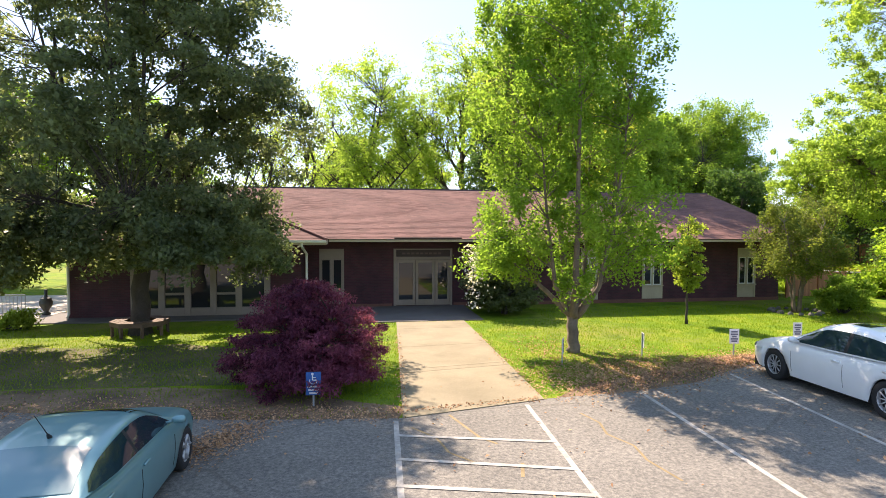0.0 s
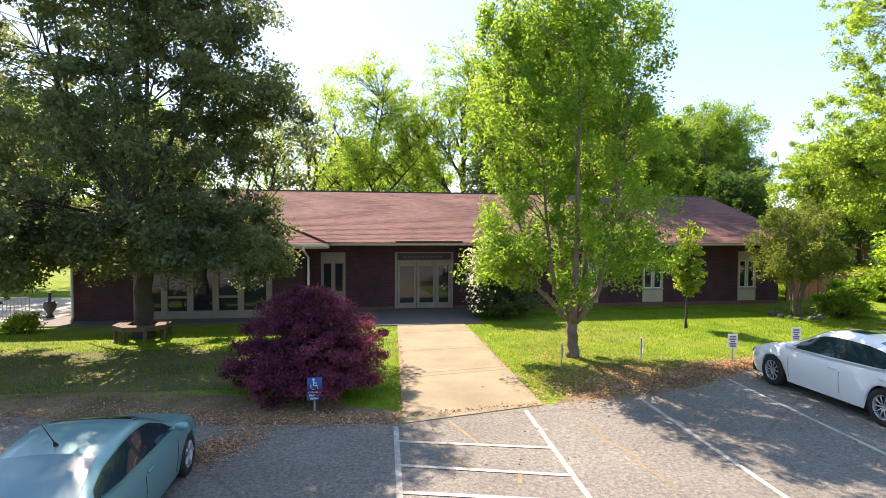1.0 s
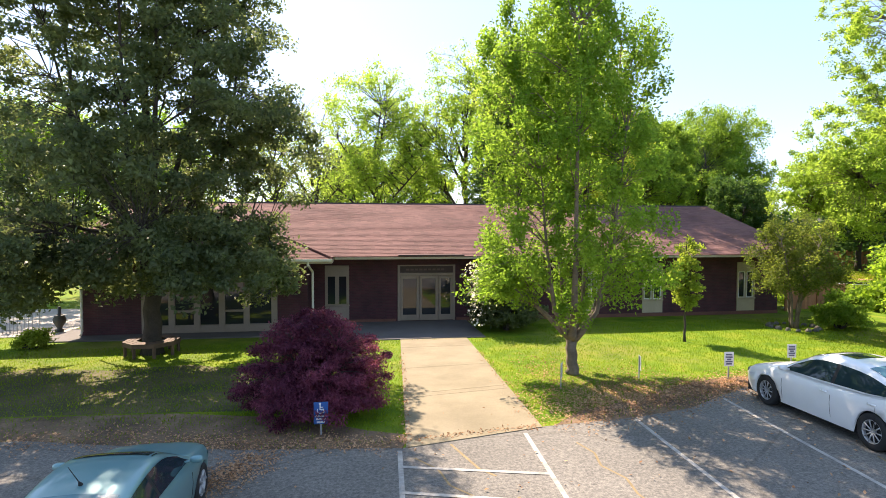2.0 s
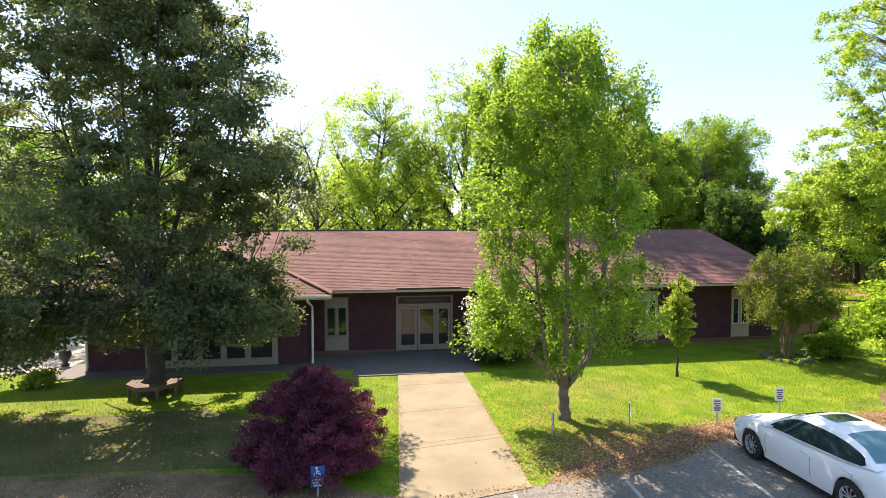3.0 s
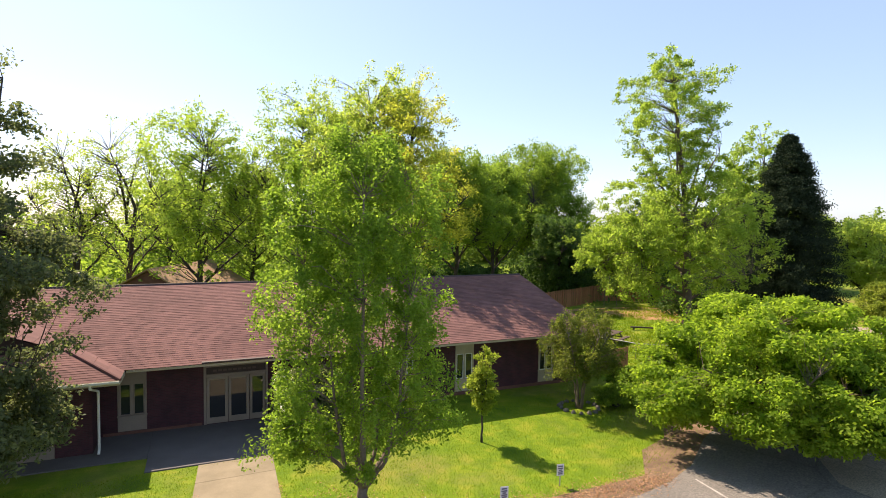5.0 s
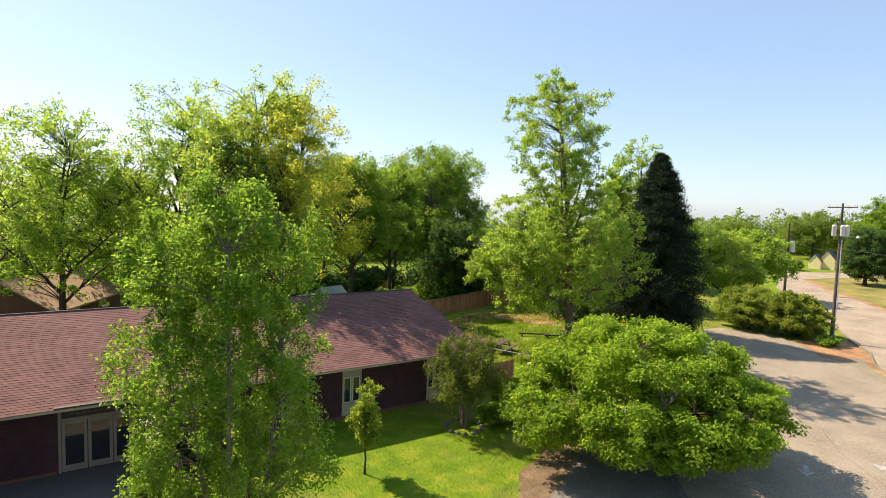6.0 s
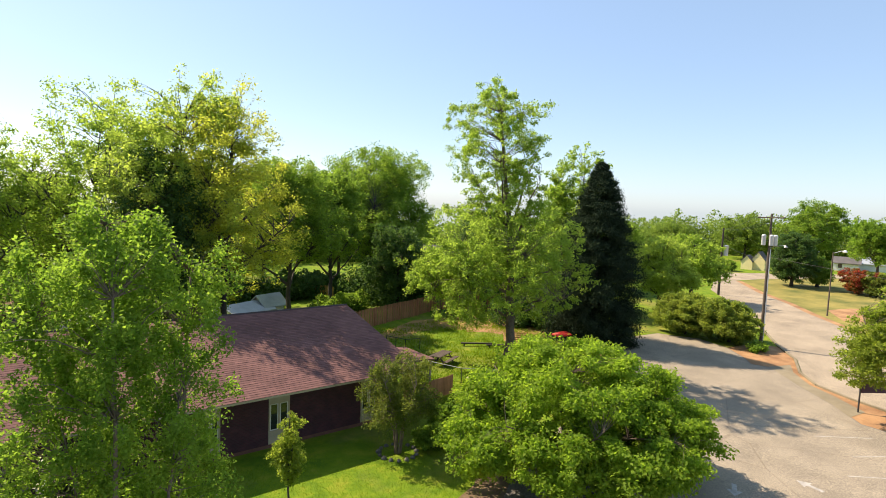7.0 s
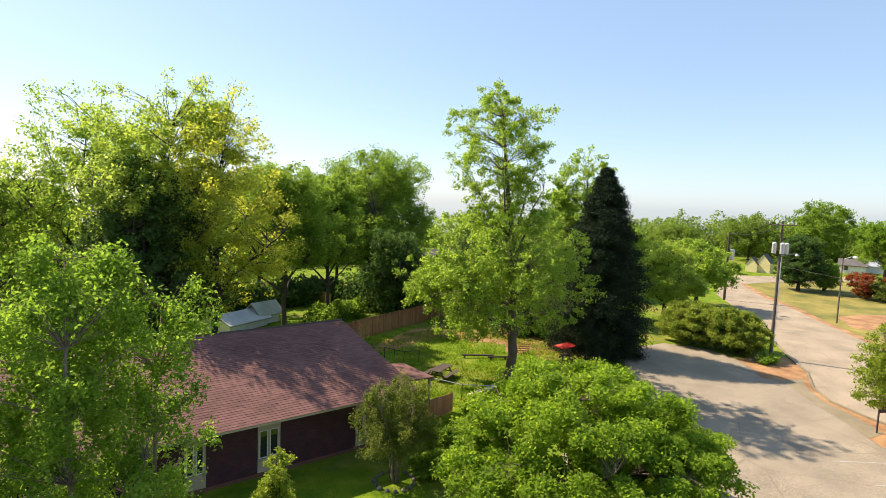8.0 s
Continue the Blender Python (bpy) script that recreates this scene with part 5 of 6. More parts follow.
for lab, x, y, h, r, n, sz, mt, sd in FT:
    far_tree(lab, x, y, h, r, n, sz, mt, sd, clump=0.075 * r + 0.2, clumps=max(460, n // 75), full=mt in (LEAF_OAK, LEAF_FAR, LEAF_SHADE), low=0.36 if sd in (205, 208, 209, 233, 234) else 0.06 if sd in (223, 224, 235) else 0.2)


def wood_band(name, label, pts, n, size, hmin, hmax, seed, material, wide=5.0, thick=4.2, k=420):
    """Distant woods: many clumps of foliage over a strip of land."""
    rng = np.random.default_rng(seed)
    pts = np.array(pts, float)
    t = rng.uniform(0, len(pts) - 1.001, k)
    i = t.astype(int)
    base = pts[i] + (pts[i + 1] - pts[i]) * (t - i)[:, None] + rng.normal(size=(k, 2)) * wide
    h = hmin + (hmax - hmin) * rng.uniform(0, 1, k) ** 1.5
    gzv = np.array([ground_z(x) for x in base[:, 0]])
    which = rng.integers(0, k, n)
    u = rng.uniform(0, 1, n)
    rad = thick * np.sqrt(np.maximum(0.04, 1 - (2 * u - 0.9) ** 2))[:, None]
    p = np.concatenate([base[which] + unit(rng.normal(size=(n, 3)))[:, :2] * rad, (gzv[which] + h[which] * u)[:, None]], axis=1)
    ob = new(name, quads(name, leaf_quads(rng, p, size, 0.7), material))
    return tagged(ob, label, "woods", kind="stuff")


wood_band("far_woods", "band of distant green woods behind the yards", [(-140, 70), (-70, 92), (-20, 100), (30, 108), (80, 105), (125, 98), (160, 85)], 150000, 0.62, 6, 10.5, 301, LEAF_FAR)
wood_band("far_woods", "band of distant green woods beyond the street", [(165, 85), (185, 50), (190, 15), (180, -30)], 90000, 0.6, 6, 12.5, 302, LEAF_FAR)
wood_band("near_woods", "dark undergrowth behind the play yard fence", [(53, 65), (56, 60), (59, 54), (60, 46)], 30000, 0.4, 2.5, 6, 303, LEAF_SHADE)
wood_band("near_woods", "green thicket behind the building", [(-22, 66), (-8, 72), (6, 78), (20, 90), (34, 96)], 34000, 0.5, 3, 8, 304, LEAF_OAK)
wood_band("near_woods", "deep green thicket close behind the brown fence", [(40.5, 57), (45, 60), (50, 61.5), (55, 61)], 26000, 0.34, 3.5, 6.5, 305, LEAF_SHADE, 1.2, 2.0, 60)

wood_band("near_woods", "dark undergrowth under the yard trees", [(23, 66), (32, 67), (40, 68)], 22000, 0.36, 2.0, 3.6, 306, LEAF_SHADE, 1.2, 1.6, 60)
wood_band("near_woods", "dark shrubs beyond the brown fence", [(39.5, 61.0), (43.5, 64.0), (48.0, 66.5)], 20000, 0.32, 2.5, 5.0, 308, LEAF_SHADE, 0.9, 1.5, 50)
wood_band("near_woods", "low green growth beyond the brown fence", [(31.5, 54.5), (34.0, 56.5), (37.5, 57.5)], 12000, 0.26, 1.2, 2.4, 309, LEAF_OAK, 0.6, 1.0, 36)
# added growth whose dark leaf colour carries the shade between the two trees
wood_band("near_woods", "growth between pecan and cedar, shade put into its dark leaves", [(48.0, 41.5), (49.6, 39.4), (51.4, 37.4), (53.5, 36.6)], 16000, 0.3, 2.0, 4.2, 307, LEAF_SHADE, 0.7, 1.2, 40)

# ---- bench, signs and yard furniture ----
bench = thing("tree_bench", (-7.6, 21.35, 0), "weathered brown eight-sided wooden bench round the tree", "bench")
for k in range(8):
    a0, a1 = radians(45 * k + 22.5), radians(45 * k + 67.5)
    for r0, r1 in ((0.52, 0.66), (0.68, 0.82), (0.84, 0.98)):
        p = [(r * math.cos(a), r * math.sin(a)) for r, a in ((r0, a0), (r1, a0), (r1, a1), (r0, a1))]
        v = [(x, y, 0.50) for x, y in p] + [(x, y, 0.54) for x, y in p]
        part("seat_board", mesh("seat_board", v, box(0, 0, 0, 1, 1, 1)[1], BENCH_WOOD), bench, local=True)
    c, s_ = math.cos(a0), math.sin(a0)
    part("leg", Shape().tube([(0.88 * c, 0.88 * s_, 0), (0.88 * c, 0.88 * s_, 0.5)], [0.06, 0.06], 4).mesh("leg", BENCH_WOOD), bench, local=True)
    p = [(r * math.cos(a), r * math.sin(a)) for r, a in ((0.94, a0), (0.98, a0), (0.98, a1), (0.94, a1))]
    v = [(x, y, 0.38) for x, y in p] + [(x, y, 0.498) for x, y in p]
    part("apron", mesh("apron", v, box(0, 0, 0, 1, 1, 1)[1], BENCH_WOOD), bench, local=True)


def lot_sign(x, y, turn, h, label, w=0.3, bh=0.45):
    ob = thing("parking_sign", (x, y, 0), label, "sign", "reserved parking signs", rz=turn)
    part("post", Shape().box(-0.02, 0.0, -0.1, 0.02, 0.03, h - 0.02, bevel=0.004).mesh("post", GREY_POST), ob, local=True)
    b = part("board", Shape().box(-w / 2, -0.012, h - bh, w / 2, -0.002, h, bevel=0.003).mesh("board", SIGN_WHITE), ob, local=True)
    for k, (q, z) in enumerate(((0.10, 0.34), (0.11, 0.26), (0.07, 0.19), (0.11, 0.12), (0.09, 0.05))):
        part("letter_bar", Shape().box(-q, -0.016, h - bh + z, q, -0.013, h - bh + z + 0.05).mesh("letter_bar", SIGN_INK), b, local=True)
    return ob


lot_sign(11.45, 15.15, -8, 0.85, "small white reserved-parking sign with unreadable print")
lot_sign(14.3, 15.9, -8, 0.85, "small white reserved-parking sign with unreadable print")
lot_sign(5.85, 14.85, 62, 0.78, "small white reserved-parking sign turned edge-on")
lot_sign(8.7, 15.6, 75, 0.72, "small reserved-parking sign seen from its edge")

hs = thing("accessible_parking_sign", (-0.87, 12.2, -0.14), "blue accessible-parking sign with white symbol", "sign")
part("post", Shape().box(-0.02, 0.0, -0.1, 0.02, 0.03, 0.80, bevel=0.004).mesh("post", GREY_POST), hs, local=True)
bd = part("board", Shape().box(-0.16, -0.014, 0.395, 0.16, -0.002, 0.90, bevel=0.004).mesh("board", SIGN_BLUE), hs, local=True)
sym = Shape()
sym.lathe([(0.0, -0.021), (0.028, -0.021), (0.028, -0.016)], (0, 0, 0), "z", 12)
head = [(x - 0.02, z, y + 0.86) for x, y, z in sym.v]
part("symbol", mesh("symbol", head, sym.f, SIGN_WHITE), bd, local=True)
part("symbol", Shape().box(-0.03, -0.019, 0.72, -0.005, -0.0145, 0.83).box(-0.005, -0.019, 0.77, 0.05, -0.0145, 0.79).box(-0.005, -0.019, 0.71, 0.06, -0.0145, 0.735).box(0.05, -0.019, 0.655, 0.075, -0.0145, 0.72).mesh("symbol", SIGN_WHITE), bd, local=True)
ring = Shape()
for k in range(10):
    a = radians(150 + k * 24)
    b = radians(150 + (k + 1) * 24)
    ring.tube([(-0.01 + 0.07 * math.cos(a), -0.017, 0.71 + 0.07 * math.sin(a)), (-0.01 + 0.07 * math.cos(b), -0.017, 0.71 + 0.07 * math.sin(b))], [0.009, 0.009], 4)
part("symbol", ring.mesh("symbol", SIGN_WHITE), bd, local=True)
for z, q in ((0.56, 0.13), (0.49, 0.11), (0.42, 0.09)):
    part("letter_bar", Shape().box(-q, -0.018, z, q, -0.0145, z + 0.04).mesh("letter_bar", SIGN_WHITE), bd, local=True)

# ring of stones round the crape myrtle
ring_bed = thing("stone_ring", (20.4, 22.8, 0), "loose ring of grey field stones round the crape myrtle", "stones")
rs = np.random.default_rng(5)
for k in range(15):
    a = k / 15 * 2 * math.pi
    q = Shape()
    w = rs.uniform(0.10, 0.17)
    prof = [(w * f, z * w) for f, z in ((0.05, 1.0), (0.6, 0.85), (0.95, 0.35), (1.0, 0.0), (0.9, -0.3))]
    q.lathe(prof, (1.0 * math.cos(a), 1.0 * math.sin(a), 0.02), "z", 8)
    q.v = [(x + rs.normal() * 0.015, y + rs.normal() * 0.015, z + rs.normal() * 0.01) for x, y, z in q.v]
    part("stone", q.mesh("stone", STONE, True), ring_bed, local=True)

# patio railing and the stone urn
rail = thing("patio_railing", (-15, 26.2, 0), "white metal patio railing with thin bars", "railing")
part("top_rail", Shape().tube([(-22, 26.2, 0.95), (-13.9, 26.2, 0.95)], [0.03, 0.03], 6).mesh("top_rail", GREY_POST), rail)
part("bottom_rail", Shape().tube([(-22, 26.2, 0.18), (-13.9, 26.2, 0.18)], [0.022, 0.022], 6).mesh("bottom_rail", GREY_POST), rail)
barm = Shape().tube([(0, 0, 0.02), (0, 0, 0.95)], [0.014, 0.014], 5).mesh("bar", GREY_POST)
for k in range(55):
    b = part("bar", barm, rail, local=True)
    b.location = (-7.0 + 0.15 * k, 0, 0)
urn = Shape().lathe([(0.0, 0.02), (0.17, 0.02), (0.17, 0.08), (0.09, 0.14), (0.12, 0.22), (0.24, 0.42), (0.26, 0.58), (0.2, 0.68), (0.23, 0.72), (0.16, 0.74), (0.06, 0.82), (0.07, 1.08), (0.05, 1.12), (0.0, 1.13)], (0, 0, 0), "z", 18)
ub = tagged(new("patio_urn", urn.mesh("patio_urn", surface("dark_urn", (0.05, 0.055, 0.05), 0.6, 30, 3, 0.2, 0.2), True)), "dark ash urn on the patio edge", "urn")
ub.location = (-13.25, 26.5, 0.02)

# ---- play yard ----
def board_fence(label, pts, h, material, width=0.14, gap=0.008, group=""):
    ob = thing("board_fence", (pts[0][0], pts[0][1], ground_z(pts[0][0])), label, "fence", group)
    m = Shape().box(-width / 2, -0.011, 0.03, width / 2, 0.011, h, bevel=0.003).mesh("board", material)
    for (xa, ya), (xb, yb) in zip(pts, pts[1:]):
        ln = math.hypot(xb - xa, yb - ya)
        ang = math.degrees(math.atan2(yb - ya, xb - xa))
        n = int(ln / (width + gap))
        for k in range(n):
            t = (k + 0.5) / n
            x, y = xa + (xb - xa) * t, ya + (yb - ya) * t
            b = new("board", m)
            b.parent = ob
            b.matrix_parent_inverse = ob.matrix_basis.inverted()
            b.matrix_basis = pose(x, y, ground_z(x) + 0.025 * math.sin(k * 12.9898), 0, 0, ang)
        d = Vector((math.cos(radians(ang)), math.sin(radians(ang)), 0))
        nn = Vector((-d.y, d.x, 0)) * 0.04
        for z in (0.35, h - 0.3):
            part("rail", Shape().tube([(xa + nn.x, ya + nn.y, ground_z(xa) + z), (xb + nn.x, yb + nn.y, ground_z(xb) + z)], [0.045, 0.045], 4).mesh("rail", material), ob)
        k = 0.0
        while k <= ln:
            x, y = xa + d.x * k - nn.x * 1.2, ya + d.y * k - nn.y * 1.2
            part("post", Shape().box(x - 0.05, y - 0.05, ground_z(x) - 0.1, x + 0.05, y + 0.05, ground_z(x) + h + 0.06, bevel=0.008).mesh("post", material), ob)
            k += 2.4
    return ob


board_fence("tall brown board fence at the end of the play yard", [(27.0, 46.4), (32.1, 47.7), (36.0, 48.9), (41.3, 50.4), (45.5, 51.8), (54.0, 47.0)], 1.95, FENCE_WOOD, 0.33, 0.06)
board_fence("new yellow wooden picket fence in the neighbouring yard", [(33.2, 76.0), (37.2, 63.2)], 1.8, NEW_WOOD, 0.13, 0.06)
board_fence("tan wooden fence panel beside the yard gate", [(24.0, 27.6), (28.6, 28.3)], 1.35, FENCE_WOOD, 0.14)


def chain_fence(label, pts, h=1.1, step=2.2, metal=None):
    ob = thing("chain_link_fence", (pts[0][0], pts[0][1], ground_z(pts[0][0])), label, "fence", "play yard fences")
    for (xa, ya), (xb, yb) in zip(pts, pts[1:]):
        za, zb = ground_z(xa), ground_z(xb)
        part("top_rail", Shape().tube([(xa, ya, za + h), (xb, yb, zb + h)], [0.028, 0.028], 6).mesh("top_rail", metal or STEEL), ob)
        ln = math.hypot(xb - xa, yb - ya)
        n = max(1, int(ln / step))
        for k in range(n + 1):
            t = k / n
            x, y = xa + (xb - xa) * t, ya + (yb - ya) * t
            part("post", Shape().tube([(x, y, ground_z(x) - 0.1), (x, y, ground_z(x) + h + 0.03)], [0.034, 0.034], 6).mesh("post", metal or STEEL), ob)
        wires = Shape()
        m = int(ln / 0.22)
        for k in range(m):
            for sgn in (1, -1):
                t0, t1 = k / m, min(1.0, max(0.0, k / m + sgn * h / ln))
                hh = abs(t1 - t0) * ln
                wires.tube([(xa + (xb - xa) * t0, ya + (yb - ya) * t0, za + (zb - za) * t0 + 0.03), (xa + (xb - xa) * t1, ya + (yb - ya) * t1, za + (zb - za) * t1 + 0.03 + hh)], [0.0022, 0.0022], 3, cap=False)
        tagged(part("mesh_wire", wires.mesh("mesh_wire", DARK_STEEL), ob), kind="stuff")
    return ob


chain_fence("low chain-link fence with pale top rails by the yard gate", [(29.3, 33.0), (30.5, 29.6), (33.2, 27.4)])
chain_fence("small chain-link enclosure on the play yard lawn", [(31.2, 41.0), (31.9, 39.0), (33.2, 38.6)], 1.0, 0.9, DARK_STEEL)


def picnic_table(x, y, turn, label):
    ob = thing("picnic_table", (x, y, ground_z(x)), label, "table", rz=turn)
    for k in range(5):
        part("top_board", Shape().box(-0.9, -0.36 + 0.146 * k, 0.72, 0.9, -0.225 + 0.146 * k, 0.76, bevel=0.006).mesh("top_board", OLD_WOOD), ob, local=True)
    for sgn in (-1, 1):
        for k in range(2):
            y0 = sgn * 0.72 - 0.14 + 0.145 * k
            part("seat_board", Shape().box(-0.9, y0, 0.42, 0.9, y0 + 0.135, 0.46, bevel=0.006).mesh("seat_board", OLD_WOOD), ob, local=True)
        for xx in (-0.65, 0.65):
            part("leg", Shape().tube([(xx, sgn * 0.62, 0), (xx, sgn * 0.2, 0.72)], [0.05, 0.05], 4).mesh("leg", OLD_WOOD), ob, local=True)
    for xx in (-0.65, 0.65):
        part("cross_bar", Shape().box(xx - 0.02, -0.85, 0.36, xx + 0.02, 0.85, 0.42).mesh("cross_bar", OLD_WOOD), ob, local=True)
    return ob


picnic_table(32.2, 34.2, 26, "weathered brown picnic table on the play yard lawn").scale = (1.25, 1.25, 1.1)
PALE_TIMBER = plank_material("pale_bare_timber", (0.52, 0.45, 0.31), (3.0, 14.0, 14.0))
low = thing("low_bench", (32.3, 29.45, ground_z(32.3)), "low pale timber bench beside the yard fence", "bench", rz=10)
part("seat", Shape().box(-1.05, -0.16, 0.32, 1.05, 0.16, 0.38, bevel=0.008).mesh("seat", PALE_TIMBER), low, local=True)
for xx in (-0.8, 0.8):
    part("support", Shape().box(xx - 0.05, -0.13, -0.03, xx + 0.05, 0.13, 0.32, bevel=0.006).mesh("support", PALE_TIMBER), low, local=True)
low.scale = (1.45, 1.15, 1.1)
for x, y, turn, ln in ((38.3, 36.7, -33, 2.9), (39.5, 35.3, -30, 1.9)):
    bm_ = thing("balance_beam", (x, y, ground_z(x)), "low dark timber beam on short posts in the play yard", "play beam", "play beams", rz=turn)
    part("beam", Shape().box(-ln / 2, -0.09, 0.2, ln / 2, 0.09, 0.32, bevel=0.01).mesh("beam", DARK_BARK), bm_, local=True)
    for xx in (-ln / 2 + 0.3, ln / 2 - 0.3):
        part("post", Shape().box(xx - 0.06, -0.06, -0.05, xx + 0.06, 0.06, 0.2, bevel=0.008).mesh("post", DARK_BARK), bm_, local=True)

pt = thing("play_canopy", (44.7, 32.1, ground_z(44.7)), "red cloth canopy over a dark play table", "canopy")
top = Shape()
top.add(([(-1.5, -1.0, 1.75), (1.5, -1.0, 1.75), (1.5, 1.0, 1.75), (-1.5, 1.0, 1.75), (-0.9, 0, 2.1), (0.9, 0, 2.1), (-1.5, -1.0, 1.62), (1.5, -1.0, 1.62), (1.5, 1.0, 1.62), (-1.5, 1.0, 1.62)], [(0, 1, 5, 4), (1, 2, 5), (2, 3, 4, 5), (3, 0, 4), (0, 6, 7, 1), (1, 7, 8, 2), (2, 8, 9, 3), (3, 9, 6, 0)]))
part("canopy", top.mesh("canopy", RED_CLOTH), pt, "red cloth", local=True)
for xx in (-1.4, 1.4):
    for yy in (-0.9, 0.9):
        part("pole", Shape().tube([(xx, yy, 0), (xx, yy, 1.7)], [0.03, 0.03], 6).mesh("pole", DARK_STEEL), pt, local=True)
part("table", Shape().box(-0.9, -0.45, 0.55, 0.9, 0.45, 0.6, bevel=0.01).box(-0.8, -0.4, 0, -0.72, 0.4, 0.55).box(0.72, -0.4, 0, 0.8, 0.4, 0.55).mesh("table", DARK_STEEL), pt, local=True)
pt.scale = (0.58, 0.6, 0.72)
lad = thing("play_ladder", (42.9, 35.6, ground_z(42.9)), "red-brown wooden climbing frame with flat rungs", "climbing frame", rz=-38)
for xx in (-0.7, 0.7):
    part("post", Shape().box(xx - 0.05, -0.05, -0.05, xx + 0.05, 0.05, 1.5, bevel=0.008).mesh("post", FENCE_WOOD), lad, local=True)
for z in (0.3, 0.62, 0.94, 1.26):
    part("rung", Shape().box(-0.72, -0.085, z, 0.72, -0.052, z + 0.13, bevel=0.006).mesh("rung", FENCE_WOOD), lad, local=True)
lad.scale = (0.85, 0.85, 0.65)
for x, y in ((43.1, 48.4), (44.5, 48.0)):
    z = ground_z(x)
    p = thing("young_sapling", (x, y, z), "thin staked sapling near the fence", "sapling", "saplings")
    part("stem", Shape().tube([(0, 0, 0), (0.03, 0, 1.5), (0, 0, 2.9)], [0.04, 0.035, 0.015], 6).mesh("stem", PALE_BARK), p, local=True)
    rq = np.random.default_rng(int(x))
    part("crown", quads("crown", leaf_quads(rq, rq.normal(size=(500, 3)) * np.array([0.4, 0.4, 0.5]) + np.array([0, 0, 2.7]), 0.2), LEAF_PECAN), p, local=True)

# ---- neighbouring houses and sheds ----
def gable_house(name, label, x, y, w, d, h, roof_h, turn, wall, roof, windows=(), over=0.4, group=""):
    z = ground_z(x)
    ob = thing(name, (x, y, z), label, "house" if "house" in name else "shed", group, rz=turn)
    sh = Shape()
    a, b = w / 2, d / 2
    sh.add(([(-a, -b, -0.4), (a, -b, -0.4), (a, b, -0.4), (-a, b, -0.4), (-a, -b, h), (a, -b, h), (a, b, h), (-a, b, h), (-a, 0, h + roof_h), (a, 0, h + roof_h)], [(0, 1, 5, 4), (2, 3, 7, 6), (1, 2, 6, 9, 5), (3, 0, 4, 8, 7), (3, 2, 1, 0)]))
    part("wall", sh.mesh("wall", wall), ob, local=True)
    k = roof_h / b
    for sgn in (-1, 1):
        e = (b + over) * sgn
        v = [(-a - over, e, h - over * k + 0.03), (a + over, e, h - over * k + 0.03), (a + over, 0, h + roof_h + 0.03), (-a - over, 0, h + roof_h + 0.03)]
        v += [(p, q, r + 0.14) for p, q, r in v]
        part("roof", mesh("roof", v, box(0, 0, 0, 1, 1, 1)[1], roof), ob, local=True)
    for wx, wz, ww, wh, side in windows:
        yy = -b if side < 0 else b
        wd = part("window", Shape().box(wx - ww / 2 - 0.08, yy - 0.05, wz - 0.08, wx + ww / 2 + 0.08, yy + 0.05, wz + wh + 0.08, bevel=0.01).mesh("window", WHITE_TRIM), ob, local=True)
        part("pane", Shape().box(wx - ww / 2, yy - 0.07, wz, wx + ww / 2, yy - 0.052, wz + wh).mesh("pane", WINDOW_GLASS), wd, local=True)
    return ob


gable_house("neighbour_house", "low brick house with a tan shingle roof behind the building", 0.0, 60.0, 11, 8, 2.6, 2.2, 62, HOUSE_RED, TAN_ROOF, [(-2.5, 0.9, 1.2, 1.3, -1), (2.0, 0.9, 1.2, 1.3, -1)])
gable_house("garden_shed", "garden shed with a pale grey metal roof", 24.2, 58.8, 5.0, 3.4, 0.9, 0.7, 25, HOUSE_WHITE, METAL_ROOF, group="garden sheds")
gable_house("garden_shed", "garden shed with a pale blue-grey metal roof", 27.4, 60.0, 2.6, 2.2, 1.2, 0.9, 20, HOUSE_WHITE, METAL_ROOF, group="garden sheds")
gable_house("neighbour_house", "dark-roofed house among the trees", 62.0, 74.0, 13, 9, 2.8, 2.6, -20, HOUSE_RED, GREY_ROOF)
gable_house("yellow_house", "pale yellow house with a steep front gable up the street", 132.6, 50.6, 3.0, 2.7, 2.1, 1.7, 188, HOUSE_YELLOW, GREY_ROOF, over=0.12)
gable_house("yellow_house", "small pale yellow house with a low front gable", 131.2, 52.4, 2.4, 2.2, 1.7, 1.3, 188, HOUSE_YELLOW, GREY_ROOF, over=0.12)
gable_house("white_house", "white clapboard house across the side street", 151.8, 40.2, 4.6, 5.0, 1.7, 1.1, 285, HOUSE_WHITE, GREY_ROOF, [(-1.1, 0.6, 0.7, 0.9, -1)])
gable_house("white_house", "low pale house with a grey roof behind the red shrubs", 158.0, 36.2, 7.0, 5.0, 1.5, 1.2, 285, HOUSE_WHITE, METAL_ROOF)
gable_house("white_house", "small white house beyond the hedge", -30.0, 44.0, 9, 7, 3.0, 2.2, 10, HOUSE_WHITE, GREY_ROOF, [(-2.0, 0.9, 1.0, 1.4, -1), (2.0, 0.9, 1.0, 1.4, -1)])
for x, y, turn, mt, lb in ((9.5, 60.5, 30, PALE_CONCRETE, "pale concrete drive beside the neighbour's house"),):
    tagged(new("driveway", sheet("driveway", [(6.0, 57), (9.5, 56), (14.5, 70), (11, 72)], mt, 0.012)), lb, "driveway", kind="structure")

# ---- utility poles and wires ----
def transformer(x, y, z, r, h, parent):
    part("transformer", Shape().lathe([(0.0, 0.0), (r * 0.9, 0.0), (r, 0.05), (r, h - 0.08), (r * 1.06, h - 0.06), (r * 1.06, h), (r * 0.6, h + 0.1), (0, h + 0.1)], (x, y, z), "z", 16).mesh("transformer", PALE_METAL, True), parent, "pale grey cylindrical transformer")


POLE = Vector((61.75, 21.55, 0.64))
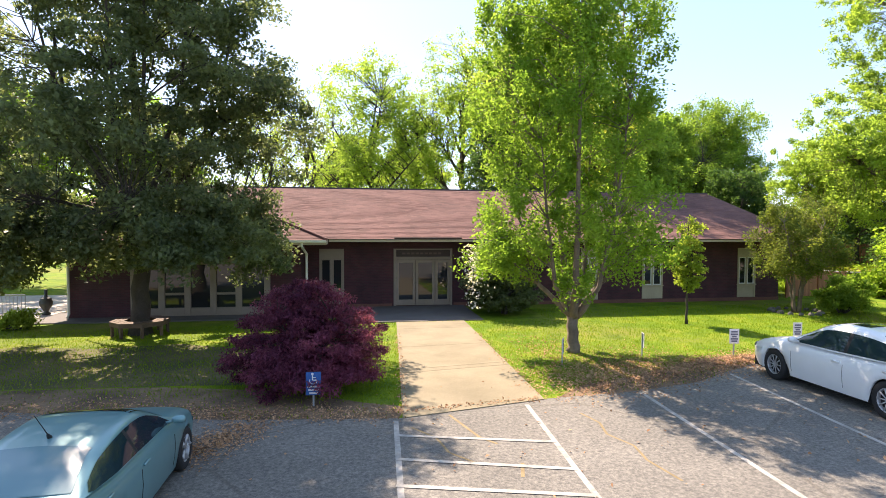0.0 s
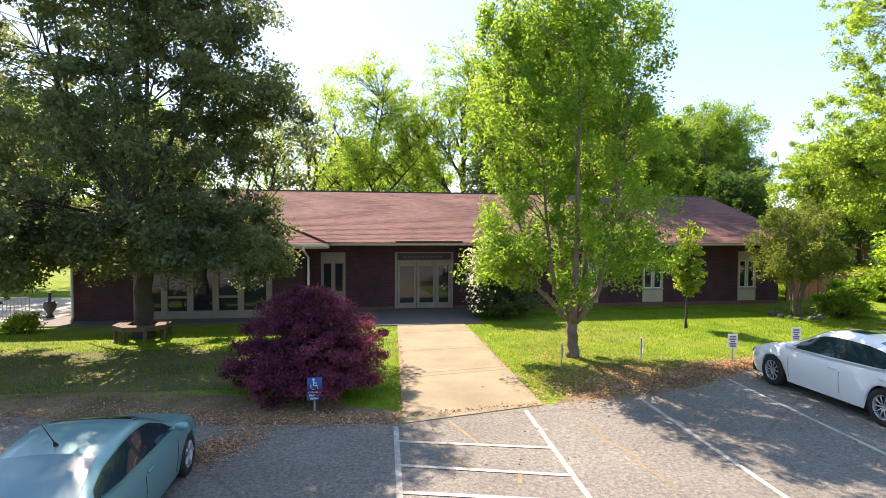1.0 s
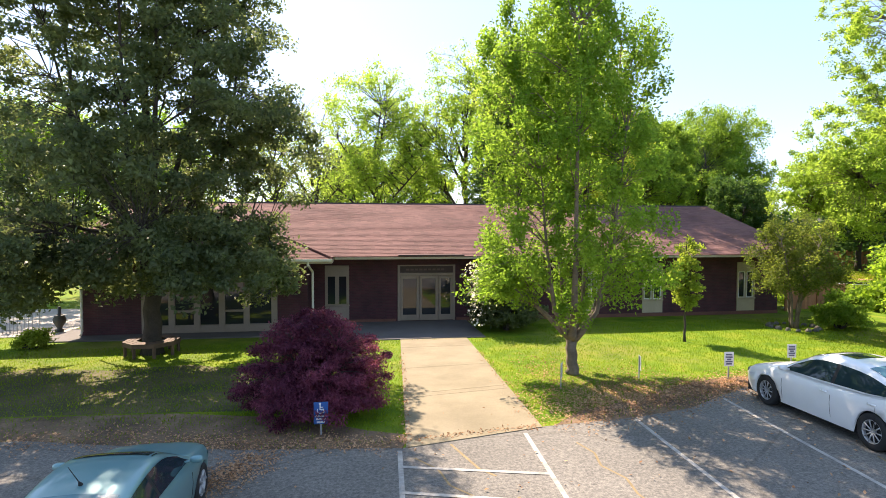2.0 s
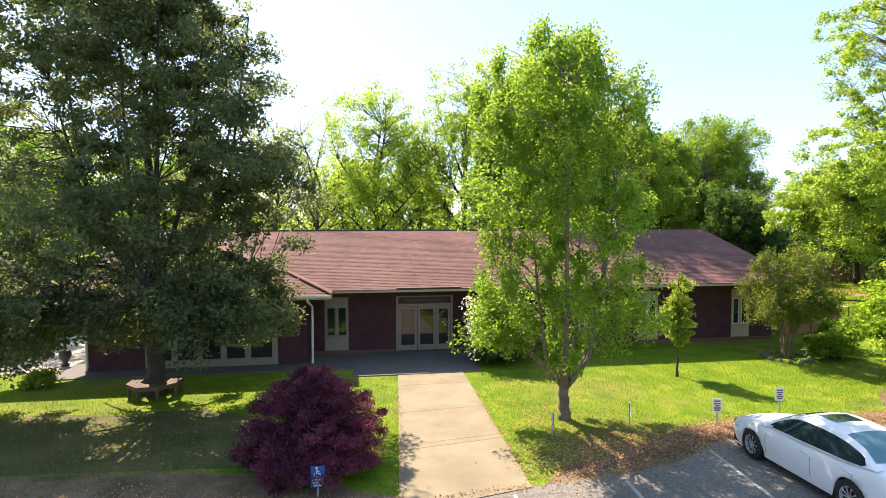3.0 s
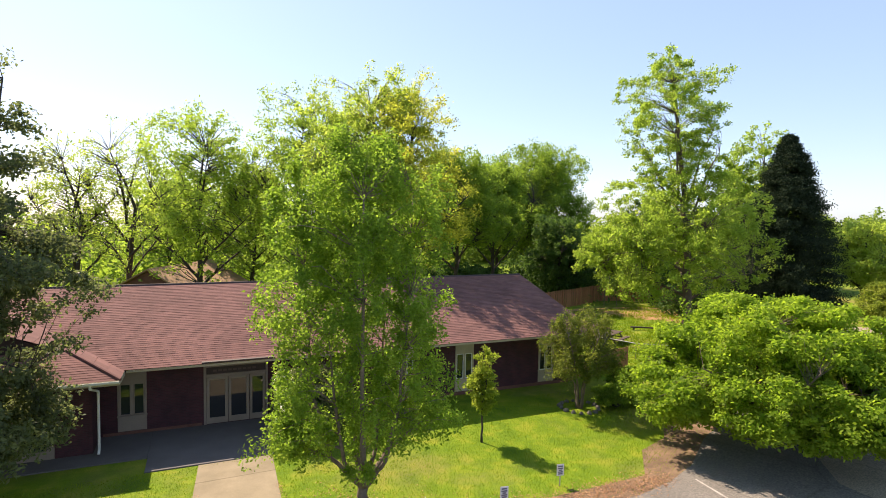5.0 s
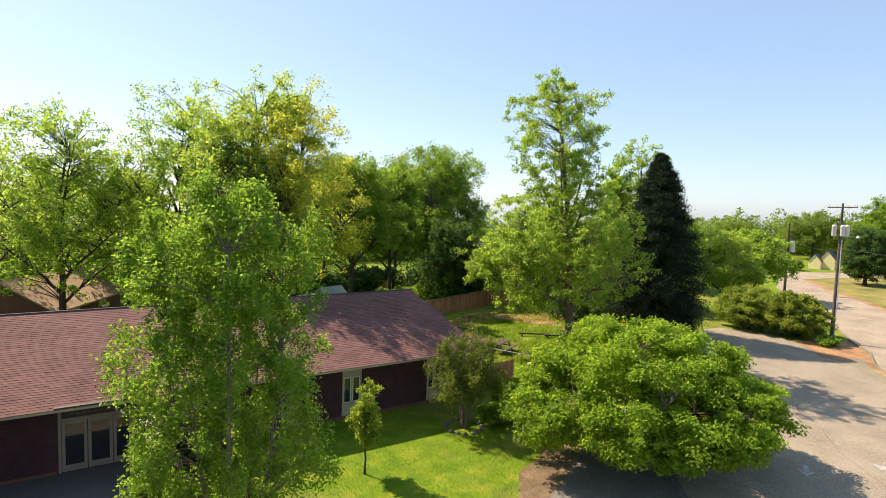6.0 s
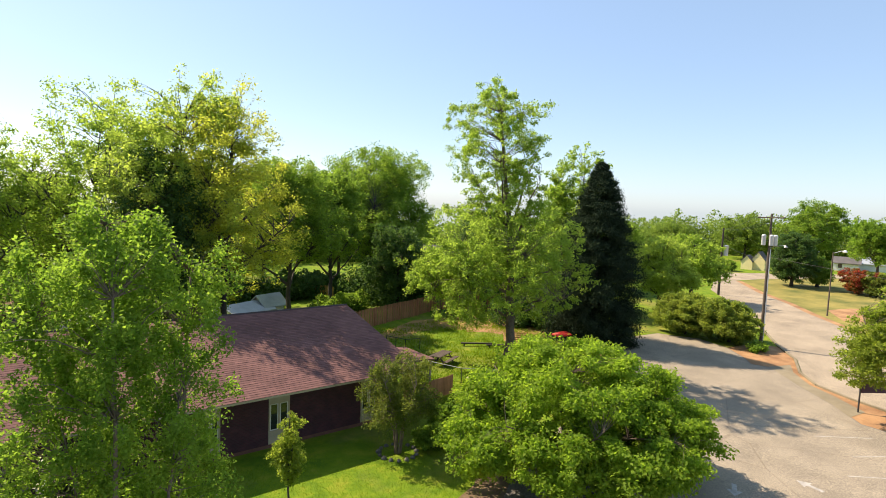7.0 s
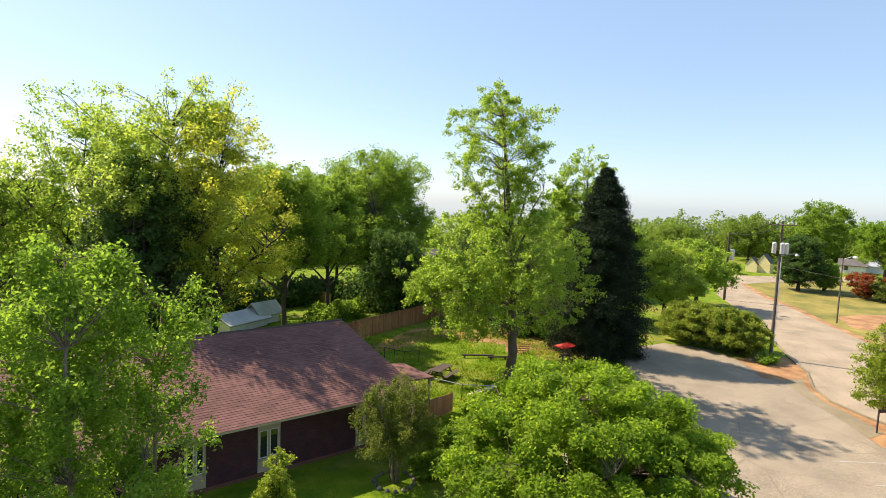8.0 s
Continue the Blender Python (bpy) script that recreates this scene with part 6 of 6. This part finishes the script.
p1 = thing("utility_pole", POLE, "tall wooden utility pole with three transformers and crossarm", "utility pole")
ARM = Vector((0.36, -0.93, 0.0))


def on_pole(along, z, out=0.0):
    """A point on the crossarm's line, out towards the street, at a height above the pole's foot."""
    return POLE + ARM * along + Vector((-0.93, -0.36, 0.0)) * out + Vector((0, 0, z))


part("pole", Shape().tube([on_pole(0, -0.2), on_pole(0, 6.5), on_pole(0, 12.95)], [0.15, 0.125, 0.09], 10).mesh("pole", BARK), p1)
part("conduit", Shape().tube([on_pole(0.17, 0.0, 0.1), on_pole(0.15, 9.6, 0.08)], [0.045, 0.045], 8).mesh("conduit", PALE_METAL), p1, "pale metal cable conduit")
part("crossarm", Shape().tube([on_pole(-1.15, 12.55, 0.14), on_pole(1.15, 12.6, 0.14)], [0.055, 0.055], 4).mesh("crossarm", BARK), p1)
for dx in (-1.05, -0.45, 0.45, 1.05):
    part("insulator", Shape().lathe([(0, 0), (0.05, 0), (0.06, 0.06), (0.03, 0.1), (0.05, 0.16), (0, 0.2)], on_pole(dx, 12.65, 0.14), "z", 8).mesh("insulator", SIGN_WHITE), p1)
for dx, out in ((-0.5, 0.1), (0.48, 0.1), (0.15, 0.42)):
    transformer(*on_pole(dx, 9.9, out), 0.19, 0.95, p1)
part("bracket", Shape().tube([on_pole(-0.5, 10.4, 0.1), on_pole(0.5, 10.4, 0.1)], [0.04, 0.04], 6).mesh("bracket", DARK_STEEL), p1)
lamp_at = on_pole(1.35, 9.85, 0.4)
part("lamp_arm", Shape().tube([on_pole(0, 9.7), on_pole(0.9, 9.95, 0.3), lamp_at + Vector((0, 0, 0.15))], [0.03, 0.03, 0.03], 6).lathe([(0, 0.16), (0.08, 0.14), (0.19, 0.0), (0.0, -0.07)], lamp_at, "z", 12).mesh("lamp_arm", STEEL), p1, "street lamp on a short arm")
p2 = thing("utility_pole", (89.8, 39.0, ground_z(89.8)), "dark wooden utility pole with one transformer behind the shrubs", "utility pole")
part("pole", Shape().tube([(89.8, 39.0, 0.9), (89.8, 39.0, 11.3)], [0.19, 0.12], 10).mesh("pole", DARK_BARK), p2)
transformer(90.15, 38.55, 7.1, 0.32, 1.55, p2)
p3 = thing("lamp_post", (86.2, 23.5, ground_z(86.2)), "slim street lamp post on the far verge", "street lamp")
part("post", Shape().tube([(86.2, 23.5, 0.9), (86.2, 23.5, 9.15)], [0.10, 0.06], 8).mesh("post", BARK), p3)
part("lamp_head", Shape().tube([(86.2, 23.5, 9.0), (86.5, 22.8, 9.35), (86.7, 22.4, 9.4)], [0.03, 0.03, 0.03], 6).lathe([(0, 0.24), (0.16, 0.2), (0.3, 0.0), (0.0, -0.1)], (86.7, 22.4, 9.25), "z", 12).mesh("lamp_head", SIGN_WHITE), p3)


def cable(a, b, sag, label):
    pts = [tuple(Vector(a).lerp(Vector(b), t / 12) - Vector((0, 0, sag * 4 * (t / 12) * (1 - t / 12)))) for t in range(13)]
    tagged(new("overhead_cable", Shape().tube(pts, [0.010] * 13, 4).mesh("overhead_cable", DARK_STEEL)), label, "cable", "overhead cables")


for dx in (-1.05, 0.45, 1.05):
    cable(on_pole(dx, 12.85, 0.14), (89.8 + 0.3 * dx, 39.0 - 0.8 * dx, 11.1), 0.5, "thin dark overhead cable between the poles")
cable(on_pole(0, 8.6), (89.8, 39.0, 9.2), 0.5, "thin dark overhead cable between the poles")
cable(on_pole(0, 8.8), (48.0, -20.0, 8.6), 0.6, "thin dark overhead cable along the street")
cable((89.8, 39.0, 10.9), (135, 66, 12.0), 0.8, "thin dark overhead cable up the street")

# sign at the exit
ps = thing("exit_sign", (49.0, 10.2, ground_z(49.0)), "plain dark maroon sign panel on two thin posts", "sign", rz=-34)
part("panel", Shape().box(0.06, -0.03, 1.35, 2.1, 0.03, 2.05, bevel=0.01).mesh("panel", MAROON), ps, local=True)
for xx in (0.0, 2.16):
    part("post", Shape().box(xx - 0.04, -0.04, -0.1, xx + 0.04, 0.04, 2.15, bevel=0.008).mesh("post", DARK_STEEL), ps, local=True)

# red blooms that show through the dogwood
rb2 = np.random.default_rng(77)
blo = thing("red_blooms", (25.35, 15.7, 0.05), "few red blooms in the dogwood's crown", "flowers", kind="stuff")
pp = np.concatenate([np.array([-0.46, -1.75, 4.7]) + 0.10 * rb2.normal(size=(16, 3)), np.array([-0.7, -1.5, 4.9]) + 0.08 * rb2.normal(size=(12, 3))])
part("bloom", quads("bloom", leaf_quads(rb2, pp, 0.15, 0.7), RED_BLOOM), blo, local=True)

# ---- cars ----
def lerp_table(table, u):
    for (a, va), (b, vb) in zip(table, table[1:]):
        if u <= b:
            t = (u - a) / (b - a) if b > a else 0
            return va + (vb - va) * t
    return table[-1][1]


def sedan(label, at, turn, paint, L, W, wheelbase, front, deck, width, roof, cowl, tail, tumble, sunroof, spokes, antenna):
    """A saloon car. u runs from the nose (0) to the tail (1); y points to the nose."""
    ob = thing("car", at, label, "car", "parked cars", rz=turn)
    hw = W / 2
    yf, yr = L / 2 - front, L / 2 - front - wheelbase
    R = 0.335

    def y_at(u):
        return L / 2 - u * L

    def arch(y):
        z = 0.19
        for c in (yf, yr):
            d = abs(y - c)
            if d < 0.385:
                z = max(z, 0.32 + math.sqrt(0.385 ** 2 - d * d))
        return z

    def section(u):
        y, zt, w = y_at(u), lerp_table(deck, u), hw * lerp_table(width, u)
        zb = arch(y)
        pts = [(0, zt + 0.03), (0.45 * w, zt + 0.022), (0.74 * w, zt), (0.90 * w, zt - 0.045), (0.965 * w, zt - 0.12), (0.99 * w, zt - 0.24), (w, max(0.60, zb)), (0.985 * w, max(0.44, zb)), (0.955 * w, max(0.28, zb)), (0.93 * w, zb)]
        return [(x, y, min(z, zt + 0.04)) for x, z in pts]

    us = sorted(set([0, 0.008, 0.02, 0.04] + [0.06 + 0.0145 * k for k in range(61)] + [0.955, 0.97, 0.985, 0.995, 1.0]))
    us = [u for u in us if u <= 1]
    rows = [section(u) for u in us]
    sh = Shape()
    n = len(rows[0])
    for r in rows:
        sh.v += r + [(-x, y, z) for x, y, z in r[1:]]
    m = 2 * n - 1
    for i in range(len(rows) - 1):
        for j in range(n - 1):
            sh.f.append((i * m + j, i * m + j + 1, (i + 1) * m + j + 1, (i + 1) * m + j))
            a, b = (n + j - 1 if j else 0), n + j
            sh.f.append((i * m + b, i * m + a, (i + 1) * m + a, (i + 1) * m + b))
    for i, flip in ((0, False), (len(rows) - 1, True)):
        loop = [i * m + j for j in range(n - 1, -1, -1)] + [i * m + n + j for j in range(n - 1)]
        sh.f.append(tuple(loop if flip else loop[::-1]))
    body = part("body", sh.mesh("body", paint, True), ob, local=True)
    part("underside", Shape().box(-hw * 0.86, -L / 2 + 0.25, 0.17, hw * 0.86, L / 2 - 0.2, 0.5).mesh("underside", UNDER), ob, local=True)

    # cabin
    def cabin(u, k, off=0.0):
        """k: 0 at the roof's middle, 1 at the roof's edge, 2 at the belt."""
        belt = lerp_table(deck, u) - 0.02
        zr = max(lerp_table(roof, u), belt + 0.012)
        wr, wb = hw * tumble, hw * 0.935 * lerp_table(width, u)
        f = min(1.0, (zr - belt) / 0.30)
        wr = wb + (wr - wb) * f
        y = y_at(u)
        if k <= 1:
            x = wr * k
            z = zr - 0.035 * k ** 2 - 0.05 * max(0, k - 0.85) / 0.15 * f
            return Vector((x, y, z + off))
        t = k - 1
        z0 = zr - 0.035 - 0.05 * f
        x = wr + (wb - wr) * (t ** 0.9)
        return Vector((x + off, y, z0 + (belt - z0) * t + off * 0.3))

    ks = [0, 0.3, 0.6, 0.85, 0.95, 1.0, 1.1, 1.3, 1.6, 1.85, 2.0]
    cu = [cowl + (tail - cowl) * k / 40 for k in range(41)]
    sh = Shape()
    for u in cu:
        r = [tuple(cabin(u, k)) for k in ks]
        sh.v += r + [(-x, y, z) for x, y, z in r[1:]]
    n = len(ks)
    m = 2 * n - 1
    for i in range(len(cu) - 1):
        for j in range(n - 1):
            sh.f.append((i * m + j, i * m + j + 1, (i + 1) * m + j + 1, (i + 1) * m + j))
            a, b = (n + j - 1 if j else 0), n + j
            sh.f.append((i * m + b, i * m + a, (i + 1) * m + a, (i + 1) * m + b))
    part("cabin", sh.mesh("cabin", paint, True), ob, local=True)

    def patch(name, u0, u1, k0, k1, material, off, parent, mirror=0, nu=10, nk=8, label_=""):
        """A panel that lies on the cabin between u0(k)..u1(k) and k0..k1; mirror: -1 the other side, 0 both sides joined over the middle."""
        p = Shape()
        span = [-k1 + 2 * k1 * j / nk for j in range(nk + 1)] if mirror == 0 else [k0 + (k1 - k0) * j / nk for j in range(nk + 1)]
        for k in span:
            for i in range(nu + 1):
                t = i / nu
                a, b = u0(abs(k)), u1(abs(k))
                c = cabin(a + (b - a) * t, abs(k), off)
                sg = (1 if k >= 0 else -1) if mirror == 0 else mirror
                p.v.append((c.x * sg, c.y, c.z))
        for j in range(len(span) - 1):
            for i in range(nu):
                o = j * (nu + 1) + i
                q = (o, o + 1, o + nu + 2, o + nu + 1)
                p.f.append(q)
        return part(name, p.mesh(name, material, True), parent, label_, local=True)

    top_u = [u for u, z in roof if z == max(z for _, z in roof)][0]
    ws_top = cowl + (top_u - cowl) * 0.80
    patch("windscreen", lambda k: cowl + 0.012 + 0.012 * k * k, lambda k: ws_top - 0.004 + 0.010 * k * k, 0, 0.9, CAR_GLASS, 0.008, body, 0, 10, 12)
    back_top = tail - (tail - top_u) * 0.52
    patch("rear_window", lambda k: back_top + 0.004 * k, lambda k: tail - 0.022 - 0.015 * k * k, 0, 0.88, REAR_GLASS, 0.008, body, 0, 10, 12)
    mid = (cowl + tail) / 2 + 0.0
    f0, f1, r0, r1 = cowl + 0.062, mid - 0.008, mid + 0.008, tail - 0.062
    for sg in (1, -1):
        patch("side_window", lambda k: f0 - 0.045 * (k - 1) + 0.012, lambda k: f1, 1.10, 1.94, CAR_GLASS, 0.008, body, sg)
        patch("side_window", lambda k: r0, lambda k: r1 + 0.012 - 0.05 * abs(k - 1.62), 1.10, 1.94, CAR_GLASS, 0.008, body, sg)
        patch("pillar", lambda k: f1 - 0.001, lambda k: r0 + 0.001, 1.10, 1.94, UNDER, 0.006, body, sg, 2)
        # seams, handles and mirror
        for u in (cowl + 0.035, mid, tail - 0.10):
            y = y_at(u)
            w = hw * lerp_table(width, u)
            zt = lerp_table(deck, u)
            part("door_seam", Shape().tube([(sg * (0.99 * w + 0.001), y, zt - 0.22), (sg * (w + 0.001), y, 0.6), (sg * (0.985 * w + 0.001), y, 0.44), (sg * (0.957 * w + 0.001), y, max(0.3, arch(y)))], [0.005] * 4, 4).mesh("door_seam", UNDER), body, local=True)
        for u in (mid - 0.035, tail - 0.115):
            y, w, zt = y_at(u), hw * lerp_table(width, u), lerp_table(deck, u)
            part("door_handle", Shape().box(sg * (0.995 * w) - 0.012, y - 0.1, zt - 0.2, sg * (0.995 * w) + 0.022, y + 0.1, zt - 0.165, bevel=0.008).mesh("door_handle", paint, True), body, local=True)
        y = y_at(cowl + 0.065)
        mx = sg * hw * 0.97
        mir = Shape().lathe([(0.0, -0.10), (0.04, -0.09), (0.062, -0.04), (0.062, 0.05), (0.045, 0.09), (0.0, 0.10)], (mx + sg * 0.12, y, lerp_table(deck, cowl + 0.065) + 0.05), "x", 10)
        mir.tube([(mx - sg * 0.06, y, lerp_table(deck, cowl + 0.065) - 0.0), (mx + sg * 0.06, y, lerp_table(deck, cowl + 0.065) + 0.03)], [0.025, 0.025], 6)
        part("mirror", mir.mesh("mirror", paint, True), body, local=True)
        part("headlamp", Shape().lathe([(0.0, 0.02), (0.07, 0.012), (0.11, -0.03), (0.12, -0.08)], (sg * hw * 0.72, y_at(0.04), lerp_table(deck, 0.04) - 0.055), "z", 12).mesh("headlamp", LAMP_LENS, True), body, "clear headlamp", local=True)
        part("tail_lamp", Shape().box(min(sg * hw * 0.55, sg * hw * 0.84), -L / 2 - 0.012 + 0.06, 0.72, max(sg * hw * 0.55, sg * hw * 0.84), -L / 2 + 0.2, 0.88, bevel=0.03).mesh("tail_lamp", TAIL_LENS, True), body, "red tail lamp", local=True)
    part("grille", Shape().box(-0.36, L / 2 - 0.06, 0.40, 0.36, L / 2 + 0.004, 0.52, bevel=0.02).mesh("grille", UNDER), body, local=True)
    if sunroof:
        patch("sunroof", lambda k: top_u - 0.01, lambda k: top_u + 0.085, 0, 0.56, CAR_GLASS, 0.006, body, 0, 8, 8, "dark glass sunroof")
    if antenna:
        c = cabin(tail - 0.245, 0.0)
        part("antenna", Shape().tube([(0, c.y, c.z), (0, c.y - 0.04, c.z + 0.05)], [0.03, 0.015], 8).tube([(0, c.y - 0.02, c.z + 0.03), (0, c.y - 0.30, c.z + 0.36)], [0.007, 0.004], 6).mesh("antenna", UNDER), body, local=True)

    # wheels
    for y in (yf, yr):
        for sg in (1, -1):
            x = sg * (hw - 0.115)
            t = Shape().lathe([(0.215, 0.10), (0.25, 0.112), (0.31, 0.108), (R, 0.085), (R, -0.085), (0.31, -0.108), (0.25, -0.112), (0.215, -0.10)], (0, 0, 0), "x", 28)
            whl = part("wheel", Shape().lathe([(0.0, -0.03), (0.21, -0.03), (0.215, -0.1)], (x, y, R), "x", 24).mesh("wheel", UNDER), ob, local=True)
            part("tyre", mesh("tyre", [(a + x, b + y, c + R) for a, b, c in t.v], t.f, TYRE, True), whl, local=True)
            rim = Shape().lathe([(0.222, sg * 0.096), (0.212, sg * 0.102), (0.198, sg * 0.085), (0.195, sg * 0.02)], (x, y, R), "x", 28)
            rim.lathe([(0.0, sg * 0.085), (0.035, sg * 0.085), (0.05, sg * 0.07), (0.05, sg * 0.02)], (x, y, R), "x", 14)
            for k in range(spokes):
                a = 2 * math.pi * k / spokes
                c, s_ = math.cos(a), math.sin(a)
                tw = (1.0 if spokes < 8 else 0.6) / spokes
                pts = [(x + sg * 0.075, y + 0.03 * c, R + 0.03 * s_), (x + sg * 0.083, y + 0.12 * c, R + 0.12 * s_), (x + sg * 0.088, y + 0.203 * c, R + 0.203 * s_)]
                rim.tube(pts, [tw * 0.16 + 0.004, tw * 0.13 + 0.004, tw * 0.17 + 0.006], 5)
            part("rim", rim.mesh("rim", RIM, True), whl, local=True)
    return ob


DECK_W = [(0, 0.52), (0.012, 0.66), (0.05, 0.76), (0.12, 0.84), (0.22, 0.93), (0.29, 0.955), (0.5, 0.945), (0.75, 0.985), (0.88, 1.06), (0.965, 1.07), (0.99, 0.98), (1.0, 0.78)]
WIDTH_W = [(0, 0.62), (0.012, 0.76), (0.04, 0.88), (0.10, 0.96), (0.2, 1.0), (0.78, 1.0), (0.9, 0.965), (0.965, 0.90), (0.99, 0.82), (1.0, 0.74)]
ROOF_W = [(0.25, 0.96), (0.30, 1.06), (0.36, 1.22), (0.42, 1.36), (0.46, 1.42), (0.52, 1.455), (0.60, 1.455), (0.68, 1.43), (0.74, 1.38), (0.80, 1.28), (0.87, 1.14), (0.92, 1.05)]
white_car = sedan("white four-door saloon with sunroof and alloy wheels, parked nose-in", (11.68, 11.08, 0.012), 0, WHITE_PAINT, 4.85, 1.82, 2.85, 0.97, DECK_W, WIDTH_W, ROOF_W, 0.27, 0.90, 0.69, True, 10, False)
white_car.scale = (1.07, 1.08, 1.18)
DECK_S = [(0, 0.5), (0.012, 0.64), (0.05, 0.78), (0.12, 0.87), (0.22, 0.95), (0.28, 0.99), (0.5, 1.0), (0.75, 1.04), (0.9, 1.10), (0.975, 1.10), (0.995, 1.0), (1.0, 0.8)]
ROOF_S = [(0.28, 0.97), (0.33, 1.09), (0.39, 1.25), (0.45, 1.36), (0.50, 1.415), (0.56, 1.44), (0.62, 1.435), (0.68, 1.41), (0.76, 1.355), (0.84, 1.27), (0.93, 1.13), (0.96, 1.10)]
sedan("silver-green hatchback saloon with five-spoke wheels and roof antenna, parked nose-in", (-3.55, 8.0, 0.012), 0, SILVER_PAINT, 4.5, 1.79, 2.69, 0.92, DECK_S, WIDTH_W, ROOF_S, 0.30, 0.945, 0.70, False, 5, True)

# ---- small cover on the ground ----
def inside(pts, poly):
    x, y = pts[:, 0], pts[:, 1]
    ok = np.zeros(len(pts), bool)
    for (xa, ya), (xb, yb) in zip(poly, poly[1:] + poly[:1]):
        if ya != yb:
            ok ^= ((ya > y) != (yb > y)) & (x < (xb - xa) * (y - ya) / (yb - ya) + xa)
    return ok


rg = np.random.default_rng(500)
n = 100000
p = np.stack([rg.uniform(-15, 24, n), rg.uniform(11.3, 25.4, n)], axis=1)
walk_poly = [(0.98, 11.0), (4.32, 11.6), (4.6, 22.3), (1.7, 22.3)]
keep = ~inside(p, LOT) & ~inside(p, walk_poly) & ~((p[:, 1] > 22.55) & (p[:, 0] < 8.25) & (p[:, 0] > -12.95))
p = p[keep]
near_lot = inside(p + np.array([0, -1.3]), LOT)
p = p[~near_lot | (rg.uniform(size=len(p)) < 0.35)]
n = len(p)
base3 = np.concatenate([p, np.array([ground_z(x) for x in p[:, 0]])[:, None]], axis=1)
h = rg.uniform(0.025, 0.07, (n, 1))
lean = rg.normal(size=(n, 3)) * np.array([0.35, 0.35, 0]) * h
ang = rg.uniform(0, math.pi, n)
wd = np.stack([np.cos(ang), np.sin(ang), 0 * ang], axis=1) * rg.uniform(0.006, 0.013, (n, 1))
blades = np.stack([base3 - wd, base3 + wd, base3 + wd * 0.4 + lean + np.array([0, 0, 1]) * h, base3 - wd * 0.4 + lean + np.array([0, 0, 1]) * h], axis=1)
tagged(new("grass_blades", quads("grass_blades", blades, BLADE)), "short uneven blades of spring grass", "grass", kind="stuff")

# rougher tufts in the play yard
centres = np.stack([rg.uniform(26, 48, 900), rg.uniform(26, 47, 900)], axis=1)
n = 34000
p = centres[rg.integers(0, 900, n)] + rg.normal(size=(n, 2)) * 0.45
p = p[~inside(p, LOT) & (p[:, 1] > 24.6 + 0.15 * (40 - p[:, 0]))]
n = len(p)
base3 = np.concatenate([p, np.array([ground_z(x) for x in p[:, 0]])[:, None]], axis=1)
h = rg.uniform(0.05, 0.16, (n, 1))
lean = rg.normal(size=(n, 3)) * np.array([0.5, 0.5, 0]) * h
ang = rg.uniform(0, math.pi, n)
wd = np.stack([np.cos(ang), np.sin(ang), 0 * ang], axis=1) * rg.uniform(0.015, 0.04, (n, 1))
tufts = np.stack([base3 - wd, base3 + wd, base3 + wd * 0.4 + lean + np.array([0, 0, 1]) * h, base3 - wd * 0.4 + lean + np.array([0, 0, 1]) * h], axis=1)
tagged(new("grass_tufts", quads("grass_tufts", tufts, BLADE)), "rough tufts of grass over the play yard", "grass", kind="stuff")


def litter(label, boxes, n, size, seed, poly=None):
    r = np.random.default_rng(seed)
    out = []
    for x0, y0, x1, y1, spread in boxes:
        k = int(n / len(boxes))
        t = r.uniform(size=(k, 1))
        q = np.array([x0, y0]) + (np.array([x1, y1]) - np.array([x0, y0])) * t + r.normal(size=(k, 2)) * spread
        out.append(q)
    q = np.concatenate(out)
    z = np.array([ground_z(x) for x in q[:, 0]]) + 0.022 + r.uniform(0, 0.02, len(q))
    at3 = np.concatenate([q, z[:, None]], axis=1)
    tagged(new("fallen_leaves", quads("fallen_leaves", leaf_quads(r, at3, size, 0.6, 2.6, 0.0), DRY_LEAF)), label, "leaves", kind="stuff")


litter("dry brown leaves along the lot edge and under the tree", [(5.0, 12.6, 10.5, 14.4, 0.55), (9.5, 14.2, 12.5, 15.0, 0.45), (12.5, 14.9, 18.5, 14.9, 0.38), (6.0, 13.5, 8.5, 14.5, 0.8)], 12000, 0.06, 601)
litter("dry brown leaves below the maple and along the lot edge", [(-12, 13.2, -4, 12.4, 0.45), (-4, 12.2, 0.8, 11.4, 0.3), (-3.0, 9.6, -1.9, 11.2, 0.3)], 5200, 0.055, 602)
litter("scattered dry leaves on the asphalt", [(-1, 8, 9, 11.5, 2.0), (8, 9, 16, 13, 1.5)], 220, 0.07, 603)
litter("dry leaves at the edges of the walk", [(1.05, 11.7, 1.6, 20, 0.07), (4.3, 12.0, 4.5, 20, 0.07), (1.0, 11.55, 4.2, 11.95, 0.08)], 900, 0.06, 604)
litter("dry leaves strewn over the lawn beside the walk", [(4.9, 12.8, 6.5, 18.5, 0.7), (6.0, 13.8, 9.5, 15.6, 0.9)], 2600, 0.06, 605)
